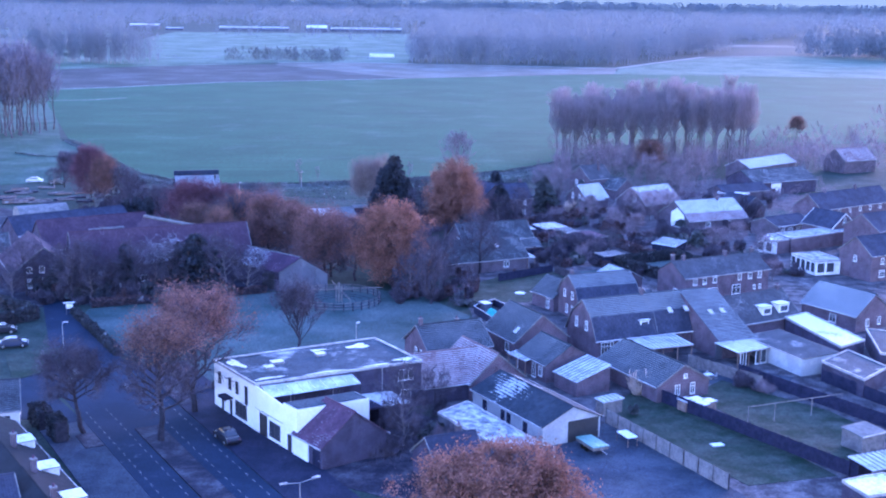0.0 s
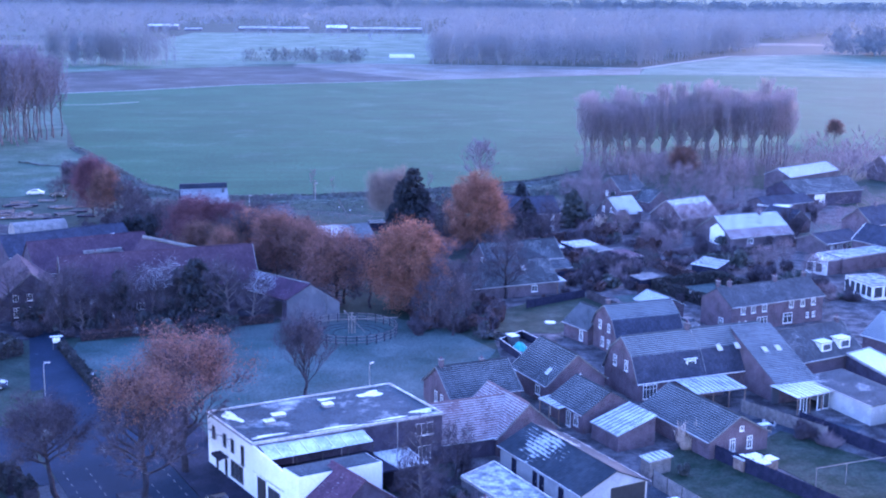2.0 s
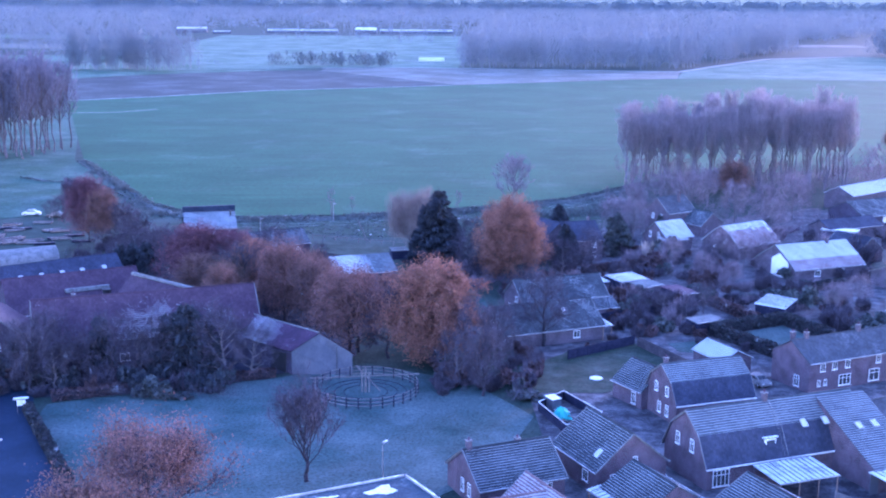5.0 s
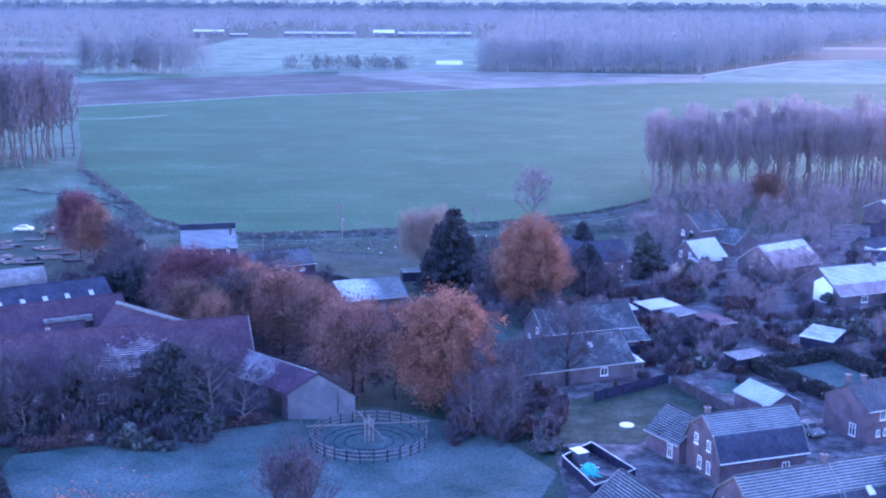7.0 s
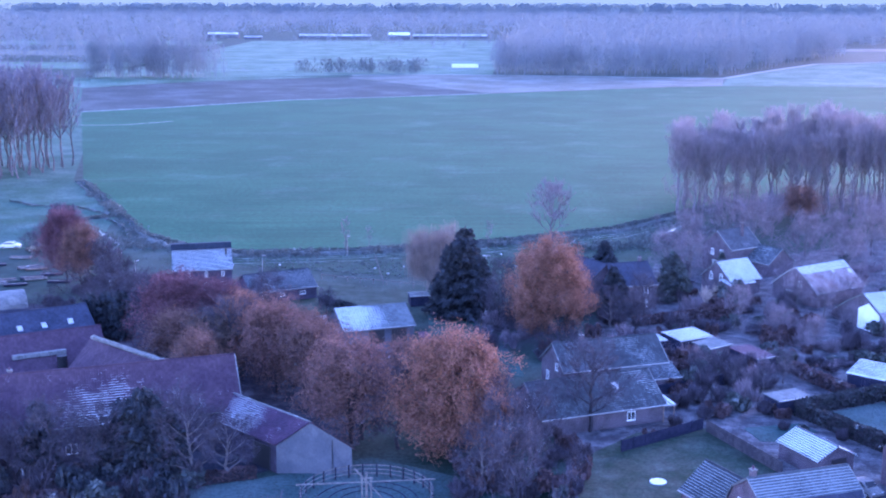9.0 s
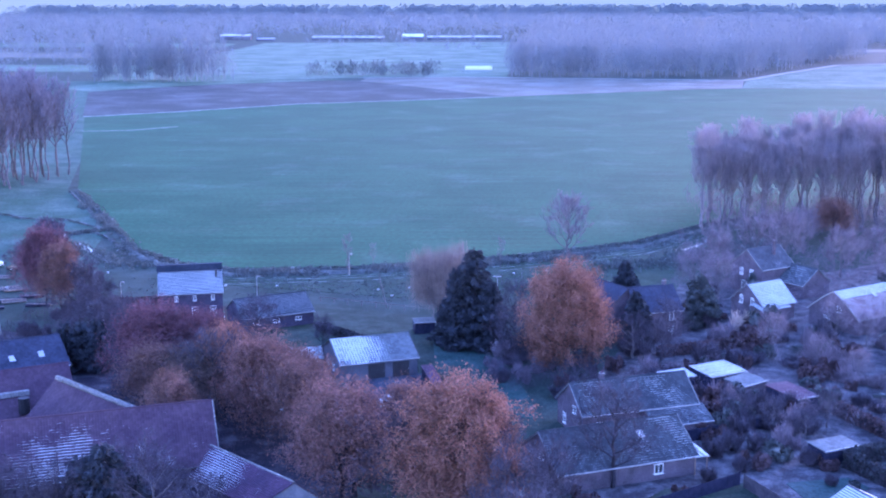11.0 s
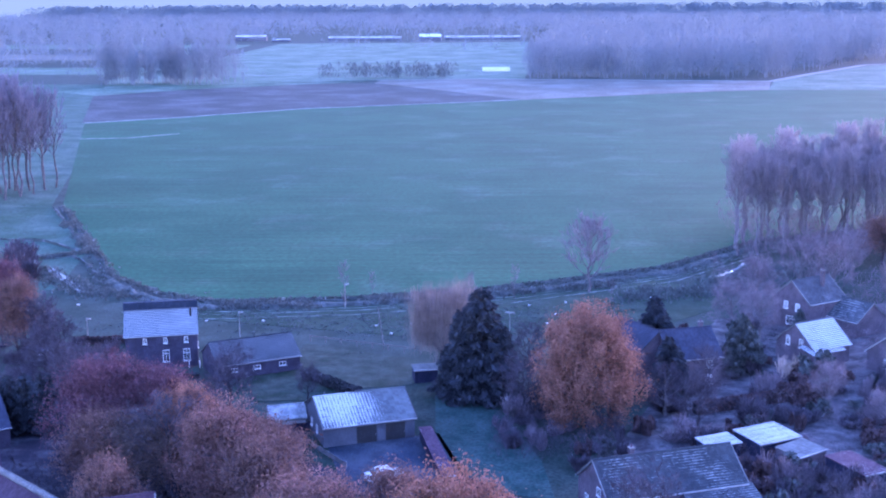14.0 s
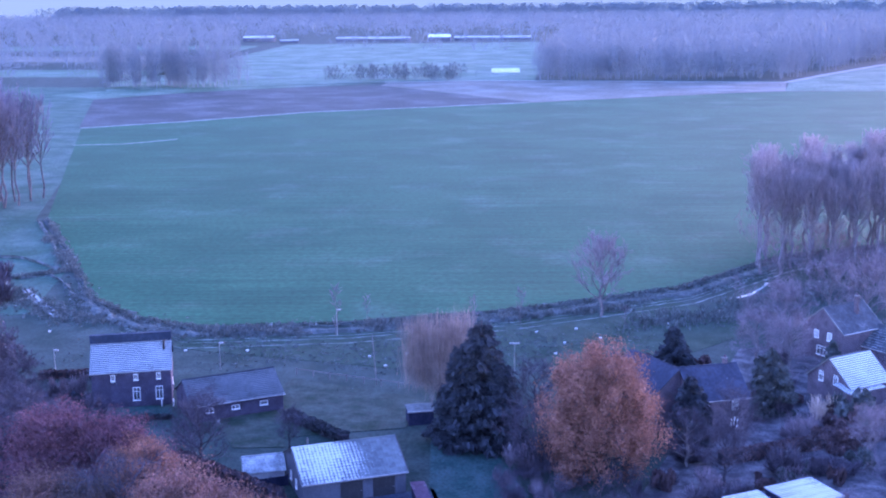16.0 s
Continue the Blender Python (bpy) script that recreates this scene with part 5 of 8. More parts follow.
# the long house, its gambrel part and the catslide
house("house", "long brick house with a gambrel roof of frosted blue tiles", 25.0, 182.6, 25, 10.8, 4.4, 3.2, 8.2, RED_BRICK, BLUE_TILE_LIGHT, brk=(2.9, 6.0), lower_roof=DARK_TILE, gutter=WHITE,
      windows=(("l", 1.4, 3.6, 0.8, 1.5), ("l", -1.6, 3.6, 0.8, 1.5), ("f", -3.4, 0.3, 2.2, 2.0, 3), ("f", 2, 0.8, 1.0, 1.2)), dormers=((-1, 3.6, 1.6, 1.2),), chimneys=((5.2, 0, 0.8),))
house("house", "adjoining brick house with frosted tiles and skylights", 35.3, 187.3, 24, 11.8, 4.4, 3.2, 8.2, RED_BRICK, BLUE_TILE_LIGHT, brk=(2.9, 6.0), lower_roof=DARK_TILE, gutter=WHITE,
      windows=(("f", 2.4, 0.3, 1.1, 2.1), ("f", 4.0, 0.3, 1.1, 2.1)), skylights=((-1, -3.0, 0.83), (-1, 0.0, 0.83)))
ext = mono_shed("house_wing", "catslide wing of a house with frosted tiles", [(37.0, 187.2), (43.0, 189.9), (46.6, 179.2), (40.0, 176.2)], 8.1, 2.7, RED_BRICK, BLUE_TILE_LIGHT, "house")
for x in (-1.0, 1.2):
    window(ext, pose(x, 0.5, 5.82, 26, 0, 0) @ pose(0, 0, 0, -90, 0, 0) @ pose(0, 0, -0.5), 0.8, 1.1, TRIM, BLIND, 0, "skylight")
cons = mono_shed("conservatory", "white conservatory with a bright frosted roof", [(40.5, 177.2), (46.3, 179.8), (48.0, 175.6), (42.0, 171.2)], 2.75, 2.5, GREY_WALL, CANOPY, "conservatory", True)
for x, w in ((-2.0, 1.2), (1.6, 2.2)):
    window(cons, pose(x, -2.2, 0.05), w, 2.2, bars=1)
mono_shed("canopy", "frosted sheet canopy behind the house", [(27.2, 177.4), (34.9, 180.6), (36.2, 175.7), (29.5, 172.5)], 2.9, 2.6, RED_BRICK, FROST_SHEET, "canopy", True)
house("house", "brick gambrel house with smoking chimney and frosted tiles", 25.1, 203.2, 23, 11.6, 4.0, 3.4, 7.4, RED_BRICK, BLUE_TILE_LIGHT, brk=(2.7, 5.6), lower_roof=DARK_TILE, gutter=WHITE,
      windows=(("l", 1.5, 3.4, 0.8, 1.3), ("l", -1.3, 3.4, 0.8, 1.3), ("l", 1.6, 0.7, 0.8, 1.5), ("l", -0.4, 0.7, 0.8, 1.5), ("f", 3, 0.7, 1.0, 1.3)), chimneys=((-5.2, 0.2, 0.7),))
house("house", "small brick annex with dark striped tiles", 18.6, 208.2, -58, 6.4, 3.3, 2.7, 5.3, RED_BRICK, BLUE_TILE, windows=(("f", 1.5, 0.4, 0.9, 1.7), ("r", -1.2, 0.5, 0.9, 1.7)), trim=False)
house("terraced_house", "brick terraced house with white windows and two chimneys", 48.6, 220.6, 29, 20.0, 3.9, 4.6, 6.9, RED_BRICK, PLAIN_TILE,
      windows=tuple(("f", x, 3.0, 0.9, 1.2) for x in (-7.6, -5.4, -3.0, 2.9, 5.4, 7.8)) + (("f", -3.4, 0.5, 2.2, 1.6, 2), ("f", 2.2, 0.4, 2.0, 1.8, 1), ("f", -8.2, 0.9, 0.6, 0.9), ("f", -7.0, 0.9, 0.6, 0.9), ("f", 6.6, 0.9, 0.6, 0.9), ("f", 8.0, 0.9, 0.6, 0.9), ("l", 1.4, 0.5, 1.1, 1.6)),
      chimneys=((-9.2, 0.8, 0.9), (-7.4, 0, 0.8), (2.4, 0, 0.8), (9.4, 0.5, 0.7)), trim=False)
house("house", "brick house with two white dormers and dark roof", 49.2, 193.9, 32, 14.0, 4.3, 3.0, 6.5, RED_BRICK, PLAIN_TILE, dormers=((-1, 0.2, 2.0, 1.3), (-1, 4.0, 2.2, 1.4)), chimneys=((6, 0, 0.6),))
# garages and back buildings
mono_shed("garage", "white-walled garage with a blue-grey roof", [(50.9, 185.3), (56.9, 172.3), (51.5, 167.4), (46.0, 179.4)], 3.1, 2.7, PALE_WALL, BITUMEN, "garage")
flat_block("garage", "row of garages with a long frosted roof", [(54.6, 191.8), (58.6, 174.8), (63.4, 178.8), (59.0, 195.2)], 2.9, DARK_BRICK, FROST_FLAT, "garage")
flat_block("garage", "low brick garage with a dark sheet roof", [(57.1, 159.2), (62.4, 165.3), (59.3, 173.7), (53.7, 167.6)], 2.7, DARK_BRICK, BITUMEN, "garage")
flat_block("garage", "brick garage with a partly frosted roof", [(63.6, 172.0), (72.0, 168.0), (74.0, 182.0), (66.0, 186.0)], 2.8, DARK_BRICK, BITUMEN, "garage")
house("house", "brick house with a striped frosted roof", 67.2, 200.6, -56, 11.5, 4.4, 3.0, 6.2, RED_BRICK, HALF_FROST_TILE, windows=(("r", -1.5, 0.8, 0.8, 1.3), ("r", 1.5, 0.8, 0.8, 1.3), ("f", 1, 0.8, 1.4, 1.4)), trim=False)
house("house", "two-storey brick house with white windows", 84.8, 238.0, 29, 12.0, 4.2, 5.4, 8.4, RED_BRICK, DARK_TILE,
      windows=(("f", -3, 3.4, 0.9, 1.2), ("f", 1, 3.4, 0.9, 1.2), ("f", -3, 0.8, 1.4, 1.4), ("l", 0, 3.4, 0.8, 1.2)))
house("house", "tall brick house with white window frames", 93.0, 262.0, 35, 12.0, 4.5, 6.0, 9.0, RED_BRICK, DARK_TILE, windows=(("f", -3, 4, 0.9, 1.2), ("f", 1, 4, 0.9, 1.2), ("f", -1, 0.8, 1.6, 1.5)))
sun_room = flat_block("sun_room", "white glazed sun room with frosted roof", [(69.5, 244.3), (72.3, 236.4), (78.3, 238.6), (75.5, 246.5)], 2.9, WHITE, PATCH_FROST, "conservatory")
for x in (-3.3, -1.65, 0.0, 1.65, 3.3):
    window(sun_room, pose(x, -3.22, 0.5), 1.45, 2.1, bars=0)
for y in (-2.0, 0.2):
    window(sun_room, pose(4.22, y, 0.5, 0, 0, 90), 1.9, 2.1, bars=0)
bay = flat_block("sun_room", "white glazed bay with a frosted roof light", [(66.6, 259.4), (69.6, 256.9), (73.0, 262.5), (69.5, 265.0)], 2.9, WHITE, FROST_FLAT, "conservatory")
for x in (-1.0, 0.9):
    window(bay, pose(x, -3.32, 0.5), 1.4, 1.9, bars=0)
flat_block("house", "flat-roofed brick house part with a frosted roof", [(69.8, 257.2), (77.5, 262.4), (74.2, 267.6), (69.7, 264.8)], 3.0, RED_BRICK, PATCH_FROST, "house")
flat_block("garage", "long low building with a white frosted roof edge", [(73.2, 258.8), (90.5, 270.6), (88.4, 275.5), (71.4, 264.6)], 3.2, RED_BRICK, PATCH_FROST, "building")
house("house", "brick house with a white-edged gable", 86.5, 276.5, -58, 9.0, 3.9, 3.6, 6.6, RED_BRICK, DARK_TILE, trim=WHITE, windows=(("r", 0, 4.4, 0.8, 1.2),))
house("house", "low brick house with white windows and gutter", 77.0, 282.0, 35, 12.0, 4.0, 2.9, 4.4, BROWN_BRICK, DARK_TILE, windows=(("f", -4, 0.6, 1.0, 1.6), ("f", -1.5, 0.6, 1.6, 1.6), ("f", 1.5, 0.6, 1.6, 1.6), ("f", 4.2, 0.6, 1.0, 1.6)), gutter=WHITE)
house("terraced_house", "row of brick houses with dark roofs", 97.0, 300.0, 36, 28.0, 4.2, 4.8, 8.0, RED_BRICK, DARK_TILE, windows=tuple(("f", x, 3.2, 0.9, 1.2) for x in (-11, -7, -3, 1, 5, 9)), chimneys=((-8, 0, 0.8), (4, 0, 0.8)))
bungalow = house("house", "bungalow with frosted upper tiles over a brown lower slope", 60.5, 292.7, 25, 17.0, 6.4, 2.4, 6.2, BROWN_BRICK, FROST_TILE, brk=(4.4, 3.8), lower_roof=PINK_TILE, windows=(("f", 3, 0.6, 1.4, 1.2), ("f", -3, 0.6, 1.4, 1.2)), chimneys=((3.5, -0.6, 0.5),))
ring = [(1.0, 0.0), (1.0, 3.4), (-1.4, 4.7), (-4.3, 3.2), (-4.3, 0.0)]
m = Mesh()
m.face([(-8.62, y, z) for y, z in ring])
for a, b in zip(ring, ring[1:]):
    m.face([(-8.62, *a), (-8.62, *b), (-8.5, *b), (-8.5, *a)])
part("gable_cladding", m, WHITE_WALL, bungalow, "white painted gable cladding")
house("house", "brick chalet house with frosted upper roof", 49.8, 310.6, 38, 12.6, 5.2, 3.0, 6.7, BROWN_BRICK, FROST_TILE, brk=(1.9, 5.6), lower_roof=PINK_TILE, trim=TRIM, windows=(("l", 1.2, 3.2, 0.8, 1.1), ("l", -1.2, 0.8, 1.6, 1.4)), skylights=((-1, 1, 0.45), (-1, 3.6, 0.8)))
house("house", "brick house with a white frosted roof", 34.4, 315.2, 36, 7.6, 3.9, 3.1, 6.2, BROWN_BRICK, FROST_TILE, windows=(("l", 1.3, 2.6, 0.8, 1.4), ("l", -1.4, 2.6, 0.8, 1.4), ("f", 1.5, 0.6, 1.8, 1.3, 2)))
mono_shed("house_wing", "frosted lean-to of a brick house", [(31.6, 311.0), (37.4, 314.6), (38.6, 312.4), (33.2, 308.0)], 3.2, 2.5, BROWN_BRICK, FROST_TILE, "house")
house("house", "brick house with shuttered windows and dark frosted roof", 37.4, 336.0, 38, 8.6, 4.0, 5.2, 8.4, BROWN_BRICK, PLAIN_TILE, windows=(("l", 1.4, 3.3, 0.9, 1.3, 0, BLIND), ("l", -1.2, 3.3, 0.9, 1.3, 0, BLIND), ("l", 0, 0.7, 2.0, 1.5, 2)), chimneys=((1.2, -1.6, 1.4),))
house("house", "small frosted-roofed house by the wood", 44.5, 333.0, -52, 7.0, 3.6, 2.8, 5.4, BROWN_BRICK, SLATE)
house("house", "brick house with white shutters under a dark roof", 13.6, 302.0, 22, 8.0, 4.1, 4.8, 8.0, BROWN_BRICK, DARK_TILE, windows=(("f", -2.2, 3.0, 1.0, 1.2, 0, BLIND), ("f", 2.0, 3.0, 1.0, 1.2, 0, BLIND), ("f", -2.2, 0.6, 1.0, 1.4, 0, BLIND), ("f", 2.0, 0.6, 1.0, 1.4, 0, BLIND)), chimneys=((2.6, 0.2, 0.7),), trim=False)
house("house", "dark-roofed brick house behind the orange oak", 6.8, 304.4, -56, 10.5, 4.2, 4.8, 8.0, BROWN_BRICK, DARK_TILE, windows=(("f", 2.5, 2.8, 0.9, 1.3), ("f", 2.5, 0.6, 0.9, 1.3)), trim=False)
house("hall", "large shed with a wide grey roof and white doors", 91.0, 348.6, 28, 23.0, 6.0, 3.8, 6.6, DARK_BRICK, SLATE, "shed", doors=(("f", -3.5, 3.6, 3.2, WHITE),), trim=False)
house("hall", "large shed with a bright frosted roof", 95.3, 378.9, 44, 26.0, 4.2, 4.2, 6.2, BROWN_BRICK, FROST_TILE, "shed", trim=False)
house("house", "brick bungalow with frosted flat porch", 78.0, 332.0, 30, 16.0, 3.6, 2.8, 4.4, BROWN_BRICK, DARK_TILE, trim=False)
flat_block("canopy", "low frosted flat canopy", [(70.5, 325.0), (78.0, 322.0), (79.5, 325.5), (72.0, 328.5)], 2.8, DARK_BRICK, FROST_FLAT, "canopy")
house("house", "brick house with low dark roof", 72.5, 305.0, -55, 9.0, 4.0, 2.8, 5.6, BROWN_BRICK, DARK_TILE, trim=True)
house("house", "brick farmhouse far behind the village", 128.0, 395.0, 30, 14.0, 4.5, 4.2, 7.6, BROWN_BRICK, PINK_TILE)

# the paired roofs behind the park
house("house", "wide brick house with striped blue-grey tiles and a chimney", 7.6, 255.4, 24, 16.4, 3.9, 3.5, 6.5, BROWN_BRICK, PAIR_TILE, chimneys=((-3.6, 0.3, 0.7),), windows=(("l", 1.5, 2.9, 0.9, 1.0), ("l", -1.6, 0.6, 0.9, 1.4), ("f", -5.8, 0.4, 0.8, 1.8), ("f", -2.6, 0.9, 1.2, 1.2)))
mono_shed("house_wing", "catslide part of the wide brick house", [(9.6, 252.0), (17.4, 255.5), (18.6, 252.4), (10.8, 248.9)], 3.3, 1.9, BROWN_BRICK, PAIR_TILE, "house")
house("house", "lower house part with a partly frosted slate roof", 4.6, 239.0, 26, 18.0, 5.0, 2.6, 5.9, BROWN_BRICK, PAIR_TILE, windows=(("l", 0.6, 2.7, 1.3, 1.0), ("f", 4, 0.8, 1.2, 1.2)), skylights=((-1, 3.2, 0.4),))
mono_shed("porch", "white frosted corner porch", [(12.6, 242.6), (14.4, 243.2), (16.4, 238.6), (14.8, 237.8)], 2.7, 2.4, BROWN_BRICK, FROST_SHEET, "porch", True)

# ---- garden sheds with frosted roofs ----
mono_shed("shed", "garden shed under a white frosted roof", [(42.5, 256.4), (46.8, 264.1), (50.1, 257.9), (45.9, 248.9)], 2.6, 2.3, DARK_WOOD, FROST_SHEET, group="garden sheds", shrink=0.88)
house("shed", "brick garden shed with a striped frosted roof", 31.6, 224.2, -62.5, 7.2, 2.6, 2.4, 3.7, BROWN_BRICK, FROST_TILE, "shed", group="garden sheds", trim=False, gutter=False, doors=(("r", 0.4, 2.2, 2.1, DARK),))
mono_shed("shed", "low garden shed with a frosted roof", [(29.1, 245.0), (34.0, 247.7), (35.0, 244.4), (29.8, 241.2)], 2.3, 2.1, DARK_WOOD, SHEET, group="garden sheds", shrink=0.95)
mono_shed("shed", "wooden shed with a bright frosted roof", [(17.6, 274.3), (24.0, 278.4), (25.2, 272.4), (19.6, 268.8)], 2.7, 2.4, DARK_WOOD, FROST_TILE, group="garden sheds", shrink=0.92)
mono_shed("shed", "low lean-to with a ragged frosted roof", [(12.6, 271.1), (17.0, 273.8), (18.0, 270.6), (14.1, 268.5)], 2.5, 2.2, DARK_WOOD, FROST_TILE, group="garden sheds")
mono_shed("shed", "dark red wooden shed with a frosted roof", [(22.1, 269.3), (26.4, 273.4), (27.9, 268.8), (23.4, 265.0)], 2.5, 2.2, BROWN_BRICK, SHEET, group="garden sheds", shrink=0.88)
mono_shed("shed", "dark shed with a rimed felt roof", [(27.6, 268.0), (31.3, 269.4), (33.6, 262.9), (29.8, 259.6)], 2.4, 2.2, DARK_WOOD, BROWN_TILE, group="garden sheds", shrink=0.88)
mono_shed("shed", "grey-roofed playhouse shed on the lawn", [(48.1, 140.6), (52.1, 143.2), (54.0, 139.6), (49.6, 137.0)], 2.5, 2.2, GREY_WOOD, SHEET, group="garden sheds", shrink=0.88)
mono_shed("canopy", "corrugated canopy with frosted sheets", [(46.0, 130.4), (52.5, 133.4), (54.0, 129.6), (47.6, 126.8)], 2.5, 2.2, DARK_WOOD, FROST_SHEET, "canopy", True)
flat_block("shed", "brick shed with frosted flat roof", [(44.6, 119.0), (50.0, 121.0), (48.4, 125.6), (43.2, 123.2)], 2.4, DARK_BRICK, FROST_FLAT, group="garden sheds")
mono_shed("shed", "small frosted bicycle shelter", [(18.8, 150.8), (22.2, 153.2), (23.2, 151.4), (19.9, 149.0)], 2.2, 2.0, GREY_WOOD, FROST_SHEET, group="garden sheds", shrink=0.88)

# ---- farm by the park ----
house("barn", "long farm barn with weathered red tiles, half frosted", -55.9, 222.9, 24, 33.0, 4.9, 4.9, 10.4, DARK_BRICK, RED_TILE_FROST, "barn", back_roof=RED_TILE, gutter=DARK, trim=EDGE, chimneys=((-10.5, 0.5, 0.3),),
      doors=(("f", 3.0, 3.0, 2.8, DARK_WOOD), ("f", 8.5, 2.2, 2.4, DARK_WOOD)), windows=(("f", -8.0, 1.2, 1.4, 1.2), ("f", -4.0, 1.2, 1.4, 1.2)))
house("farmhouse", "timber-framed farmhouse with white windows and red tiles", -79.0, 221.0, -62, 17.0, 5.6, 3.6, 8.0, DARK_BRICK, RED_TILE, "farmhouse",
      windows=tuple(("r", x, z, 0.9, h) for x in (-2.6, -0.4, 1.8, 4.0) for z, h in ((0.6, 1.7), (3.3, 1.2))))
back_barn = house("barn", "farm barn with a high red tile roof", -74.5, 241.5, 33, 22.0, 6.0, 4.0, 8.8, DARK_BRICK, RED_TILE, "barn", trim=False)
m = Mesh()
m.box(-3.6, 3.6, -0.35, 0.35, 0, 0.55)
part("roof_vent", m, EDGE, back_barn, "long grey vent on the roof", at=pose(2.0, -3.2, 6.2))
m = Mesh()
m.tube((4.6, -5.6, 4.6), (4.6, -5.6, 6.6), 0.7, 0.7, 10)
part("flue", m, BLACK_METAL, back_barn, "squat black flue")
cross_barn = house("barn", "red-tiled cross wing of the farm with a heavy frosted ridge", -56.3, 233.9, -37.5, 17.0, 4.4, 5.2, 9.3, DARK_BRICK, RED_TILE, "barn", trim=False, gutter=DARK)
m = Mesh()
m.tube((0, 0, 9.42), (0.5, 0, 9.45), 0.30, 0.36, 8)
cap = m.data("ridge_tile")
cap.materials.append(EDGE)
for k in range(34):
    part("ridge_tile", cap, None, cross_barn, at=pose(-8.4 + 0.5 * k, 0, 0))
house("barn", "dark-roofed stable with four skylights", -86.0, 261.2, 40, 26.0, 5.0, 3.0, 6.3, DARK_BRICK, DARK_TILE, "barn", trim=False,
      skylights=tuple((-1, x, 0.6) for x in (-6.0, -2.2, 1.6, 5.4, 9.6)))


def skewed_barn():
    """A barn whose end wall is cut askew to its ridge."""
    left, top, right = Vector((-32.3, 215.8, 3.7)), Vector((-28.5, 216.6, 6.2)), Vector((-23.4, 216.3, 3.3))
    away = Vector((-0.77, 0.64, 0)) * 15.0
    base = Vector((-32.3, 215.8, 0))
    root = thing("barn", "barn with a grey skewed end wall and rusty frosted roof", "barn", base.x, base.y)
    a, b, c = left - base, top - base, right - base
    flat = lambda v: Vector((v.x, v.y, 0))
    m = Mesh()
    m.face([flat(a), flat(c), c, b, a])
    part("end_wall", m, GREY_WALL, root, "grey rendered end wall")
    m = Mesh()
    m.face([flat(a) + away, flat(a), a, a + away])
    m.face([flat(c), flat(c) + away, c + away, c])
    m.face([flat(c) + away, flat(a) + away, a + away, b + away, c + away])
    part("side_wall", m, DARK_BRICK, root)
    out = away.normalized() * -0.3
    for low, mat, nm in ((a, WING_TILE, "half-frosted rusty tile slope"), (c, BROWN_TILE, "dark brown tile slope")):
        m = Mesh()
        end = low + (low - b) * 0.07
        lift = Vector((0, 0, 0.10))
        n = 15
        for k in range(n):
            p, q = b.lerp(end, k / n) + lift, b.lerp(end, (k + 1) / n) + lift + Vector((0, 0, 0.035))
            r = q - Vector((0, 0, 0.035))
            quad, lip = [p + out, p + away, q + away, q + out], [q + out, q + away, r + away, r + out]
            v0, v1 = k * 0.34, (k + 1) * 0.34 - 1e-3
            uv = [(0, v0), (15.3, v0), (15.3, v1), (0, v1)]
            if low is a:
                quad, lip, uv = quad[::-1], lip[::-1], uv[::-1]
            m.face(quad[::-1], uv[::-1])
            m.face(lip[::-1])
        under = [b + out, b + away, end + away, end + out]
        m.face(under)
        part("roof", m, mat, root, nm)
    m = Mesh()
    for k in range(36):
        p, q = (b + out).lerp(b + away, k / 36), (b + out).lerp(b + away, (k + 1) / 36)
        m.tube(p + Vector((0, 0, 0.12)), q + Vector((0, 0, 0.13)), 0.10, 0.12, 6)
    part("ridge_tiles", m, EDGE, root)
    m = Mesh()
    d = away.normalized()
    ang = math.degrees(math.atan2(-d.y, -d.x))
    m.box(0.8, 4.2, -0.06, 0.02, 0.02, 3.0)
    part("barn_door", m, DARK, root, "wide dark barn door", at=pose(a.x + away.x * 0.36, a.y + away.y * 0.36, 0, 0, 0, ang))
    m = Mesh()
    m.tube((6.6, 0.35, 0), (6.6, 0.35, 4.3), 0.06, 0.06, 6)
    part("drainpipe", m, DARK, root)


skewed_barn()
house("farmhouse", "brick farm wing with small windows", -94.0, 232.5, 28, 10.0, 4.0, 3.4, 6.4, DARK_BRICK, SLATE, "farmhouse")

# ---- farmhouse by the field ----
fh = house("farmhouse", "two-storey dark brick farmhouse with a striped frosted roof", -66.7, 305.2, 18, 10.8, 4.3, 5.4, 8.4, DARK_BRICK, HALF_FROST_TILE, "farmhouse", trim=False, back_roof=DARK_TILE,
      windows=(("f", -2.5, 3.85, 0.6, 0.9), ("f", 0.6, 3.85, 0.6, 0.9), ("f", 3.7, 3.85, 0.6, 0.9), ("f", 0.6, 0.9, 1.0, 1.9), ("f", 3.7, 0.9, 1.0, 1.9), ("r", 1.0, 1.4, 0.6, 1.0)), chimneys=((-1.0, 1.2, -0.2),))
m = Mesh()
m.box(-5.7, 5.6, -0.3, 0.5, 8.3, 9.5)
part("clerestory", m, BLACK_TILE, fh, "dark raised band along the ridge")
m = Mesh()
m.tube((4.5, -1.5, 7.0), (4.5, -1.5, 8.5), 0.17, 0.17, 8)
m.tube((4.5, -1.5, 8.5), (4.5, -1.5, 8.62), 0.26, 0.22, 8)
part("flue", m, BLACK_METAL, fh, "short black flue")
for x in (4.0, 5.6):
    root = thing("handrail", "short white rail of the terrace steps", "rail", -66.7 + x * 0.951 + 5.1 * 0.309, 305.2 + x * 0.309 - 5.1 * 0.951, 18, group="white rails of the terrace steps")
    m = Mesh()
    m.box(-0.05, 0.05, -0.6, 0.6, 0.75, 0.85)
    part("rail", m, WHITE, root)
    for y in (-0.55, 0.55):
        m = Mesh()
        m.box(-0.05, 0.05, y - 0.05, y + 0.05, 0, 0.75)
        part("post", m, WHITE, root)
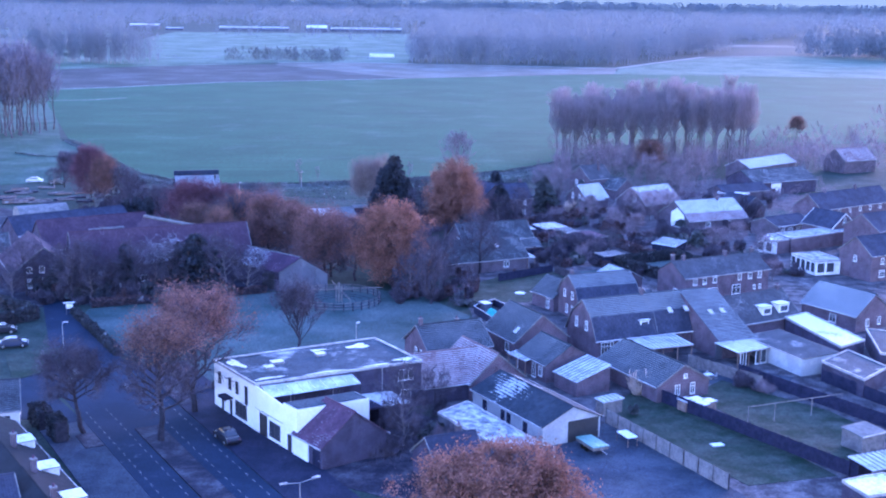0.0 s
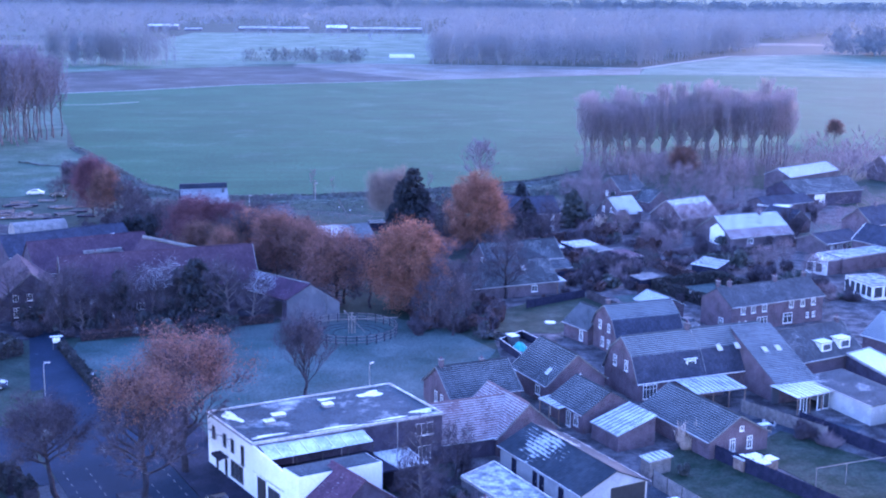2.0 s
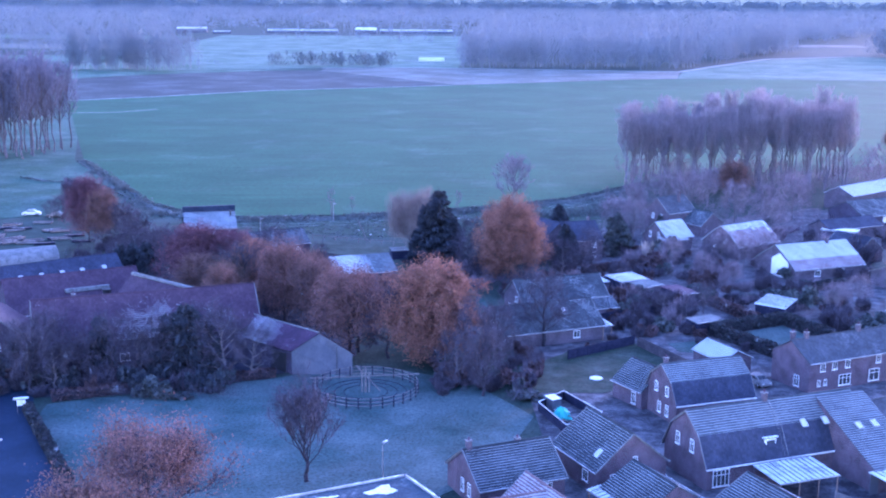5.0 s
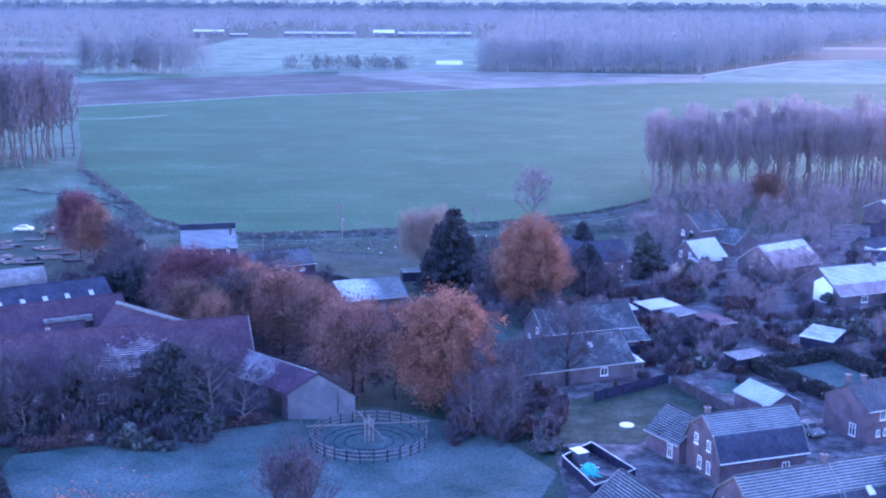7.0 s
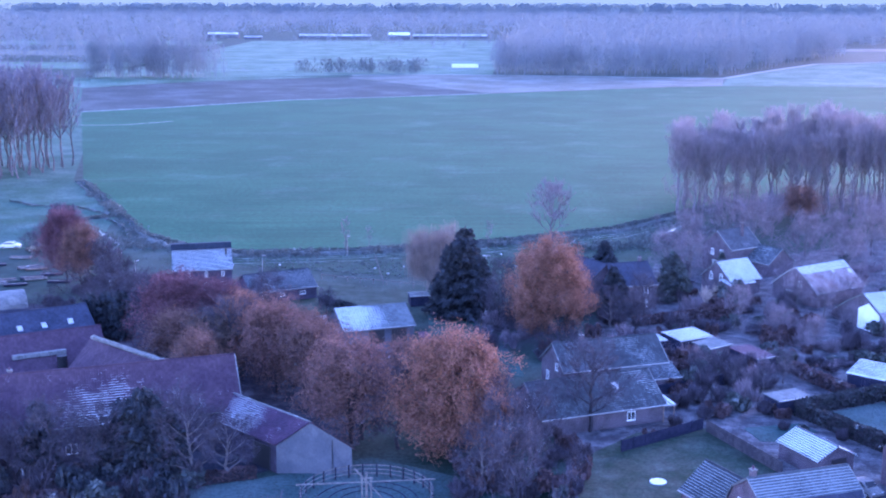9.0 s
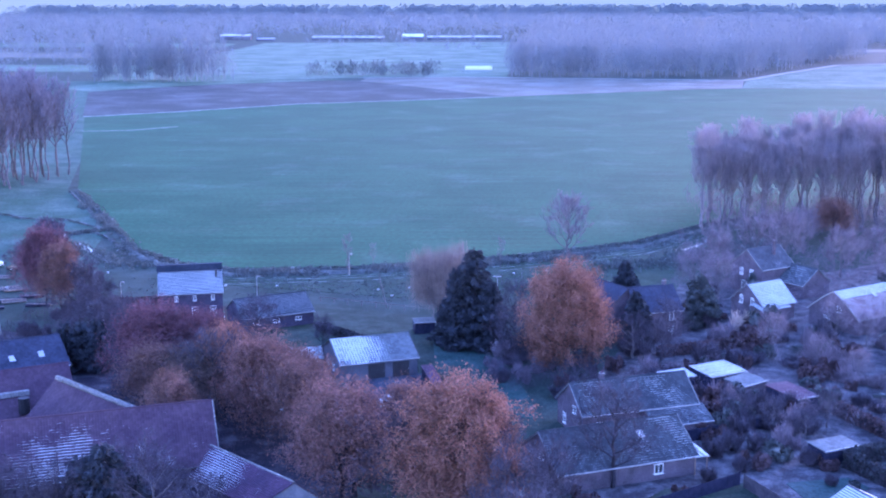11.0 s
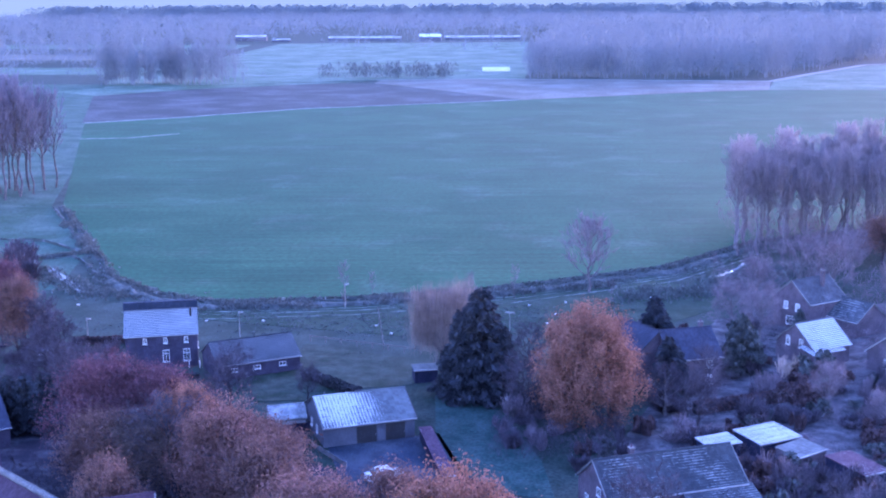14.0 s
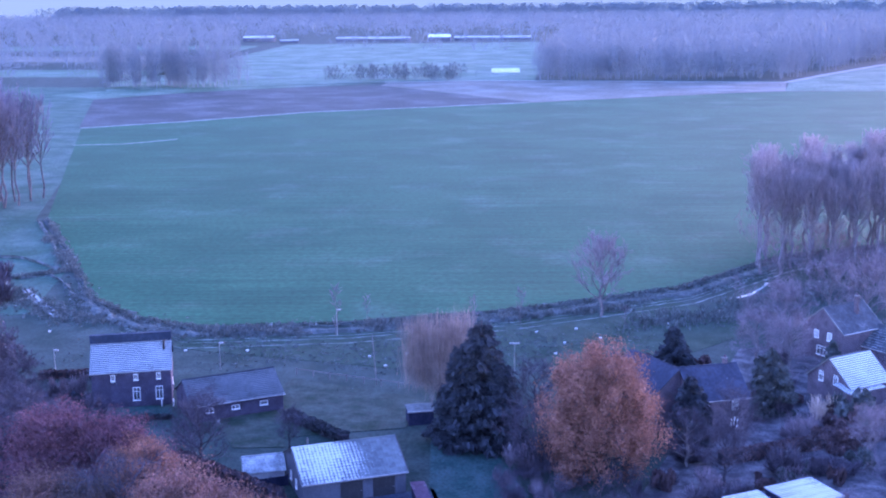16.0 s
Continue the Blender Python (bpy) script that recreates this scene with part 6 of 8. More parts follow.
house("stable", "low stable with frosted dark tiles", -51.7, 302.2, 33, 12.8, 4.3, 2.5, 4.9, DARK_BRICK, BLUE_TILE, "stable", trim=False, windows=(("f", -4, 1.1, 1.1, 0.6), ("f", -0.4, 1.1, 1.1, 0.6), ("f", 3.6, 1.1, 1.1, 0.6)))
house("garage", "double garage with corrugated frosted roof", -30.1, 276.6, 25.5, 12.0, 5.0, 2.9, 5.2, GREY_WALL, SHEET, "garage", trim=DARK, over=0.4, doors=(("f", -0.4, 2.6, 2.3, DARK), ("f", 3.4, 2.6, 2.3, DARK)), windows=(("l", 1.5, 0.9, 0.8, 1.0), ("l", -1.5, 0.9, 0.8, 1.0)))
house("party_tent", "pale canvas garden tent with a sagging rimed roof", -40.2, 277.7, 22, 4.6, 2.1, 1.7, 2.75, PALE_WALL, TENT, "tent", trim=False, gutter=False)
fence("dark board fence before the garden tent", (-45.6, 271.0), (-36.6, 275.4), 1.3, DARK_WOOD)
fence("low white-capped wall of the garage yard", (-34.9, 269.8), (-29.3, 263.3), 0.7, EDGE)
mono_shed("shed", "little dark shelter with a frosted roof", [(-26.4, 299.4), (-22.9, 300.6), (-22.2, 297.8), (-25.8, 296.8)], 2.2, 2.0, DARK_WOOD, SHEET)
mono_shed("shed", "narrow lean-to along the garage yard", [(-22.6, 273.6), (-21.2, 274.0), (-14.6, 259.0), (-16.4, 258.4)], 1.7, 1.4, DARK_WOOD, BROWN_TILE)

# ---- houses at the near corner ----
house("terraced_house", "terraced house row with dark roof and white frosted dormers", -44.0, 115.1, -55.5, 42.0, 4.6, 3.2, 5.6, DARK_BRICK, GLAZED_TILE,
      dormers=((1, -10.6, 2.1, 1.0), (1, -1.4, 2.1, 1.0), (1, 7.8, 2.1, 1.0), (1, 17.0, 2.1, 1.0)), chimneys=((-7.4, 1.2, 0.9), (1.2, 1.0, 0.9), (9.6, 0.6, 0.9)), skylights=((-1, -4.0, 0.4),))
house("house", "steep dark gable at the back of the terrace", -47.0, 108.2, 33, 9.0, 4.0, 3.0, 6.6, BROWN_BRICK, DARK_TILE, skylights=((-1, 1.5, 0.5),))
house("house", "low house with frosted blue tiles", -60.3, 143.2, 20, 11.0, 4.6, 2.7, 5.2, WHITE_WALL, BLUE_TILE, windows=(("r", 0, 0.7, 1.4, 1.3), ("f", 3.8, 0.7, 1.4, 1.3)))


# ---- trees ----
tree_kind("oak_orange", 11, 16.5, 7.6, BARK, TWIG, ORANGE, per=22, leaf_size=0.085, leaf_spread=0.5, leaf_share=1.0, dome=380, low=0.06, bole=0.08, limbs=18, up=0.2, twig_r=0.03)
tree_kind("oak_broad", 18, 11.5, 8.6, BARK, TWIG, ORANGE, per=22, leaf_size=0.085, leaf_spread=0.5, leaf_share=0.9, dome=330, low=0.2, bole=0.12, limbs=18, up=0.2, twig_r=0.03)
tree_kind("oak_rust", 12, 15.0, 6.4, BARK, TWIG, RUST, per=13, leaf_size=0.078, leaf_spread=0.6, leaf_share=0.85, dome=260, low=0.12, dome_top=0.8, bole=0.1, limbs=18, forks=(6, 5, 5), up=0.25, twig_r=0.032)
tree_kind("oak_sparse", 13, 16.5, 8.2, BARK, TWIG, RUST, per=9, leaf_size=0.066, leaf_spread=0.8, leaf_share=0.6, bole=0.16, limbs=18, forks=(6, 6, 5), up=0.35, trunk_r=0.42, twig_r=0.03)
tree_kind("oak_bare", 17, 16.5, 7.6, BARK, TWIG, RUSSET, per=7, leaf_size=0.075, leaf_spread=0.75, leaf_share=0.3, bole=0.24, limbs=20, forks=(7, 6, 5), up=0.35, trunk_r=0.46, twig_r=0.03)
tree_kind("russet", 14, 13.0, 6.4, BARK, TWIG, RUSSET, per=11, leaf_size=0.078, leaf_spread=0.6, leaf_share=0.8, dome=200, low=0.12, dome_top=0.7, bole=0.08, limbs=16, forks=(6, 5, 5), up=0.35, twig_r=0.032)
tree_kind("wine", 15, 14.0, 7.6, BARK, TWIG, WINE, per=14, leaf_size=0.082, leaf_spread=0.6, leaf_share=0.85, dome=300, low=0.1, dome_top=0.8, bole=0.06, limbs=16, up=0.25, twig_r=0.032)
tree_kind("olive", 16, 12.5, 6.8, BARK, TWIG, OLIVE, per=12, leaf_size=0.078, leaf_spread=0.6, leaf_share=0.85, dome=240, low=0.1, dome_top=0.8, bole=0.06, limbs=16, up=0.3, twig_r=0.032)
tree_kind("bare_a", 21, 13.0, 6.6, BARK, TWIG, TWIG, per=3, leaf_size=0.045, leaf_spread=0.55, bole=0.12, limbs=15, forks=(5, 5, 4), up=0.4, twig_r=0.026)
tree_kind("bare_b", 22, 11.0, 5.8, PALE_BARK, TWIG, TWIG, per=3, leaf_size=0.045, leaf_spread=0.55, bole=0.12, limbs=14, forks=(5, 5, 4), up=0.35, twig_r=0.024)
tree_kind("bare_c", 23, 14.5, 7.8, BARK, TWIG, TWIG, per=3, leaf_size=0.045, leaf_spread=0.55, bole=0.18, limbs=16, forks=(5, 5, 4), up=0.3, twig_r=0.026)
tree_kind("bare_dense", 19, 16.5, 7.4, BARK, TWIG, bole=0.10, limbs=20, forks=(7, 5, 5), up=0.35, trunk_r=0.40, twig_r=0.042)
tree_kind("bent", 24, 11.5, 6.0, BARK, TWIG, TWIG, per=6, leaf_size=0.045, leaf_spread=0.55, bole=0.36, limbs=18, forks=(6, 6, 5), up=0.45, bend=1.1, trunk_r=0.36, twig_r=0.024)
tree_kind("vase", 25, 11.0, 8.0, BARK, TWIG, TWIG, per=6, leaf_size=0.045, leaf_spread=0.55, bole=0.22, limbs=22, forks=(5, 4, 4), up=2.0, trunk_r=0.22, twig_r=0.024)
tree_kind("rimed_a", 21, 13.0, 6.6, PALE_BARK, TWIG_RIME_HAZE, TWIG_RIME_HAZE, per=6, leaf_size=0.045, leaf_spread=0.55, bole=0.12, limbs=15, forks=(5, 5, 4), up=0.4, twig_r=0.026)
tree_kind("rimed_b", 22, 11.0, 5.8, PALE_BARK, TWIG_RIME_HAZE, TWIG_RIME_HAZE, per=6, leaf_size=0.045, leaf_spread=0.55, bole=0.12, limbs=14, forks=(5, 5, 4), up=0.35, twig_r=0.024)
tree_kind("rimed_c", 26, 14.5, 7.8, PALE_BARK, TWIG_RIME_HAZE, bole=0.14, limbs=20, forks=(5, 5, 4), up=0.7, twig_r=0.026)
tree_kind("poplar_a", 31, 33.0, 8.0, POPLAR_BARK, TWIG_POPLAR, bole=0.22, limbs=26, forks=(4, 3, 2), up=0.9, trunk_r=0.36, twig_r=0.065)
tree_kind("poplar_b", 32, 29.0, 7.4, POPLAR_BARK, TWIG_POPLAR, bole=0.25, limbs=24, forks=(4, 3, 2), up=0.95, trunk_r=0.32, twig_r=0.065)
tree_kind("hazy_poplar_a", 31, 33.0, 6.4, POPLAR_BARK_HAZE, TWIG_POPLAR_HAZE, bole=0.3, limbs=30, forks=(5, 4, 4), up=1.3, trunk_r=0.34, twig_r=0.03)
tree_kind("hazy_poplar_b", 32, 29.0, 6.0, POPLAR_BARK_HAZE, TWIG_POPLAR_HAZE, bole=0.3, limbs=28, forks=(5, 4, 4), up=1.3, trunk_r=0.32, twig_r=0.03)
tree_kind("hazy_poplar_c", 33, 28.0, 6.2, POPLAR_BARK_HAZE, TWIG_POPLAR_HAZE, bole=0.28, limbs=28, forks=(5, 4, 4), up=1.2, trunk_r=0.30, twig_r=0.03)
tree_kind("birch", 34, 9.0, 2.2, PALE_BARK, TWIG_RIME_HAZE, bole=0.2, limbs=12, forks=(4, 4), up=1.0, trunk_r=0.09)

tree("oak_broad", "oak_tree", "large orange-leaved oak by the barn yard", 5.2, 109.5, 0.96, 40, tall=0.90)
tree("oak_bare", "oak_tree", "half-bare oak with a few brown top leaves in the verge", -35.1, 137.4, 0.94, 10)
tree("oak_sparse", "oak_tree", "half-bare oak with orange-brown leaves in the pavement", -33.3, 148.2, 1.02, 130)
tree("bent", "tree", "leafless street tree with a bent trunk", -45.2, 139.6, 1.0, 200)
tree("vase", "tree", "bare vase-shaped tree on the park lawn", -23.4, 175.7, 1.22, 0, tall=0.62)
tree("oak_orange", "oak_tree", "big orange-leaved oak beside the park", -11.8, 223.5, 0.96, 75, tall=0.97)
tree("oak_rust", "oak_tree", "pale rust-leaved oak at the wood's edge", -25.2, 226.5, 1.0, 15, tall=0.93)
tree("oak_orange", "oak_tree", "round orange oak standing alone by the houses", -0.6, 280.5, 0.92, 190, tall=1.04)
tree("wine", "tree", "dark red-leaved tree in the copse", -58.0, 261.0, 0.86, 20, tall=1.12)
tree("wine", "tree", "red-brown tree in the copse", -51.6, 261.0, 0.80, 140, tall=1.10)
tree("olive", "tree", "fading olive-brown tree in the copse", -50.5, 252.5, 0.84, 60, tall=0.90)
tree("oak_rust", "tree", "thin russet-topped tree in the copse", -40.0, 254.5, 0.66, 230, tall=0.85)
tree("oak_rust", "tree", "rust-brown tree at the near side of the copse", -39.0, 245.5, 0.84, 200, tall=1.12)
tree("russet", "tree", "russet tree in the copse", -35.0, 246.0, 0.85, 100, tall=1.08)
tree("russet", "tree", "half-bare russet tree beside the barn", -19.0, 237.0, 0.75, 10, tall=1.1)
tree("russet", "tree", "half-bare brown tree beside the barn", -32.5, 240.0, 0.85, 300, tall=1.1)
tree("russet", "tree", "half-bare red-brown tree of the copse", -55.0, 253.0, 0.9, 45, tall=0.85)
tree("russet", "tree", "dark half-bare tree rising above the barn ridge", -46.5, 232.0, 0.62, 215, tall=1.55)
tree("oak_orange", "tree", "orange-brown tree at the end of the copse", -46.6, 257.0, 0.62, 80, tall=1.12)
tree("oak_orange", "tree", "small orange oak at the end of the copse", -43.6, 256.0, 0.46, 310, tall=1.08)
for x, y, s, k in ((-24, 228, .9, "bare_a"), (-19, 225, .85, "bare_c"), (-8, 222, .9, "bare_a"), (-5, 216, .85, "bare_a"), (-2, 221, .8, "bare_a"), (-8, 213, .75, "bare_b"), (-4, 208, .8, "bare_a"), (-11, 226, .8, "bare_a"), (5, 233.5, 1.0, "bare_a"), (-47, 252, .9, "bare_c"), (-64, 270, .8, "bare_c"), (-70, 278, .8, "bare_a")):
    tree(k, "tree", "leafless purple-brown tree among the others", x, y, s, x * 31 % 360, group="bare trees of the copse")
for x, y, s, k in ((-41.5, 212.0, .98, "bare_b"), (-69.0, 208.5, .95, "bare_b"), (-64.5, 207.0, .7, "bare_b"), (-54.0, 211.5, .75, "bare_b"), (-37.5, 213.0, .8, "bare_b"), (-78.5, 206.5, .6, "bare_b"), (-67.0, 204.5, .8, "bare_a"), (-66.5, 210.5, .8, "bare_a"), (-57.0, 209.5, .75, "bare_c"), (-51.5, 210.5, .8, "bare_a"), (-44.0, 214.5, .85, "bare_a"), (-77.0, 209.0, .75, "bare_c"), (-62.0, 209.0, .6, "bare_a")):
    tree(k, "tree", "leafless tree with spreading twigs before the farm", x, y, s, x * 47 % 360, group="trees before the farm")
conifer("conifer", "dark evergreen before the farm barn", -46.8, 212.0, 11.0, 4.0, 41, NEEDLE, 15000, blunt=0.42, tops=((-3.0, 1.0, 9.0, 3.2), (2.6, 0.6, 8.4, 3.0), (-5.4, -0.6, 6.0, 2.6)))
conifer("conifer", "dark evergreen bush-tree before the farm", -60.0, 213.2, 8.6, 2.8, 42, NEEDLE, 8000, blunt=0.45)
conifer("conifer", "low dark evergreen at the farm's corner", -70.5, 209.5, 6.2, 3.4, 47, NEEDLE, 8000, blunt=0.4, tops=((3.2, 0.4, 5.0, 2.6),))
conifer("conifer", "dark spreading yew behind the farm barn", -73.2, 271.5, 7.4, 2.2, 43, NEEDLE, 9000, blunt=0.3, tops=((-2.4, 0.2, 7.2, 1.9), (2.6, -0.2, 7.8, 2.0)))
conifer("conifer", "tall dark fir beside the willow", -15.4, 291.0, 15.6, 5.4, 44, NEEDLE, 26000, blunt=0.52, tops=((-2.4, -0.6, 13.0, 3.6), (2.8, -0.4, 10.5, 3.6), (-4.2, 0.6, 7.5, 3.2)))
conifer("conifer", "dark spruce by the pasture", 10.2, 318.0, 8.6, 4.4, 45, NEEDLE, 12000, blunt=0.75)
conifer("conifer", "rimed spruce in a garden", 22.5, 307.0, 8.6, 4.6, 46, NEEDLE_RIME, 12000, blunt=0.62)
conifer("conifer", "dark bushy evergreen in front of the brick house", 10.8, 294.0, 8.6, 2.8, 48, NEEDLE, 9000, blunt=0.5, tops=((1.4, 0.6, 6.4, 2.2),))
conifer("conifer", "small dark conifer by the stable", 33.5, 322.0, 6.0, 2.4, 49, NEEDLE_RIME, 5000)


def willow(x, y, h, r, seed):
    rng = np.random.default_rng(seed)
    root = thing("willow", "weeping willow with pale brown hanging twigs", "tree", x, y)
    segs, tips = skeleton(random.Random(seed), h * 0.95, r, bole=0.2, limbs=12, forks=(5, 5), up=0.6, trunk_r=0.35)
    t, d, f = wood_meshes(segs)
    part("trunk", t, BARK, root)
    tagged(part("limb_frame", d, BARK, root), kind="stuff")
    tagged(part("branchwork", f, TWIG_RIME_HAZE, root), kind="stuff")
    pts = np.array([tuple(p) for p in tips])
    pts = np.repeat(pts, 20, 0) + rng.normal(size=(len(pts) * 20, 3)) * 0.6
    ln = rng.uniform(0.10, 0.75, len(pts)) * pts[:, 2] * 0.36
    c = pts - np.stack([0 * ln, 0 * ln, ln], 1)
    ay = np.stack([0.22 * rng.normal(size=len(c)), 0.22 * rng.normal(size=len(c)), ln], 1)
    ax = any_way(rng, len(c)) * (0.018, 0.018, 0)
    part("foliage", quads_mesh("foliage", c, ax, ay, WILLOW), None, root)


willow(-22.0, 301.0, 13.6, 8.2, 51)
tree("rimed_c", "tree", "lone bare rimed tree at the field ditch", 0.0, 357.0, 1.06, 30)
for x, y, s in ((-46, 347, 1.0), (-41, 349, .7), (-22, 347, .8), (-14, 350, .9), (-44.7, 340, .5), (25, 372, .7), (4, 349, .6)):
    tree("birch", "tree", "thin bare sapling along the ditch", x, y, s, x * 17 % 360, group="saplings along the ditch")
tree("wine", "tree", "dark red tree at the edge of the farm", -95.5, 309.5, 0.66, 40, tall=1.58)
tree("russet", "tree", "orange-brown tree at the edge of the farm", -90.6, 305.0, 0.66, 140, tall=1.5)
tree("russet", "tree", "round dull russet tree on the far meadow", 139.5, 502, 0.62, 10)
tree("russet", "tree", "dull russet tree before the poplars", 61.5, 387, 0.86, 10, tall=0.92)
for x, y, s, k in ((-85.5, 303, .68, "bare_dense"), (-81, 298, .62, "bare_dense"), (-114, 336, .5, "bare_b"), (-110, 333, .55, "bare_a"), (-80, 292, .56, "bare_dense"), (-76, 286, .54, "bare_dense"), (-71, 281, .58, "bare_dense"), (-66.5, 277, .6, "bare_dense"), (-78, 279, .62, "bare_b"), (-64, 284, .48, "bare_dense"), (-53.5, 293, .45, "bare_b"), (-39.4, 287.3, .42, "bare_a"), (-47.5, 277, .84, "bare_a"), (-50.5, 282, .5, "bare_b"),
                    (28, 326, .7, "rimed_a"), (24, 332, .8, "rimed_b"), (30, 345, .8, "rimed_a"), (44, 350, .9, "rimed_c"), (55, 348, .8, "rimed_a"), (62, 338, .8, "rimed_b"), (70, 352, .9, "rimed_a"), (40, 360, .8, "rimed_c"), (52, 372, .8, "rimed_a"), (66, 366, .7, "rimed_b"),
                    (10, 286, .7, "bare_b"), (14, 281, .6, "bare_a"), (16, 290, .7, "bare_a"), (5, 296, .6, "bare_b"), (-9, 283, .7, "bare_a"), (-9, 300, .7, "bare_a"), (62, 262, .6, "rimed_b"), (57, 258, .55, "rimed_b"), (66, 254, .5, "rimed_b"), (44, 300, .55, "rimed_a"), (54, 303, .6, "rimed_b"), (48, 296, .5, "rimed_a"), (62, 230, .45, "rimed_b"), (38, 284, .5, "rimed_b"), (32, 290, .55, "rimed_a"), (42, 276, .5, "rimed_b")):
    tree(k, "tree", "leafless garden tree with rimed twigs", x, y, s, x * 53 % 360, group="bare garden trees")
tree("bare_b", "tree", "bare bushy tree behind the white building", -6.0, 144.5, 0.8, 80)
tree("bare_b", "tree", "bare bushy tree beside the red barn", -5.5, 137.5, 0.62, 200)
tree("bare_a", "tree", "bare tree at the back wall of the shop", -2.0, 148.5, 0.5, 20)

# poplar woods left and right of the field
rnd = random.Random(77)
for i in range(11):
    for j in range(6):
        x = -167 - i * 4.6 + j * 1.2 + rnd.uniform(-0.8, 0.8)
        y = 448 + j * 6.5 - i * 0.8 + rnd.uniform(-1, 1)
        tree(rnd.choice(("poplar_a", "poplar_b")), "poplar", "tall bare poplar with lilac-brown twigs", x, y, rnd.uniform(0.9, 1.06), rnd.uniform(0, 360), group="poplars left of the field", tall=1.26)
for i in range(14):
    for j in range(6):
        x = 32.5 + i * 4.9 + j * 1.0 + rnd.uniform(-1, 1)
        y = 393 + i * 0.9 + j * 6.5 + rnd.uniform(-1.5, 1.5)
        tree(rnd.choice(("hazy_poplar_a", "hazy_poplar_b", "hazy_poplar_c")), "poplar", "tall bare poplar with twigs coloured pale for the haze", x, y, rnd.uniform(0.84, 1.0), rnd.uniform(0, 360), group="poplars right of the field", tall=0.94 + 0.012 * i)


# far woods: uncountable trees, one mesh for each wood
def far_wood(name, label, places, h, w, per, seed, material, slim=0.25, trunks=False, size=1.0):
    rng = np.random.default_rng(seed)
    p = np.array(places)
    n = len(p)
    hh = h * rng.uniform(0.75, 1.15, n)
    k = np.repeat(np.arange(n), per)
    u = rng.random(n * per)
    z = hh[k] * (0.12 + 0.86 * u ** 0.8)
    rad = w * np.sin(np.clip(u * 0.9 + 0.12, 0, 1) * math.pi) ** 0.7 * rng.random(n * per) ** 0.5
    a = rng.random(n * per) * 2 * math.pi
    c = np.stack([p[k, 0] + rad * np.cos(a), p[k, 1] + rad * np.sin(a), z], 1)
    ln = size * (0.035 + 0.05 * rng.random((n * per, 1))) * hh[k][:, None]
    b = rng.random(n * per) * 2 * math.pi
    ay = np.stack([np.cos(b) * 0.6, np.sin(b) * 0.6, 0.95 * np.ones(n * per)], 1) * ln * 1.35
    ax = any_way(rng, n * per) * (1, 1, 0.2) * ln * slim
    t = np.stack([p[:, 0], p[:, 1], hh * 0.3], 1)
    tx, ty = np.tile((0.22, 0.0, 0.0), (n, 1)), np.stack([0 * hh, 0 * hh, hh * 0.3], 1)
    if not trunks:
        t, tx, ty = t[:0], tx[:0], ty[:0]
    me = quads_mesh(name, np.concatenate([c, t]), np.concatenate([ax, tx]), np.concatenate([ay, ty]), material)
    return tagged(part(name, me, material), label, "woodland", kind="stuff")


rng = np.random.default_rng(5)


def scatter(n, x0, x1, y0, y1, keep=lambda x, y: True):
    pts = [(x0 + (x1 - x0) * a, y0 + (y1 - y0) * b) for a, b in rng.random((n, 2))]
    return [p for p in pts if keep(*p)]


far_wood("woodland", "block of bare poplars beyond the ploughed field", scatter(130, -332, -240, 935, 985, lambda x, y: y > 925 + (x + 332) * 0.33), 28, 4.2, 210, 61, TWIG_FAR_HAZE, 0.13, trunks=True, size=0.46)
far_wood("woodland", "low dark firs and scrub at the meadow's edge", scatter(90, -195, -98, 1012, 1042, lambda x, y: y < 1012 + (x + 195) * 0.45 + 8), 11, 4.0, 40, 62, FIR_FAR_HAZE, 0.35)
far_wood("woodland", "thin scrub along the ploughed field", scatter(150, -260, -50, 1004, 1062, lambda x, y: abs(y - (1004 + (x + 260) * 0.27)) < 5), 5, 4.0, 26, 63, TWIG_FAR_HAZE, 0.3)
EDGE_OF_WOOD = lambda x, y: y - (1016 + (x - 126) * 2.1 * (x > 126))
IN_WOOD = lambda x, y: EDGE_OF_WOOD(x, y) > 0 and (x < 245 or y > 1275 + (x - 245) * 0.5)
far_wood("woodland", "bare front belt of the wide wood beyond the stubble field", scatter(1500, -45, 330, 1014, 1400, lambda x, y: IN_WOOD(x, y) and (EDGE_OF_WOOD(x, y) < 55 or x > 215 and y < 1360 + (x - 245) * 0.5)), 27, 6.0, 190, 64, TWIG_FAR_HAZE, 0.16, trunks=True, size=0.48)
far_wood("woodland", "wide bare wood beyond the stubble field", scatter(3300, -45, 900, 1060, 2100, lambda x, y: IN_WOOD(x, y) and EDGE_OF_WOOD(x, y) > 45 and not (60 < x < 420 and 1495 < y < 1605)), 28, 6.5, 76, 72, TWIG_FAR_HAZE, 0.28, size=0.54)
far_wood("woodland", "dark red-brown wood beyond the pasture", scatter(260, 352, 640, 1180, 1330), 26, 6.5, 110, 65, TWIG_FAR_HAZE, 0.35, size=0.7)
far_wood("woodland", "bare woods left of the meadow", scatter(1500, -1000, -345, 980, 2000, lambda x, y: x < -345 - (y - 980) * 0.12 and not (1070 < y < 1185 or 1315 < y < 1455 or 1615 < y < 1790)), 24, 6.5, 100, 66, TWIG_FAR_HAZE, 0.24, size=0.54)
far_wood("woodland", "distant woods reaching the horizon", scatter(5200, -1900, 1900, 2060, 4400), 27, 14.0, 34, 67, TWIG_FAR_HAZE, 0.6, size=0.7)
far_wood("woodland", "low wooded rise on the horizon", scatter(1700, -2000, 1900, 4380, 4700), 46, 24.0, 80, 71, TWIG_FAR_HAZE, 0.9, size=0.42)
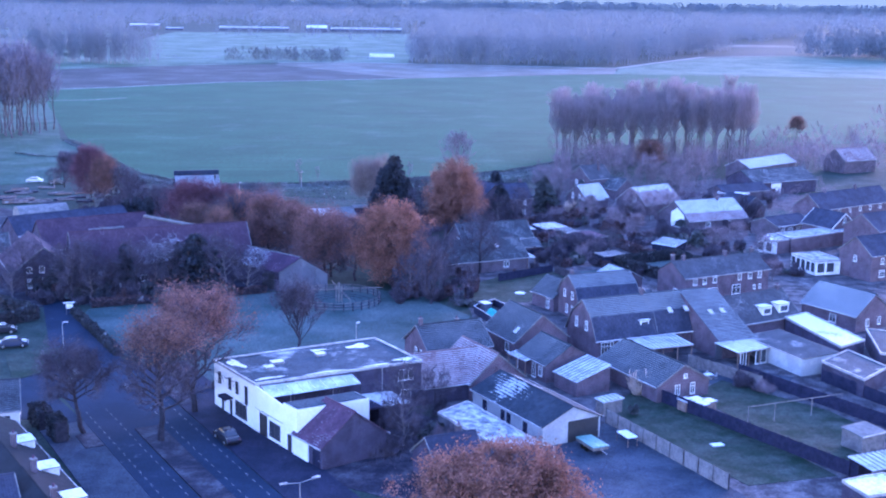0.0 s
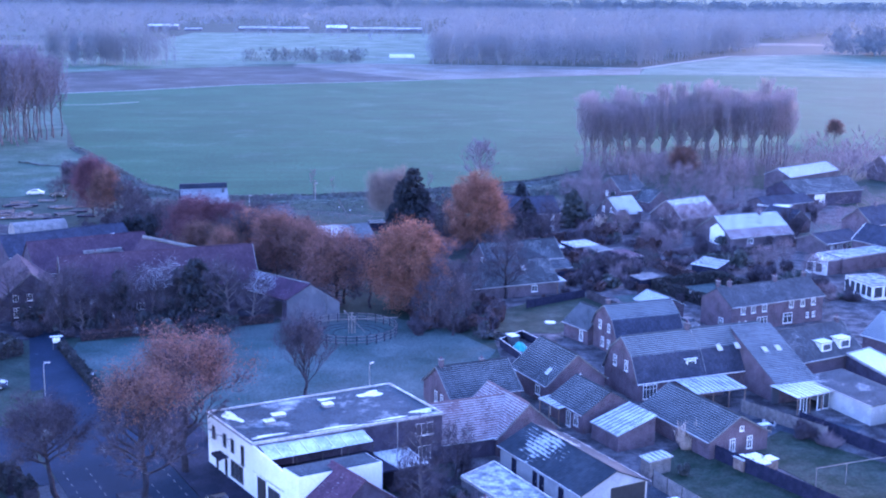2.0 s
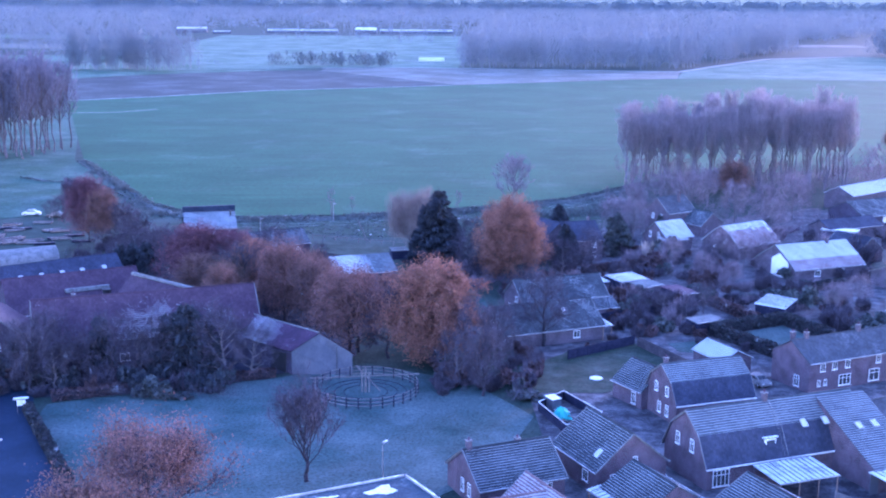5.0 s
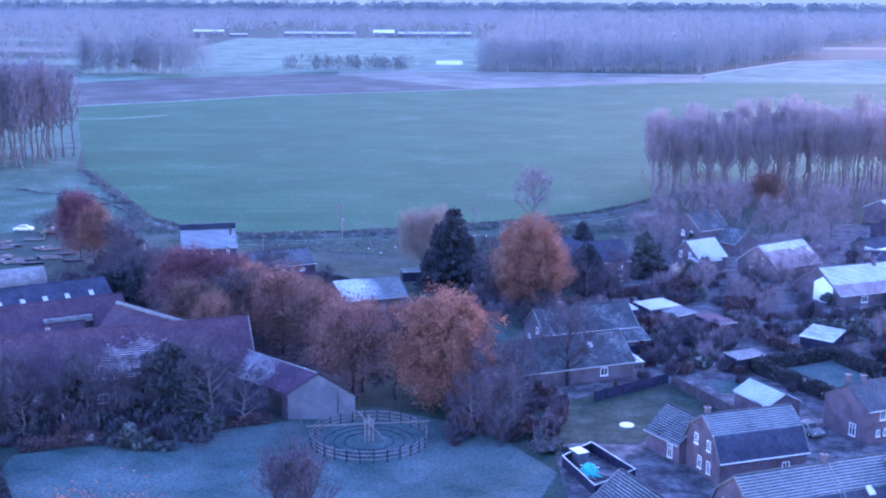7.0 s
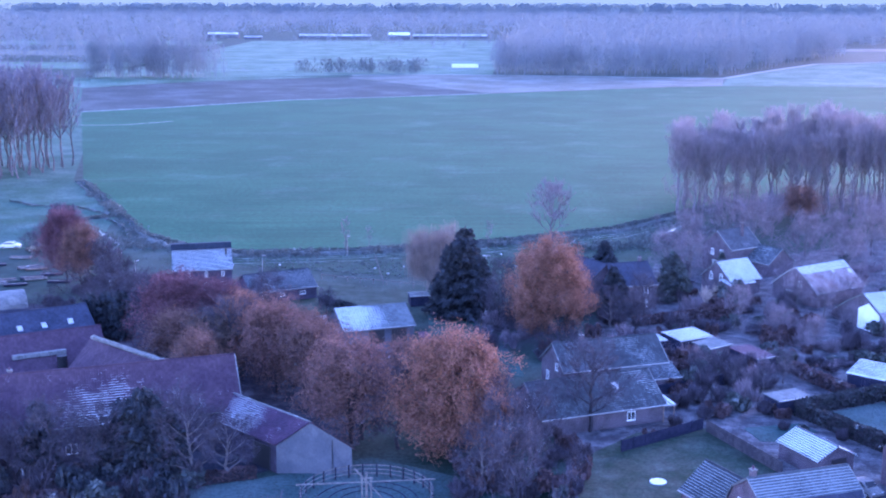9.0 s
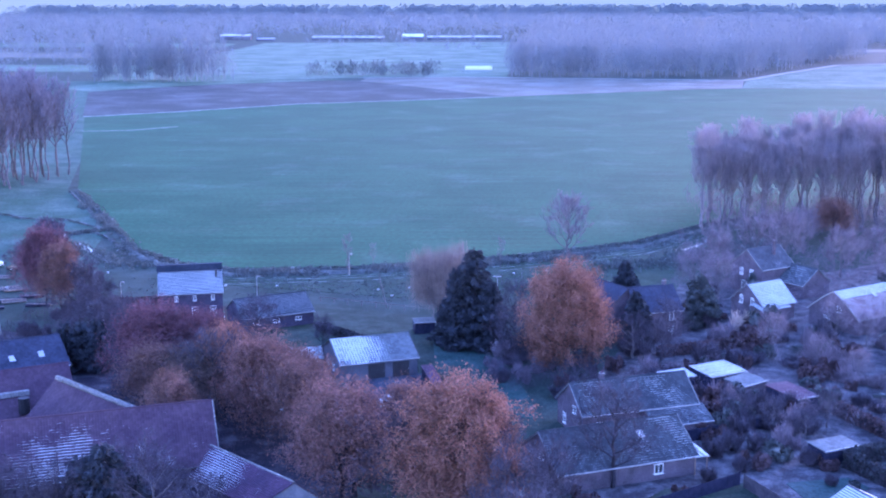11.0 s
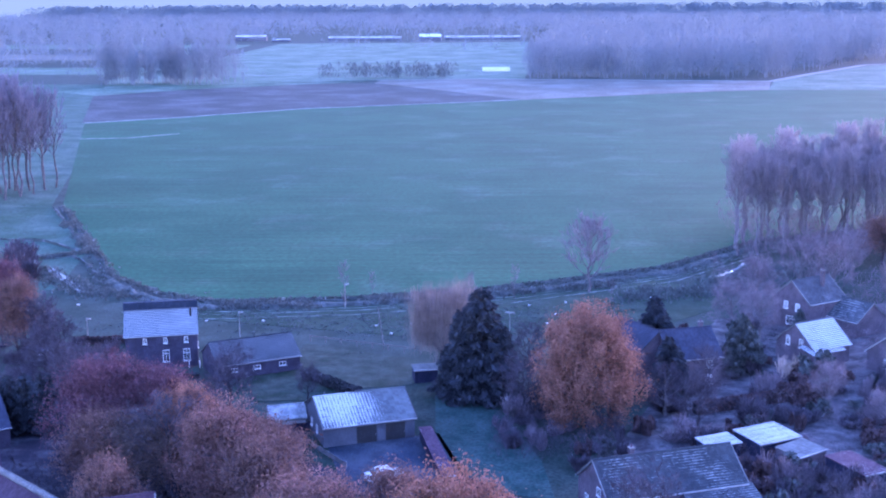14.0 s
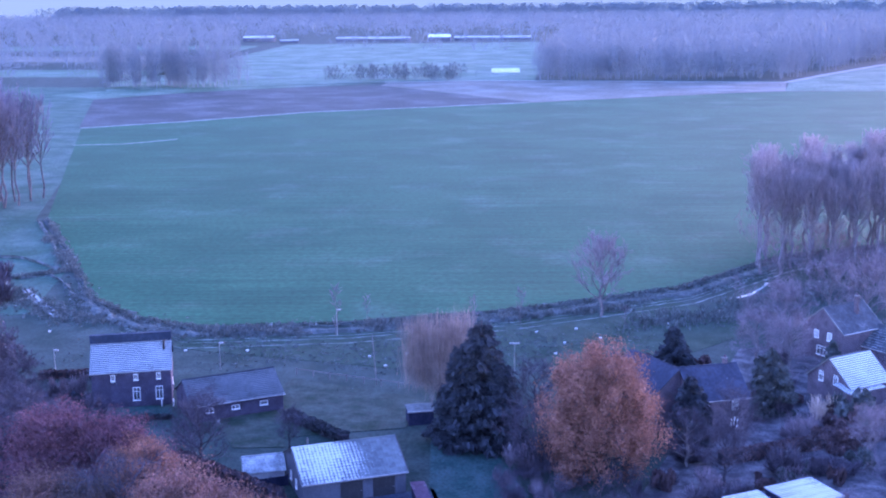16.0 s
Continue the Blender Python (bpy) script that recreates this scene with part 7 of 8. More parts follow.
far_wood("woodland", "bare trees scattered over the far meadow", scatter(70, -330, -60, 1500, 2040), 16, 5.0, 30, 68, TWIG_FAR_HAZE, 0.25)
far_wood("woodland", "scrubby wood right of the village", scatter(330, 105, 260, 380, 520, lambda x, y: y < 440 or x > 175), 11, 4.0, 60, 69, TWIG_RIME_HAZE, 0.12)
far_wood("woodland", "scrub under the poplars", scatter(260, 34, 125, 384, 440), 6, 3.0, 70, 70, TWIG_RIME_HAZE, 0.10)

for k, (label, box, n, h) in enumerate((("tangled bare undergrowth of the gardens", (14, 62, 252, 308), 260, 2.2), ("bare shrubs before the farm", (-74, -38, 203, 214), 130, 2.0), ("bare saplings at the park's edge", (-9, 4, 204, 228), 34, 4.6),
                                            ("bare thicket around the farm copse", (-66, -34, 238, 266), 110, 4.2), ("thicket between the houses and the ditch", (24, 70, 318, 376), 220, 3.2), ("bare shrubs behind the shop", (-9, 1, 130, 152), 60, 3.0), ("shrubs along the orchard", (-12, 4, 266, 300), 150, 3.2), ("thicket beyond the timber yard", (-92, -70, 276, 304), 110, 3.6), ("shrubs among the far houses", (62, 110, 292, 372), 240, 3.0))):
    far_wood("undergrowth", label, scatter(n, *box), h, 1.5, 70, 90 + k, TWIG_RIME_HAZE if k in (0, 4, 8) else TWIG, 0.10)

# ---- bushes and hedges ----
bush_kind("dark", 81, NEEDLE_RIME)
bush_kind("yew", 86, NEEDLE, 1200, 0.09)
bush_kind("rime", 82, TWIG_RIME_HAZE, 1100, 0.13, twiggy=True)
bush_kind("bare", 83, TWIG, 1200, 0.13, twiggy=True)
bush_kind("leafy", 84, BEECH)
bush_kind("pampas", 85, PAMPAS, 600, 0.16, twiggy=True)
rnd = random.Random(99)
LABEL = {"dark": "dark evergreen bush in a garden", "rime": "leafless garden bush white with rime", "bare": "bare brown bush with thin twigs", "leafy": "garden bush with withered brown leaves", "pampas": "clump of pale pampas grass"}
for x0, x1, y0, y1, n in ((14, 34, 252, 268, 34), (34, 60, 262, 285, 34), (24, 46, 284, 306, 26), (10, 30, 262, 300, 14), (50, 75, 285, 330, 18), (-74, -40, 203, 214, 30), (-10, 4, 206, 228, 26), (-12, 0, 272, 300, 18), (0, 30, 290, 332, 20), (50, 72, 236, 262, 20), (-2, 8, 262, 282, 12), (60, 100, 300, 345, 18), (-90, -74, 282, 308, 18), (36, 44, 159, 165, 3), (-8, 0, 132, 150, 14)):
    for _ in range(n):
        k = rnd.choice(("dark", "bare", "bare", "bare", "leafy", "rime"))
        bush(k, LABEL[k], rnd.uniform(x0, x1), rnd.uniform(y0, y1), rnd.uniform(0.9, 2.9), rnd.uniform(0.8, 3.0), rnd.uniform(0, 360), group="garden bushes")
bush("pampas", "tall clump of pale pampas grass", 26.6, 159.2, 1.6, 2.6)
bush("pampas", "pale bush in front of the frosted house", 29.5, 305.0, 1.6, 2.6)
bush("dark", "round clipped evergreen bush", 24.3, 150.6, 0.9, 1.4)
bush("dark", "big round evergreen beside the hedge", 33.0, 303.0, 3.4, 4.6)
bush("dark", "big dark evergreen bush", 52.5, 262.0, 3.2, 3.8)
bush("dark", "rounded yew in a garden", 20.0, 253.5, 1.7, 3.0)

for x, y, r, h in ((-113.5, 356.5, 4.2, 5.0), (-118.5, 364.5, 4.6, 5.6), (-121.5, 373.0, 4.0, 4.4)):
    bush("bare", "big dark leafless thicket beside the ditch bend", x, y, r, h, x * 41 % 360, group="thickets at the ditch bend")

hedge("low frosted hedge along the lane", (-64.8, 197.5), (-50.0, 172.5), 1.2, 1.1)
hedge("hedge between park and farm", (-63.0, 201.5), (-48.0, 208.6), 1.4, 1.3, BEECH)
hedge("hedge between park and barn", (-48.0, 208.6), (-34.5, 214.5), 1.4, 1.2, BEECH)
hedge("tall dark clipped hedge at the terrace end", (-52.6, 143.6), (-50.2, 140.6), 1.8, 2.6)
hedge("tall dark clipped hedge by the pavement", (-49.0, 139.4), (-46.8, 136.2), 1.6, 2.8)
hedge("dark clipped hedge at the corner house", (-82.0, 203.0), (-69.5, 193.0), 1.2, 2.2)
hedge("dark clipped hedge at the corner house", (-69.5, 193.0), (-76.0, 186.0), 1.2, 2.2)
hedge("low hedge behind the white building", (-33.0, 158.0), (-9.0, 171.0), 1.0, 0.8)
hedge("tall clipped hedge round a lawn", (33.1, 242.4), (42.3, 227.8), 1.2, 2.1)
hedge("tall clipped hedge round a lawn", (42.3, 227.8), (53.0, 236.0), 1.2, 2.1)
hedge("tall clipped hedge round a lawn", (53.0, 236.0), (46.4, 250.4), 1.2, 2.1)
hedge("tall clipped hedge round a lawn", (46.4, 250.4), (33.1, 242.4), 1.2, 2.1)
hedge("clipped hedge beside the sheds", (36.0, 262.0), (42.0, 250.0), 1.2, 1.8, BEECH)
hedge("hedge along the garden lane", (14.0, 287.0), (34.0, 297.5), 1.2, 1.6, BEECH)
hedge("dark hedge behind the frosted bungalow", (46.0, 268.0), (64.0, 280.0), 1.2, 1.6)
hedge("dark ragged hedge along the farmhouse garden", (-42.5, 298.4), (-32.6, 289.6), 1.3, 1.3)
hedge("low clipped hedge along the terrace edge", (-68.4, 293.6), (-58.2, 296.8), 0.7, 0.7)
bush("yew", "dark evergreen by the farmhouse corner", -73.0, 300.6, 1.8, 1.9)
hedge("low brown beech hedge by the pasture", (-84.5, 312.3), (-74.5, 314.6), 1.0, 1.1, BEECH)
hedge("dark hedge at the farm lane", (-52.0, 281.0), (-36.0, 270.0), 1.2, 1.6, BEECH)

# ---- fences ----
fence("dark board fence between back gardens", (24.8, 161.4), (47.0, 129.5), 1.9, DARK_WOOD)
fence("dark board fence of a garden", (42.0, 168.5), (57.0, 146.0), 1.9, DARK_WOOD)
fence("grey board fence beside the terrace", (35.5, 173.0), (44.0, 163.0), 1.8, GREY_WOOD)
fence("tall wooden fence behind the yard", (53.5, 166.5), (61.0, 152.0), 1.9, DARK_WOOD)
fence("concrete panel wall of the barn yard", (20.2, 147.1), (31.4, 125.6), 2.0, CONCRETE, post_mat=BLACK_METAL, gap=2.6)
fence("low post-and-rail fence of the pasture", (-46.0, 318.0), (-24.0, 311.0), 1.0, GREY_WOOD, boards=False, gap=3)
fence("low post-and-rail fence of the pasture", (-38.0, 338.0), (-33.0, 314.0), 1.0, GREY_WOOD, boards=False, gap=3)
fence("low wire-and-post fence along the orchard", (-24.0, 311.0), (-23.0, 298.0), 1.1, GREY_WOOD, boards=False, gap=3)
fence("dark board fence of a garden", (14.5, 249.0), (30.0, 258.0), 1.6, DARK_WOOD)
fence("dark board fence of a garden", (20.0, 234.8), (27.0, 220.6), 1.7, FENCE_WOOD)
fence("dark fence at the end of the lane", (-15.0, 259.0), (-8.0, 252.0), 1.6, DARK_WOOD)
fence("weathered board fence behind the lawn", (8.6, 226.4), (19.6, 235.6), 1.6, DARK_WOOD)
for x, y, r, h, k in ((25.1, 243.7, 1.7, 2.6, "dark"), (20.5, 239.5, 1.4, 1.8, "bare"), (22.6, 241.6, 1.6, 1.9, "leafy"), (28.6, 242.4, 1.5, 1.7, "bare"), (31.0, 241.6, 1.3, 1.5, "leafy"), (17.4, 244.6, 1.8, 2.2, "bare"), (20.2, 246.4, 1.9, 2.4, "bare"), (23.4, 247.6, 1.8, 2.2, "bare"), (27.0, 248.4, 2.0, 2.6, "rime"), (17.8, 250.4, 1.7, 2.0, "leafy"), (22.0, 252.2, 2.0, 2.6, "bare"), (16.0, 236.6, 1.2, 1.6, "bare"), (12.8, 231.6, 1.0, 1.3, "leafy"), (30.2, 236.2, 1.0, 1.2, "bare"), (32.4, 235.4, 0.9, 1.1, "dark"), (36.6, 233.4, 1.0, 1.4, "bare")):
    bush(k, LABEL[k], x, y, r, h, x * 37 % 360, group="garden bushes")
for x, y, s in ((26.3, 254.0, .46), (33.7, 256.5, .52), (30.0, 251.6, .42), (22.6, 257.6, .45)):
    tree("bare_b", "tree", "small spreading fruit tree, leafless", x, y, s, x * 29 % 360, group="fruit trees of the gardens")
rnd = random.Random(41)
for _ in range(20):
    bush("yew", "dark evergreen shrub before the farm", rnd.uniform(-76, -40), rnd.uniform(204.5, 213), rnd.uniform(1.3, 2.3), rnd.uniform(1.8, 3.4), rnd.uniform(0, 360), group="shrubs before the farm")
bush("bare", "big round leafless shrub behind the bungalow", 73.0, 300.0, 4.4, 5.2)


# ---- reeds and tussocks along the ditch ----
def tufts(label, line, width, n, h, seed, material=None):
    """Loose tussocks of blades strewn along a line."""
    rng = np.random.default_rng(seed)
    pts = np.array(line, dtype=float)
    seg = np.linalg.norm(np.diff(pts, axis=0), axis=1)
    k = rng.choice(len(seg), n, p=seg / seg.sum())
    base = pts[k] + (pts[k + 1] - pts[k]) * rng.random((n, 1)) + rng.normal(size=(n, 2)) * width * 0.35
    keep = np.sin(base[:, 0] * 0.31) + np.sin(base[:, 1] * 0.23 + base[:, 0] * 0.11) + rng.normal(size=n) * 0.6 > -0.7
    base = np.repeat(base[keep], 7, 0)
    q = len(base)
    hh = h * rng.uniform(0.35, 1.0, q)
    lean = rng.normal(size=(q, 2)) * 0.35
    c = np.concatenate([base + rng.normal(size=(q, 2)) * 0.22, (hh * 0.5)[:, None]], 1)
    ay = np.concatenate([lean * hh[:, None] * 0.5, (hh * 0.5)[:, None]], 1)
    a = rng.random(q) * 2 * math.pi
    ax = np.stack([np.cos(a), np.sin(a), 0 * a], 1) * rng.uniform(0.03, 0.09, (q, 1))
    me = quads_mesh("tussocks", c, ax, ay, material or REED)
    return tagged(part("tussocks", me, None), label, "grass", kind="stuff")


tufts("frosted reeds and tussocks on the ditch bank", [(p[0] + 0.6, p[1] - 1.8) for p in NEAR_EDGE], 1.4, 1500, 0.7, 201)
tufts("brown tussocks along the lower ditch lip", [(p[0] + 1.5, p[1] - 6.5) for p in NEAR_EDGE[2:]], 4.5, 2200, 0.55, 202)
tufts("withered tall weeds beside the ditch", [(-66, 339), (-56, 341), (-46, 342), (-30, 350), (-10, 356), (6, 363)], 3.0, 700, 1.0, 203)
tufts("reeds round the bend of the ditch", [(-122, 377), (-116, 381), (-112, 386), (-121, 402), (-133, 420)], 2.5, 700, 0.9, 204)
tufts("rough frosted grass of the meadow corner", [(-118, 368), (-110, 358), (-100, 350), (-86, 346)], 7.0, 900, 0.6, 205)
tufts("rough tussocky grass of the small pasture", [(-80, 331), (-50, 330), (-20, 334), (8, 346)], 20.0, 1800, 0.28, 206)
tufts("tangled weeds by the wood", [(8, 352), (20, 360), (34, 372), (46, 384)], 9.0, 1300, 0.9, 207)
# Made-up tub shapes in place of small white dots of unknown kind.
for x, y in ((-36.6, 327.9), (-33.2, 323.0), (-30.8, 329.8), (-11.0, 344.7), (-4.3, 347.4), (-6.0, 338.6), (-7.3, 332.2), (-0.2, 341.9), (-94.4, 337.6), (-67.0, 328.4), (-57.0, 329.3), (11.5, 352.4), (43.0, 387.4)):
    root = thing("white_dot_tub", "low white tub shape standing in for an unidentified white dot in the pasture", "tub", x, y, x * 41 % 180, 0.045, group="white tubs in the pasture")
    m = Mesh()
    m.tube((0, 0, 0), (0, 0, 0.22), 0.20, 0.26, 10)
    part("tub", m, TRIM, root)
    m = Mesh()
    m.tube((0, 0, 0.22), (0, 0, 0.26), 0.29, 0.28, 10)
    part("rim", m, FROST_FLAT, root)


# ---- horse mill in the park ----
def horse_mill(x, y, r):
    root = thing("horse_mill", "old wooden horse mill inside a round post-and-rail fence", "mill", x, y, 12)
    m = Mesh()
    m.tube((0, 0, 0), (0, 0, 3.6), 0.18, 0.13, 8)
    part("king_post", m, GREY_WOOD, root)
    for dx, dy in ((-0.5, 0), (0.5, 0)):
        m = Mesh()
        m.box(dx - 0.09, dx + 0.09, -0.09, 0.09, 0, 2.9)
        part("post", m, GREY_WOOD, root)
    m = Mesh()
    m.tube((-r - 0.4, 0.3, 2.3), (r + 0.2, -0.3, 2.5), 0.09, 0.08, 6)
    part("sweep_beam", m, GREY_WOOD, root, "long horizontal wooden beam")
    m = Mesh()
    m.tube((-1.3, 0.4, 3.9), (2.0, -0.9, 0.4), 0.09, 0.08, 6)
    part("brace", m, GREY_WOOD, root, "slanting wooden beam")
    m = Mesh()
    m.box(-0.7, 0.7, -0.1, 0.1, 2.75, 2.92)
    part("cross_beam", m, GREY_WOOD, root)
    n = 28
    pm = Mesh()
    pm.box(-0.07, 0.07, -0.07, 0.07, 0, 1.6)
    pd = pm.data("fence_post")
    pd.materials.append(DARK_WOOD)
    for i in range(n):
        a = 2 * math.pi * i / n
        part("fence_post", pd, None, root, at=pose(r * math.cos(a), r * math.sin(a), 0, 0, 0, math.degrees(a)))
    for z in (0.5, 1.0, 1.5):
        m = Mesh()
        for i in range(n):
            a, b = 2 * math.pi * i / n, 2 * math.pi * (i + 1) / n
            m.tube((r * math.cos(a), r * math.sin(a), z), (r * math.cos(b), r * math.sin(b), z), 0.06, 0.06, 4)
        part("rail", m, GREY_WOOD, root)
    for k, rr in enumerate((0.78, 0.6, 0.42)):
        m = Mesh()
        for i in range(40):
            a, b = 2 * math.pi * i / 40, 2 * math.pi * (i + 1) / 40
            m.tube((rr * r * math.cos(a), rr * r * math.sin(a), 0.08), (rr * r * math.cos(b), rr * r * math.sin(b), 0.06), 0.07, 0.07, 4)
        part("floor_ring", m, DARK_WOOD, root)


horse_mill(-20.5, 208.4, 7.4)


# ---- cars ----
def car(label, x, y, yaw, paint, z=0.05):
    root = thing("car", label, "car", x, y, yaw, z)
    root.scale = (1.08, 1.08, 1.06)
    prof = [(-2.1, 0.30), (-2.15, 0.62), (-1.95, 0.88), (-1.5, 0.95), (-0.9, 1.38), (-0.3, 1.47), (0.6, 1.42), (1.25, 0.98), (1.9, 0.84), (2.12, 0.60), (2.1, 0.30)]
    m = Mesh()
    rows = []
    for yv, sc in ((-0.86, 0.90), (-0.80, 1.0), (0.80, 1.0), (0.86, 0.90)):
        rows.append([(px, yv * (1 if pz < 0.95 else 0.86), 0.3 + (pz - 0.3) * sc) for px, pz in prof])
    m.v = [p for row in rows for p in row]
    n = len(prof)
    for a in range(3):
        for i in range(n - 1):
            m.f.append((a * n + i, a * n + i + 1, (a + 1) * n + i + 1, (a + 1) * n + i))
    m.f.append(tuple(range(n)))
    m.f.append(tuple(range(4 * n - 1, 3 * n - 1, -1)))
    m.uv = [(0, 0)] * sum(len(f) for f in m.f)
    part("body", m, paint, root)
    for nm, pts in (("windscreen", [(1.2, -0.62, 1.03), (1.2, 0.62, 1.03), (0.66, 0.58, 1.42), (0.66, -0.58, 1.42)]), ("rear_window", [(-1.46, 0.6, 1.0), (-1.46, -0.6, 1.0), (-0.95, -0.56, 1.37), (-0.95, 0.56, 1.37)])):
        m = Mesh()
        d = 0.03 if nm == "windscreen" else -0.03
        m.face([(px + d, py, pz + 0.02) for px, py, pz in pts])
        part(nm, m, PANE, root)
    for sy in (-1, 1):
        m = Mesh()
        m.face([(1.05, sy * 0.80, 1.0), (0.5, sy * 0.745, 1.36), (-0.8, sy * 0.745, 1.33), (-1.3, sy * 0.80, 1.0)])
        part("side_window", m, PANE, root)
        for wx in (-1.3, 1.3):
            m = Mesh()
            m.tube((wx, sy * 0.68, 0.31), (wx, sy * 0.90, 0.31), 0.31, 0.31, 14)
            w = part("wheel", m, TYRE, root)
            m = Mesh()
            m.tube((wx, sy * 0.88, 0.31), (wx, sy * 0.915, 0.31), 0.19, 0.17, 10)
            part("rim", m, STEEL, w)
        m = Mesh()
        m.box(2.05, 2.14, sy * 0.6 - 0.16, sy * 0.6 + 0.16, 0.6, 0.74)
        part("headlight", m, BLIND, root)
        m = Mesh()
        m.box(-2.17, -2.1, sy * 0.62 - 0.14, sy * 0.62 + 0.14, 0.66, 0.86)
        part("tail_light", m, BROWN_TILE, root)


car("black hatchback parked on the brick pavement", -27.1, 137.9, 123, CAR_PAINT, 0.15)
car("dark car parked before the hedge", -67.5, 176.5, 20, CAR_BLUE, 0.05)
car("dark car parked beside the lane", -72.0, 184.0, 20, CAR_PAINT, 0.05)
car("white car at the timber yard", -121.5, 342.0, 10, BLIND, 0.0)
car("dark car at the timber yard", -114.3, 339.5, 10, CAR_PAINT, 0.0)
car("white car in the garage yard", -24.1, 259.9, 30, BLIND, 0.06)


# ---- lamps, posts, garden things ----
def street_lamp(label, x, y, h, yaw, arms=1, reach=1.2):
    root = thing("street_lamp", label, "lamp", x, y, yaw)
    m = Mesh()
    m.tube((0, 0, 0), (0, 0, h), 0.09, 0.05, 8)
    part("pole", m, STEEL, root)
    for k in range(arms):
        sx = 1 if k == 0 else -1
        m = Mesh()
        m.tube((0, 0, h), (sx * reach, 0, h + 0.25), 0.04, 0.04, 6)
        part("arm", m, STEEL, root)
        m = Mesh()
        m.box(sx * reach - 0.4, sx * reach + 0.4, -0.14, 0.14, h + 0.2, h + 0.34)
        part("lamp_head", m, TRIM, root)


street_lamp("twin-armed grey street lamp in the verge", -14.1, 107.4, 7.5, 32, 2, 1.7)
street_lamp("slim grey street lamp by the lane", -58.8, 173.8, 4.6, 0, 1, 0.5)
street_lamp("slim grey street lamp behind the shop", -14.6, 176.0, 4.6, 60, 1, 0.5)
street_lamp("thin lamp post at the field edge", -44.5, 340.5, 4.2, 0, 1, 0.3)
street_lamp("thin lamp post in the pasture", -13.2, 322.5, 4.2, 0, 2, 0.35)
street_lamp("short lamp post beside the farmhouse", -83.8, 316.5, 3.0, 0, 1, 0.3)
street_lamp("short lamp post behind the stable", -58.4, 319.4, 4.0, 0, 1, 0.3)

root = thing("notice_board", "white roofed notice board at the end of the hedge", "sign", -65.0, 196.2, 20)
for x in (-0.5, 0.5):
    m = Mesh()
    m.box(x - 0.05, x + 0.05, -0.05, 0.05, 0, 2.0)
    part("post", m, GREY_WOOD, root)
m = Mesh()
m.box(-0.55, 0.55, -0.07, 0.07, 1.1, 2.0)
part("board", m, WHITE, root)
m = Mesh()
m.box(-0.95, 0.95, -0.35, 0.35, 2.0, 2.14)
part("roof", m, FROST_FLAT, root)

root = thing("play_frame", "tall grey pipe frame for swings and laundry", "frame", 45.4, 150.3, 24)
for x in (-7.6, -3.4, 2.6, 7.6):
    m = Mesh()
    m.tube((x, 0, 0), (x, 0, 2.5), 0.06, 0.06, 6)
    part("upright", m, GREY_WOOD, root)
m = Mesh()
m.tube((-7.7, 0, 2.5), (7.7, 0, 2.5), 0.06, 0.06, 6)
part("crossbar", m, GREY_WOOD, root)


def table(label, x, y, yaw, L, D, h, top):
    root = thing("table", label, "table", x, y, yaw, 0.07)
    m = Mesh()
    m.box(-L / 2, L / 2, -D / 2, D / 2, h - 0.06, h)
    part("tabletop", m, top, root)
    for sx in (-1, 1):
        for sy in (-1, 1):
            m = Mesh()
            m.box(sx * (L / 2 - 0.1) - 0.04, sx * (L / 2 - 0.1) + 0.04, sy * (D / 2 - 0.1) - 0.04, sy * (D / 2 - 0.1) + 0.04, 0, h - 0.06)
            part("leg", m, WOOD, root)


table("frosted wooden rack table against the yard wall", 21.9, 139.7, -66, 2.8, 1.5, 1.2, FROST_FLAT)
table("round-the-garden table white with frost", 37.0, 166.4, 20, 1.6, 1.0, 0.75, FROST_FLAT)
for dx, dy in ((1.2, 0.3), (-1.3, -0.2), (0.2, 1.1), (-0.2, -1.1)):
    root = thing("garden_chair", "pale garden chair at the frosted table", "chair", 37.0 + dx, 166.4 + dy, math.degrees(math.atan2(-dy, -dx)), 0.07, group="chairs at the garden table")
    for nm, b in (("seat", (-0.22, 0.22, -0.22, 0.22, 0.42, 0.46)), ("backrest", (-0.24, -0.20, -0.22, 0.22, 0.46, 0.9))):
        m = Mesh()
        m.box(*b)
        part(nm, m, TRIM, root)
    for sx in (-0.18, 0.18):
        for sy in (-0.18, 0.18):
            m = Mesh()
            m.box(sx - 0.02, sx + 0.02, sy - 0.02, sy + 0.02, 0, 0.42)
            part("leg", m, STEEL, root)

root = thing("bollard", "white post at the barn corner", "post", 12.5, 133.9, 0, 0.06)
m = Mesh()
m.tube((0, 0, 0), (0, 0, 1.5), 0.13, 0.12, 8)
part("post", m, TRIM, root)
m = Mesh()
m.tube((0, 0, 1.5), (0, 0, 1.6), 0.16, 0.10, 8)
part("cap", m, STEEL, root)
root = thing("trailer", "flat trailer under a frosted pale green cover", "trailer", 17.4, 137.5, -64, 0.06)
m = Mesh()
m.box(-2.0, 2.0, -1.05, 1.05, 0.55, 0.95)
part("bed", m, GREY_WOOD, root)
m = Mesh()
m.box(-2.05, 2.05, -1.1, 1.1, 0.95, 1.05)
part("cover", m, SEA_GREEN, root, "pale green frosted cover")
for x in (-0.6, 0.3):
    for y in (-1.0, 1.0):
        m = Mesh()
        m.tube((x, y - 0.1, 0.33), (x, y + 0.1, 0.33), 0.33, 0.33, 12)
        part("wheel", m, TYRE, root)
m = Mesh()
m.tube((2.0, 0, 0.6), (3.4, 0, 0.5), 0.05, 0.04, 6)
part("drawbar", m, STEEL, root)

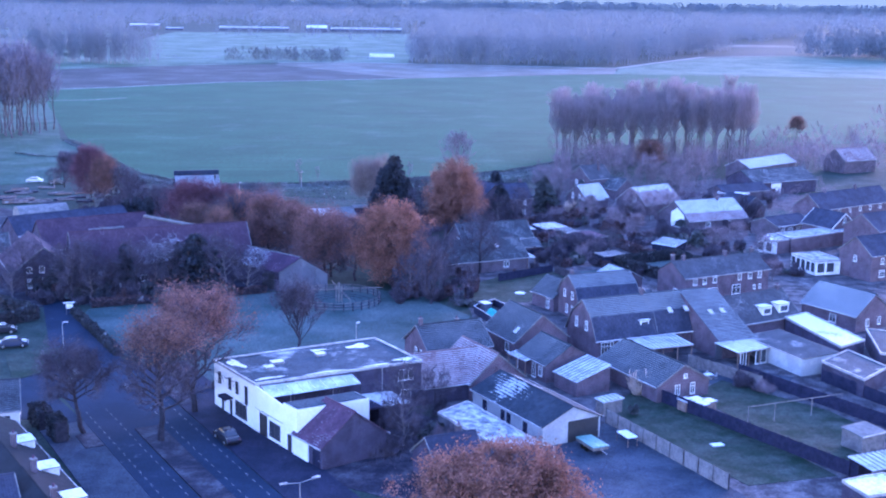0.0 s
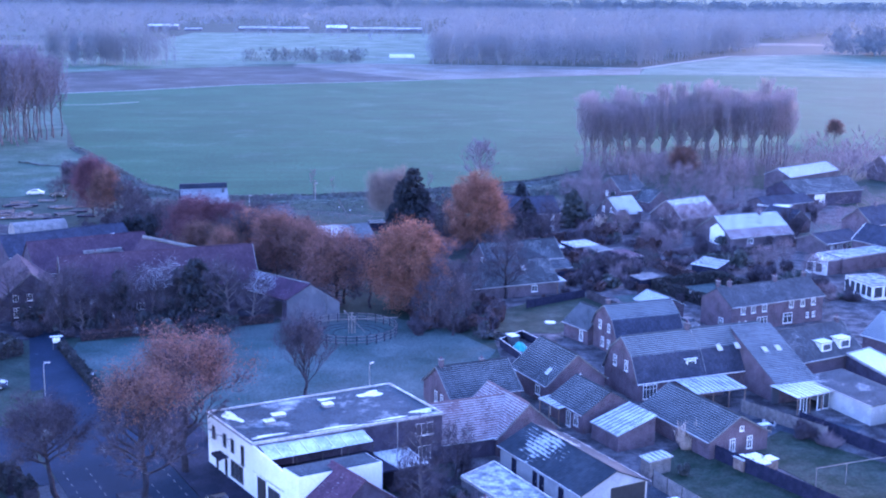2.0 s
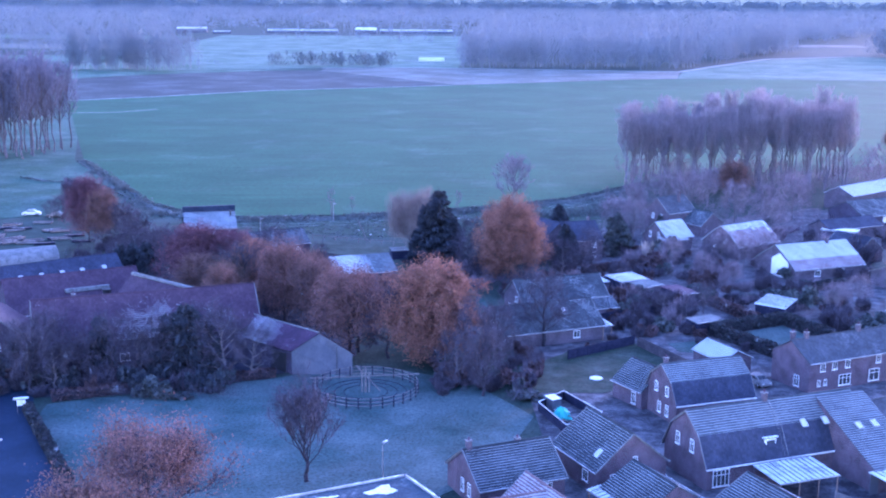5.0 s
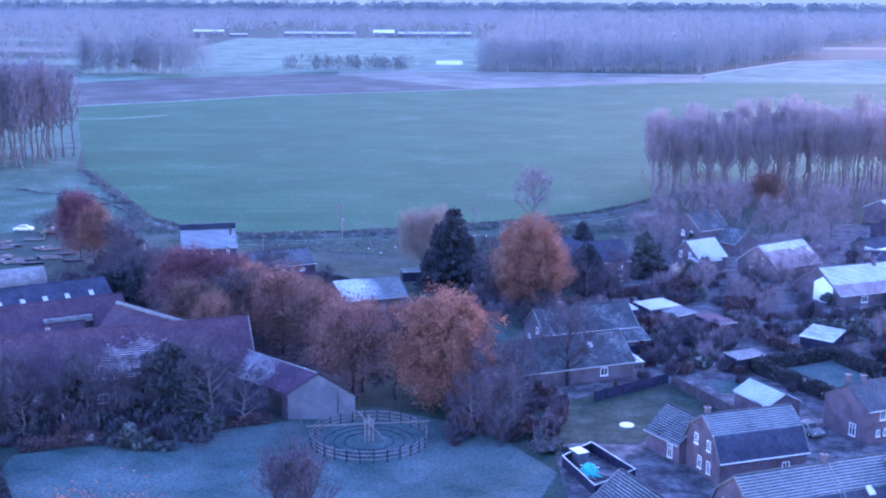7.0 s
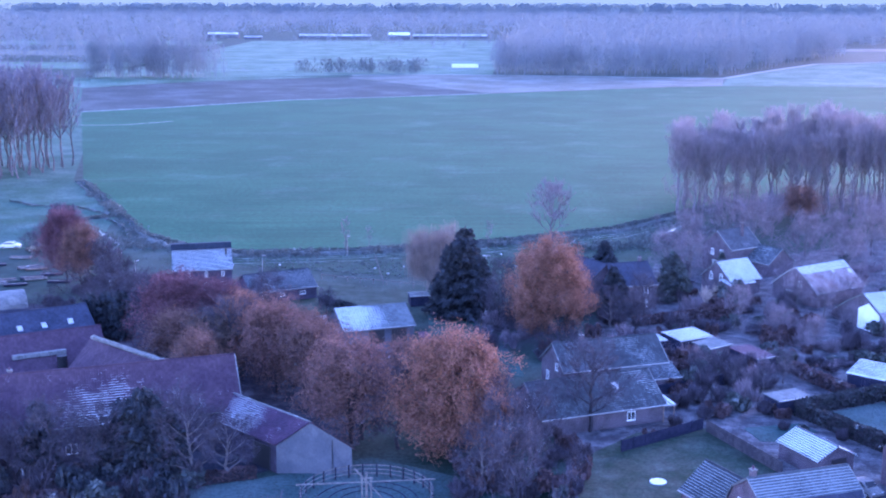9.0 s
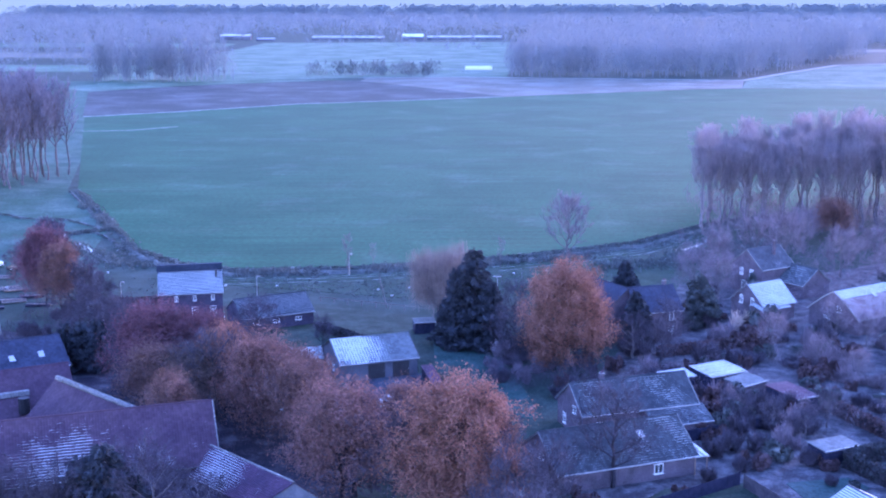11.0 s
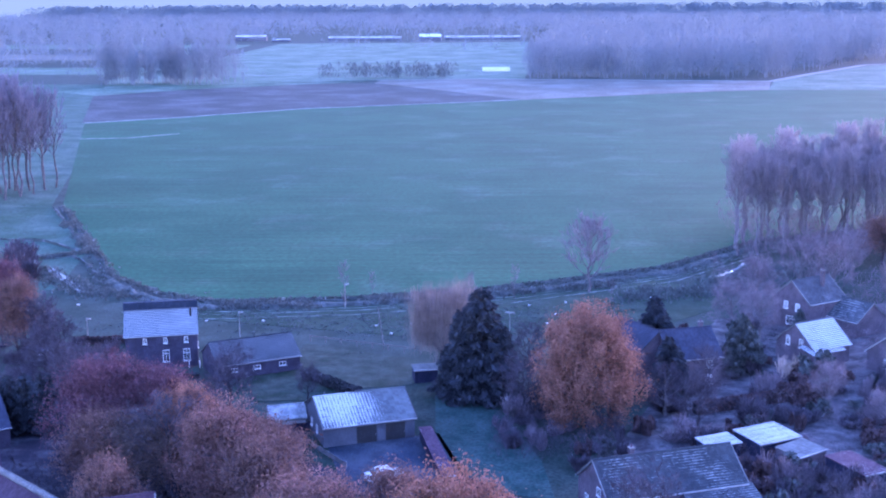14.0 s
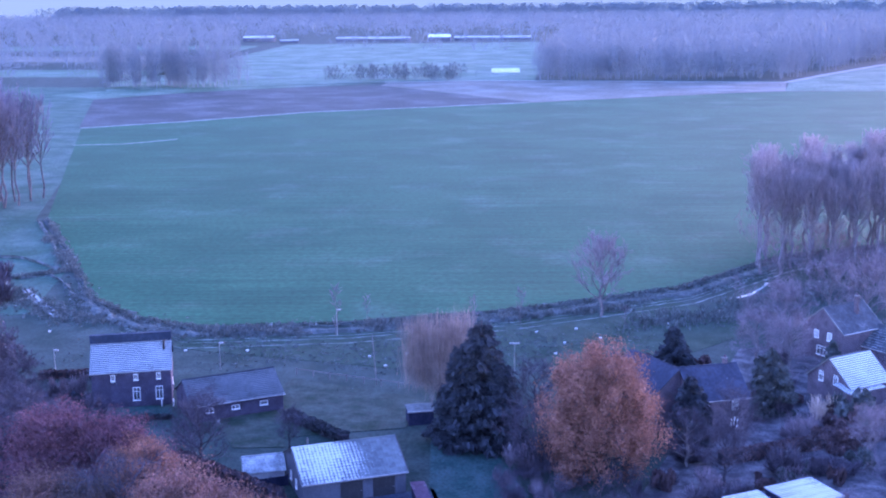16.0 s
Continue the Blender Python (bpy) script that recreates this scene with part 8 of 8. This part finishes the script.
for x, y, w in ((31.4, 152.7, 1.6), (33.0, 153.3, 1.5), (34.5, 152.7, 1.4), (33.3, 151.4, 1.5)):
    root = thing("covered_stack", "garden stack under a frosted white sheet", "stack", x, y, -58, 0.06, group="covered stacks by the fence")
    m = Mesh()
    m.box(-w / 2, w / 2, -0.7, 0.7, 0, 1.35)
    part("timber", m, WOOD, root)
    m = Mesh()
    m.box(-w / 2 - 0.1, w / 2 + 0.1, -0.8, 0.8, 1.35, 1.45)
    part("sheet", m, FROST_FLAT, root)
root = thing("paving_slab", "pale slab lying on the lawn", "slab", 33.0, 139.6, 20, 0.07)
m = Mesh()
m.box(-0.8, 0.8, -0.5, 0.5, 0, 0.12)
part("plate", m, FROST_FLAT, root)
root = thing("paving_slab", "round pale cover lying on the lawn", "slab", 12.3, 217.0, 0, 0.07)
m = Mesh()
m.tube((0, 0, 0), (0, 0, 0.12), 1.0, 0.95, 16)
part("plate", m, FROST_FLAT, root)

# chicken run with turquoise tarpaulin
root = thing("garden_pen", "low walled garden pen with white-edged rails and clutter", "pen", 7.4, 200.4, 0, 0.04)
PEN = [(-3.8, 1.8), (-0.4, -7.0), (4.5, -1.7), (-0.2, 6.8)]
for (ax, ay), (bx, by) in zip(PEN, PEN[1:] + PEN[:1]):
    d, ang = math.hypot(bx - ax, by - ay), math.degrees(math.atan2(by - ay, bx - ax))
    m = Mesh()
    m.box(0, d, -0.05, 0.05, 0, 1.25)
    w = part("wall", m, DARK_WOOD, root, at=pose(ax, ay, 0, 0, 0, ang))
    m = Mesh()
    m.box(0, d, -0.09, 0.09, 1.25, 1.31)
    part("rail", m, TRIM, w)
root = thing("tarpaulin", "crumpled turquoise tarpaulin over garden things", "tarpaulin", 6.6, 199.6, 20, 0.04)
m = Mesh()
N = 9
for i in range(N):
    for j in range(N):
        f = lambda a, b: ((a / N - 0.5) * 2.6, (b / N - 0.5) * 2.0, max(0.0, 1.5 * (1 - ((a / N - 0.5) ** 2 + (b / N - 0.5) ** 2) * 3.4) + 0.18 * math.sin(a * 2.1 + b * 1.3)))
        m.face([f(i, j), f(i + 1, j), f(i + 1, j + 1), f(i, j + 1)])
part("sheet", m, TEAL, root)
rnd = random.Random(15)
for k in range(7):
    root = thing("plank", "frosted plank lying in the garden pen", "plank", 7.6 + rnd.uniform(-1.6, 2.0), 198.6 + rnd.uniform(-2.5, 4.0), rnd.uniform(0, 180), 0.08 + 0.07 * k, group="planks in the garden pen")
    m = Mesh()
    m.box(-rnd.uniform(0.6, 1.3), rnd.uniform(0.6, 1.3), -0.11, 0.11, 0, 0.06)
    part("board", m, FROST_FLAT if k % 2 else GREY_WOOD, root)
root = thing("garden_box", "pale grey storage box in the pen", "box", 5.6, 203.4, -60, 0.04)
m = Mesh()
m.box(-1.0, 1.0, -0.7, 0.7, 0, 1.5)
part("body", m, GREY_WALL, root)
m = Mesh()
m.box(-1.08, 1.08, -0.78, 0.78, 1.5, 1.6)
part("lid", m, FROST_FLAT, root)

# farm yard: polytunnel, stored wood, tractor shed
root = thing("polytunnel", "pale rounded plastic tunnel in the farmyard", "polytunnel", -101.5, 289.0, 36)
m = Mesh()
for i in range(14):
    a, b = math.pi * i / 14, math.pi * (i + 1) / 14
    m.face([(-6, 3 * math.cos(a), 2.8 * math.sin(a)), (6, 3 * math.cos(a), 2.8 * math.sin(a)), (6, 3 * math.cos(b), 2.8 * math.sin(b)), (-6, 3 * math.cos(b), 2.8 * math.sin(b))])
for x in (-6, 6):
    m.face([(x, 3 * math.cos(math.pi * i / 14), 2.8 * math.sin(math.pi * i / 14)) for i in range(15)])
part("cover", m, CONCRETE, root, "pale weathered plastic")
rnd = random.Random(7)
for k in range(26):
    root = thing("log_pile", "frosted heap of stacked timber in the yard", "log pile", -110 + rnd.uniform(-12, 14), 316 + rnd.uniform(-10, 16), rnd.uniform(0, 60), group="timber heaps in the farmyard")
    for j in range(4):
        m = Mesh()
        m.tube((-2.2, (j - 1.5) * 0.5, 0.25 if j % 2 else 0.3), (2.2, (j - 1.5) * 0.5 + rnd.uniform(-.2, .2), 0.25), 0.25, 0.2, 6)
        part("log", m, (WOOD, GREY_WOOD, DARK_WOOD)[(j + k) % 3], root)
root = thing("chimney_stack", "concrete drain shaft by the fence", "post", -37.0, 287.0, 0)
m = Mesh()
m.box(-0.1, 0.1, -0.1, 0.1, 0, 1.6)
part("post", m, CONCRETE, root)
car("frost-covered car parked beside the brick house", 35.3, 216.2, -61, CONCRETE)

# ---- far buildings ----
def far_shed(label, x, y, yaw, L, D, h, roof, wall):
    root = thing("greenhouse", label, "shed", x, y, yaw)
    m = Mesh()
    m.box(-L / 2, L / 2, -D / 2, D / 2, 0, h)
    part("wall", m, wall, root)
    m = Mesh()
    m.face([(-L / 2, -D / 2, h), (L / 2, -D / 2, h), (L / 2, 0, h + D * 0.16), (-L / 2, 0, h + D * 0.16)])
    m.face([(-L / 2, 0, h + D * 0.16), (L / 2, 0, h + D * 0.16), (L / 2, D / 2, h), (-L / 2, D / 2, h)])
    part("roof", m, roof, root)


far_shed("long white poultry shed beyond the meadow", -325, 1925, 3, 108, 16, 4, FROST_TILE, GREY_WALL)
far_shed("long white poultry shed beyond the meadow", -152, 1945, 3, 112, 16, 4, FROST_TILE, GREY_WALL)
far_shed("pale far barn with a wide gable", -226, 1915, 3, 32, 24, 6, FROST_FLAT, GREY_WALL)
far_shed("pale far building among trees", -498, 1930, 4, 46, 16, 6, FROST_FLAT, GREY_WALL)
far_shed("low pale farm shed beside the far meadow", -440, 1880, 6, 26, 10, 3, FROST_TILE, GREY_WALL)
far_shed("small white greenhouse at the wood's edge", -73, 1122, 8, 22, 8, 2.0, CANOPY, WHITE)
